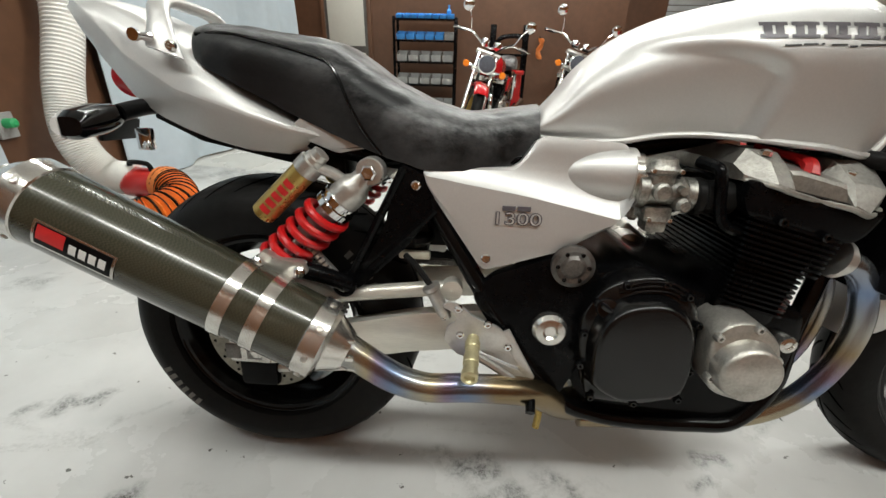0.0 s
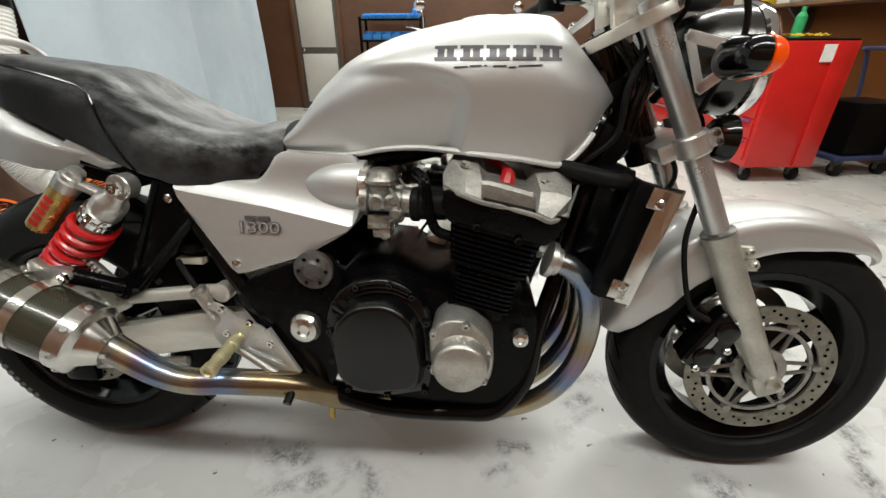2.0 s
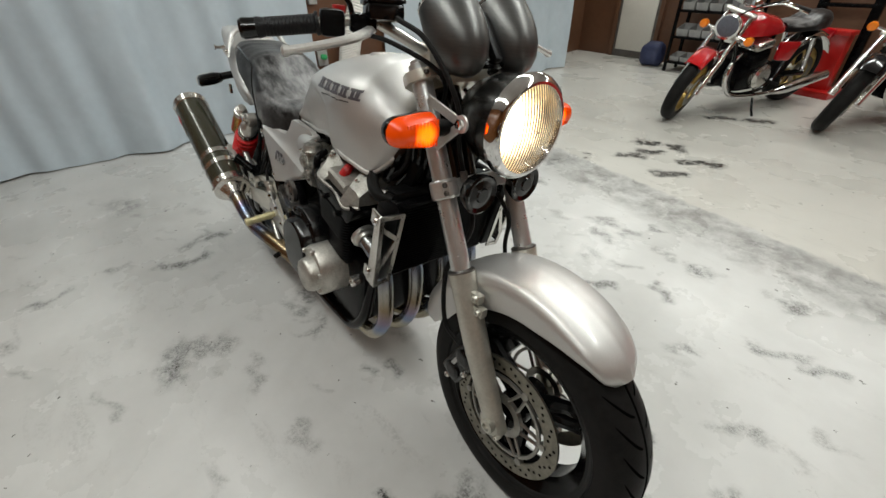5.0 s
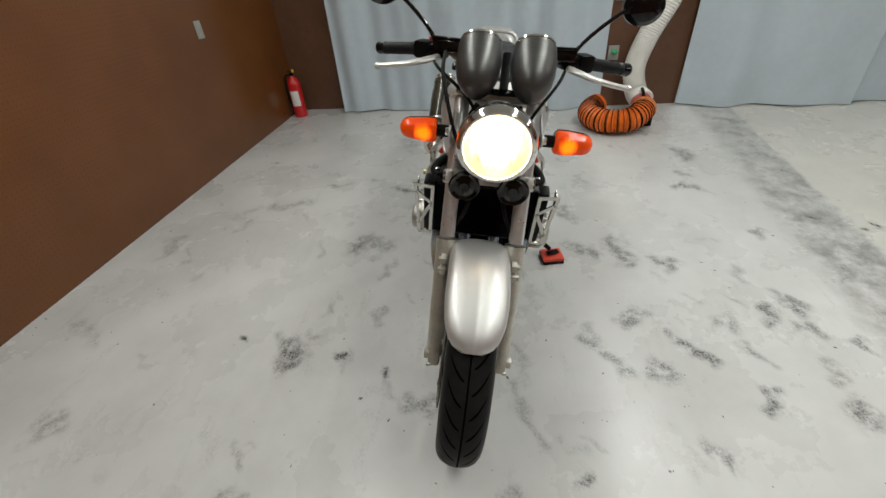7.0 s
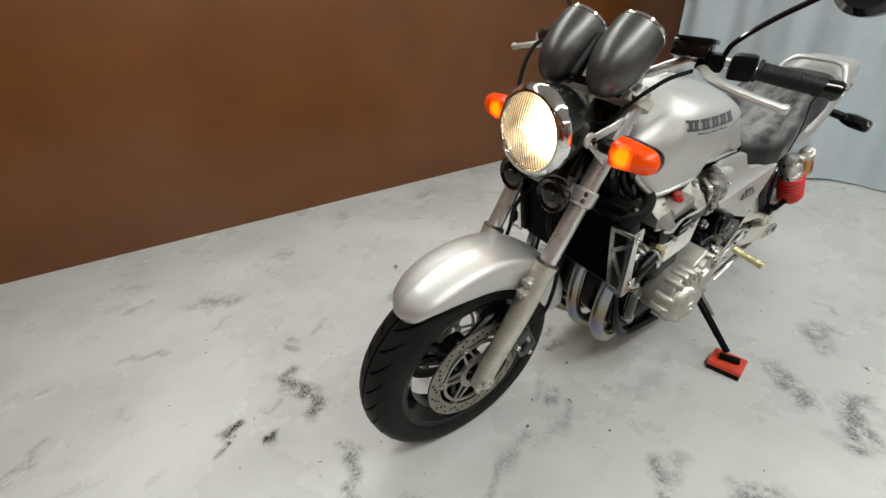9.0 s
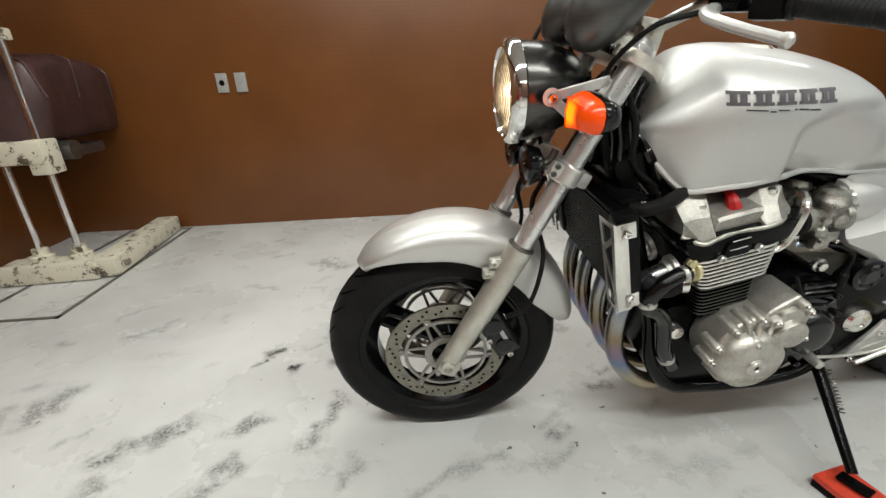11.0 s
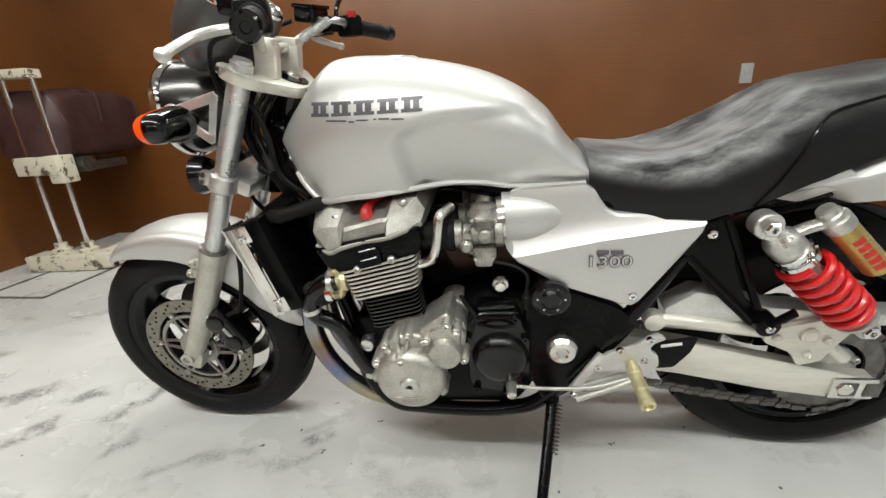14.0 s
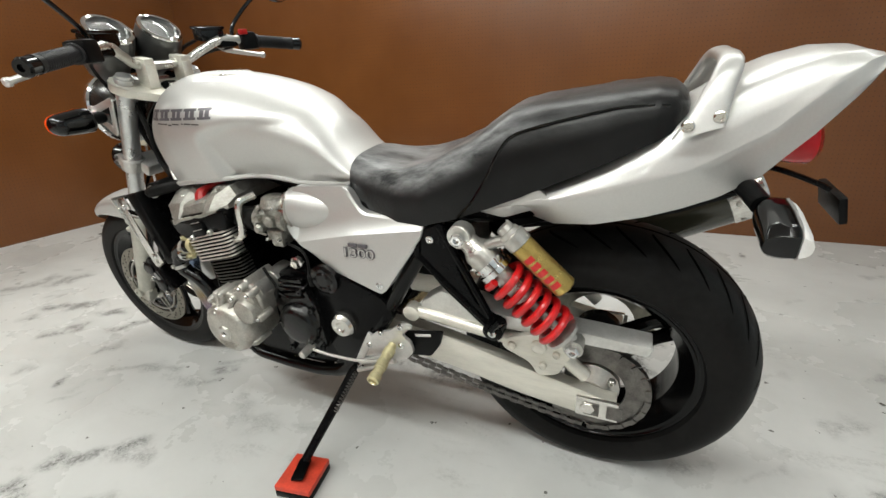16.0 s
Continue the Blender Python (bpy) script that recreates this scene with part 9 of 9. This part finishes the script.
def far_wheel(parent, name, cx, r, w, rim_mat, spokes):
    b = bm_new()
    rim = r - 0.085
    ring(b, (cx, 0, r), (0, 1, 0), rim - 0.022, rim + 0.002, -w * 0.4, w * 0.4, 40)
    wh = part(name, b, rim_mat, parent)
    b = bm_new()
    tyre(b, (cx, 0, r), r, w, rim, 48)
    part("tyre", b, rubber, wh, "black rubber tyre")
    b = bm_new()
    lathe(b, (cx, -w * 0.45, r), (0, 1, 0), [(0, 0.025), (0.01, 0.04), (w * 0.9 - 0.01, 0.04), (w * 0.9, 0.025)], 18)
    part("hub", b, alloy, wh)
    for k in range(spokes):
        a = 2 * math.pi * k / spokes
        d = Vector((math.cos(a), 0, math.sin(a)))
        b = bm_new()
        tube(b, [Vector((cx, 0, r)) + d * 0.03, Vector((cx, 0, r)) + d * (rim - 0.015)], 0.010 if spokes < 9 else 0.004, 6, 2)
        part("spoke", b, rim_mat, wh)
    b = bm_new()
    ring(b, (cx, w * 0.5 + 0.012, r), (0, 1, 0), 0.085, 0.14, -0.003, 0.003, 32)
    part("brake_disc", b, steel_disc, wh, "steel brake disc")
    return wh


def parked_bike(m, paint, rim_mat, spokes, label, steer=24):
    t = thing("motorcycle", label, "motorcycle", "motorcycles parked by the wall", m=m)
    far_wheel(t, "front_wheel", 0.72, 0.30, 0.11, rim_mat, spokes)
    far_wheel(t, "rear_wheel", -0.68, 0.305, 0.15, rim_mat, spokes)
    up = Vector((-math.sin(radians(27)), 0, math.cos(radians(27))))
    ax = Vector((0.70, 0, 0.30))
    for s in (-1, 1):
        o = Vector((0, s * 0.095, 0))
        b = bm_new()
        tube(b, [ax + o - up * 0.03, ax + o + up * 0.30], 0.026, 14, 2)
        leg = part("fork_leg", b, alloy_polish, t, "bright fork lower leg")
        b = bm_new()
        tube(b, [ax + o + up * 0.28, ax + o + up * 0.66], 0.019, 12, 2)
        part("fork_tube", b, chrome, leg, "chrome fork tube")
    for d in (0.46, 0.64):
        b = bm_new()
        box(b, ax + up * d, (0.07, 0.25, 0.03), 0.008, pose(0, 0, 0, 0, -27, 0))
        part("fork_clamp", b, alloy, t)
    # front mudguard
    b = bm_new()
    rows = []
    for k in range(15):
        a = radians(52 + 72 * k / 14)
        rows.append([Vector((0.72 + math.cos(a) * q, y, 0.30 + math.sin(a) * q)) for y, q in ((-0.072, 0.30), (-0.065, 0.325), (-0.03, 0.338), (0.03, 0.338), (0.065, 0.325), (0.072, 0.30), (0.068, 0.297), (0.03, 0.330), (-0.03, 0.330), (-0.068, 0.297))])
    skin(b, rows)
    part("front_mudguard", b, paint, t, angle=60)
    hc = ax + up * 0.53 + Vector((0.10, 0, 0.02))
    b = bm_new()
    lathe(b, hc - Vector((0.10, 0, 0)), (1, 0, -0.05), [(0, 0.03), (0.03, 0.07), (0.08, 0.092), (0.12, 0.095), (0.125, 0.088)], 28)
    head = part("headlight", b, chrome, t, "round chrome headlight")
    b = bm_new()
    lathe(b, hc + Vector((0.022, 0, 0)), (1, 0, -0.05), [(0, 0.086), (0.010, 0.070), (0.016, 0.03), (0.017, 0.002)], 28)
    part("lens", b, dial_face, head, "pale fluted lens")
    for s in (-1, 1):
        b = bm_new()
        tube(b, [hc + Vector((-0.05, s * 0.09, -0.06)), hc + Vector((-0.05, s * 0.17, -0.06))], 0.010, 8, 2)
        ind = part("indicator", b, chrome, t, "chrome indicator stalk")
        b = bm_new()
        lathe(b, hc + Vector((-0.09, s * 0.195, -0.06)), (1, 0, 0), [(0, 0.018), (0.02, 0.032), (0.06, 0.034), (0.07, 0.026), (0.072, 0.002)], 18)
        part("lens", b, amber_plain, ind, "orange indicator lens")
        b = bm_new()
        lathe(b, ax + up * 0.70 + Vector((0.03, s * 0.065, 0.01)), (-0.5, 0, 1), [(0, 0.035), (0.03, 0.046), (0.05, 0.046), (0.052, 0.04), (0.05, 0.002)], 20)
        part("gauge", b, chrome, t, "chrome instrument")
        hb = ax + up * 0.66
        b = bm_new()
        tube(b, [hb + Vector((-0.02, 0, 0.03)), hb + Vector((-0.03, s * 0.10, 0.06)), hb + Vector((-0.06, s * 0.22, 0.12)), hb + Vector((-0.14, s * 0.33, 0.11))], 0.012, 10, 4)
        bar = part("handlebar", b, chrome, t, "chrome handlebar")
        b = bm_new()
        tube(b, [hb + Vector((-0.12, s * 0.29, 0.113)), hb + Vector((-0.19, s * 0.40, 0.103))], 0.018, 10, 2)
        part("grip", b, grip_rubber, bar, "black rubber grip")
        b = bm_new()
        tube(b, [hb + Vector((-0.03, s * 0.24, 0.12)), hb + Vector((-0.06, s * 0.36, 0.115)), hb + Vector((-0.10, s * 0.41, 0.10))], 0.006, 8, 3)
        part("lever", b, alloy_polish, bar, "bright lever")
        b = bm_new()
        tube(b, [hb + Vector((-0.08, s * 0.23, 0.12)), hb + Vector((-0.05, s * 0.27, 0.24)), hb + Vector((-0.06, s * 0.31, 0.30))], 0.006, 8, 3)
        mir = part("mirror", b, chrome, t, "chrome mirror stem")
        b = bm_new()
        lathe(b, hb + Vector((-0.05, s * 0.33, 0.33)), (-1, 0, 0), [(-0.014, 0.02), (-0.006, 0.045), (0.008, 0.056), (0.012, 0.056), (0.0125, 0.05)], 22)
        part("mirror_shell", b, chrome, mir, "round chrome mirror shell")
        # engine side and pipes
        b = bm_new()
        lathe(b, (0.02, s * 0.14, 0.36), (0, s, 0), [(0, 0.11), (0.03, 0.105), (0.05, 0.08), (0.052, 0.002)], 26)
        part("engine_cover", b, alloy_polish, t, "polished engine cover")
        b = bm_new()
        tube(b, [(0.24, s * 0.07, 0.55), (0.36, s * 0.09, 0.50), (0.40, s * 0.11, 0.36), (0.30, s * 0.14, 0.22), (0.05, s * 0.17, 0.19), (-0.25, s * 0.19, 0.20)], 0.021, 12, 5)
        pipe = part("exhaust_pipe", b, chrome, t, "chrome exhaust pipe")
        b = bm_new()
        tube(b, [(-0.23, s * 0.19, 0.20), (-0.36, s * 0.20, 0.22), (-0.60, s * 0.205, 0.26), (-0.86, s * 0.21, 0.30)], 0.045, 16, 4, radii=[0.024, 0.045, 0.050, 0.046])
        part("silencer", b, chrome, pipe, "chrome silencer")
        b = bm_new()
        tube(b, [(-0.62, s * 0.12, 0.34), (-0.52, s * 0.13, 0.64)], 0.024, 12, 2)
        part("shock", b, chrome, t, "chrome rear shock")
        b = bm_new()
        tube(b, [(0.45, s * 0.03, 0.80), (0.38, s * 0.09, 0.55), (0.34, s * 0.12, 0.30), (0.20, s * 0.13, 0.21), (-0.15, s * 0.13, 0.23), (-0.28, s * 0.12, 0.42), (-0.36, s * 0.11, 0.66)], 0.017, 10, 5)
        part("frame_tube", b, black_paint, t, "black frame tube")
        b = bm_new()
        prism(b, rounded([(-0.36, 0.62), (-0.30, 0.46), (-0.10, 0.48), (-0.08, 0.64)], 0.03), s * 0.12, s * 0.15, 0.012)
        part("side_cover", b, paint, t)
        b = bm_new()
        tube(b, [(-0.20, s * 0.10, 0.33), (-0.68, s * 0.10, 0.305)], 0.022, 8, 2, flat=1.4)
        part("swingarm", b, black_satin, t)
        b = bm_new()
        tube(b, [(-0.12, s * 0.15, 0.30), (-0.12, s * 0.27, 0.31)], 0.013, 8, 2)
        part("foot_peg", b, rubber, t)
    b = bm_new()
    box(b, (0.06, 0, 0.35), (0.42, 0.28, 0.24), 0.05)
    box(b, (0.14, 0, 0.52), (0.20, 0.34, 0.14), 0.02, pose(0, 0, 0, 0, 10, 0))
    eng = part("engine", b, black_satin, t, "black engine block")
    for k in range(7):
        b = bm_new()
        box(b, (0.135 + 0.003 * k, 0, 0.47 + 0.021 * k), (0.20, 0.34, 0.006), 0, pose(0, 0, 0, 0, 10, 0))
        part("fin", b, black_satin, eng)
    b = bm_new()
    box(b, (0.16, 0, 0.635), (0.20, 0.36, 0.06), 0.02, pose(0, 0, 0, 0, 10, 0))
    part("head_cover", b, alloy_polish, eng, "polished head cover")
    # tank
    b = bm_new()
    rows = []
    for k in range(25):
        u = k / 24
        x = 0.40 - 0.56 * u
        wd = lerp(u, [0, 0.08, 0.35, 0.7, 0.95, 1], [0.05, 0.10, 0.130, 0.12, 0.09, 0.04])
        zt = lerp(u, [0, 0.1, 0.35, 0.75, 1], [0.78, 0.845, 0.87, 0.82, 0.745])
        rows.append([Vector((x, wd * math.copysign(abs(math.cos(a)) ** 0.7, math.cos(a)), 0.70 + (zt - 0.70) * max(0, math.sin(a)) ** 0.6)) for a in [math.pi * q / 22 for q in range(23)]])
    skin(b, rows)
    tk = part("fuel_tank", b, paint, t, angle=60)
    b = bm_new()
    lathe(b, (0.20, 0, 0.862), (0, 0, 1), [(0, 0.035), (0.012, 0.035), (0.016, 0.026)], 20)
    part("filler_cap", b, chrome, tk)
    b = bm_new()
    rows = []
    for k in range(21):
        u = k / 20
        x = -0.14 - 0.62 * u
        wd = lerp(u, [0, 0.2, 0.5, 0.8, 1], [0.09, 0.13, 0.14, 0.12, 0.08])
        zt = lerp(u, [0, 0.3, 0.5, 0.62, 0.9, 1], [0.77, 0.765, 0.775, 0.82, 0.83, 0.79])
        rows.append([Vector((x, wd * math.copysign(abs(math.cos(a)) ** 0.6, math.cos(a)), 0.70 + (zt - 0.70) * max(0, math.sin(a)) ** 0.5)) for a in [math.pi * q / 18 for q in range(19)]])
    skin(b, rows)
    part("seat", b, seat_vinyl, t, "black vinyl seat", angle=60)
    b = bm_new()
    rows = []
    for k in range(15):
        a = radians(35 + 120 * k / 14)
        rows.append([Vector((-0.68 + math.cos(a) * q, y, 0.305 + math.sin(a) * q)) for y, q in ((-0.09, 0.32), (-0.08, 0.35), (-0.03, 0.365), (0.03, 0.365), (0.08, 0.35), (0.09, 0.32), (0.03, 0.357), (-0.03, 0.357))])
    skin(b, rows)
    part("rear_mudguard", b, chrome, t, "chrome rear mudguard", angle=60)
    b = bm_new()
    box(b, (-0.94, 0, 0.62), (0.05, 0.12, 0.07), 0.02)
    part("tail_light", b, red_lens, t, "red tail light")
    b = bm_new()
    tube(b, [(-0.02, 0.13, 0.24), (0.02, 0.22, 0.10), (0.03, 0.27, 0.030)], 0.010, 8, 3)
    part("side_stand", b, black_satin, t, "black side stand")
    b = bm_new()
    tube(b, [(0.46, 0.02, 0.84), (0.50, 0.10, 0.90), (0.42, 0.16, 0.95), (0.30, 0.22, 0.99)], 0.006, 8, 4)
    part("control_cable", b, rubber, t)
    # steering turned on its lock
    hub = ax + up * 0.4
    turn = Matrix.Translation(hub) @ Matrix.Rotation(radians(steer), 4, up) @ Matrix.Translation(-hub)
    for ob in t.children:
        if ob.name.split(".")[0] in ("front_wheel", "fork_leg", "fork_clamp", "front_mudguard", "headlight", "indicator", "gauge", "handlebar", "mirror"):
            ob.matrix_local = turn
    return t


def parked_at(x, y, yaw, lean):
    """The front tyre's contact at (x, y), heading yaw degrees."""
    a = radians(yaw)
    return Matrix.Translation((x - 0.648 * math.cos(a), y - 0.648 * math.sin(a), 0.0)) @ Matrix.Rotation(a, 4, "Z") @ Matrix.Rotation(radians(-lean), 4, "X") @ Matrix.Scale(0.9, 4)


parked_bike(parked_at(-0.40, 3.29, -106, 7), bike_red, gold_rim, 5, "red motorcycle with round chrome headlight parked by the wall")
parked_bike(parked_at(0.50, 3.80, -106, 7), bike_black, alloy_polish, 5, "black and chrome motorcycle parked beside the red one")

t = thing("motorcycle_jack", "red steel jack standing on the floor behind the motorcycles", "jack", m=pose(0.12, 4.93, 0, 0, 0, -10))
b = bm_new()
box(b, (0, 0, 0.03), (0.36, 0.30, 0.06), 0.01)
part("base", b, cab_red, t, "red steel base")
b = bm_new()
box(b, (0, 0, 0.30), (0.20, 0.10, 0.50), 0.012)
part("mast", b, cab_red, t, "red steel mast")
b = bm_new()
box(b, (0, -0.06, 0.54), (0.26, 0.16, 0.04), 0.008)
part("saddle", b, cab_red, t)
t = thing("work_stand", "black steel work stand with two posts against the brown wall", "stand", m=pose(0.05, 5.18, 0))
for x in (-0.20, 0.20):
    b = bm_new()
    box(b, (x, 0, 0.53), (0.075, 0.07, 1.06), 0.008)
    part("post", b, black_satin, t, "black steel post")
    b = bm_new()
    box(b, (x, -0.05, 0.02), (0.09, 0.26, 0.04), 0.006)
    part("foot", b, black_satin, t)
b = bm_new()
tube(b, [(-0.16, -0.02, 0.80), (-0.12, -0.03, 0.90), (0.0, -0.03, 0.935), (0.16, -0.02, 0.935)], 0.028, 10, 5)
part("arm", b, black_satin, t, "bent black arm")
b = bm_new()
box(b, (0, 0, 0.72), (0.46, 0.10, 0.03), 0.005)
part("shelf", b, black_satin, t)
bm = bm_new()
rows = []
for k in range(9):
    z = 0.92 - 0.24 * k / 8
    rows.append([Vector((0.44 + 0.03 * math.cos(a) * (1 + 0.3 * math.sin(k * 2.1)) + 0.02 * math.sin(k * 0.9), 5.20 + 0.018 * math.sin(a) + 0.012 * math.sin(2 * a + k), z)) for a in [2 * math.pi * q / 14 for q in range(14)]])
skin(bm, rows)
solid("hanging_rag", bm, orange_rag, "orange cloth hanging from a hook on the wall", "cloth", angle=70)
bm = bm_new()
tube(bm, [(0.44, 5.34, 0.93), (0.44, 5.22, 0.93), (0.44, 5.20, 0.915)], 0.006, 8, 3)
solid("wall_hook", bm, black_satin, "small black hook on the brown wall", "hook")
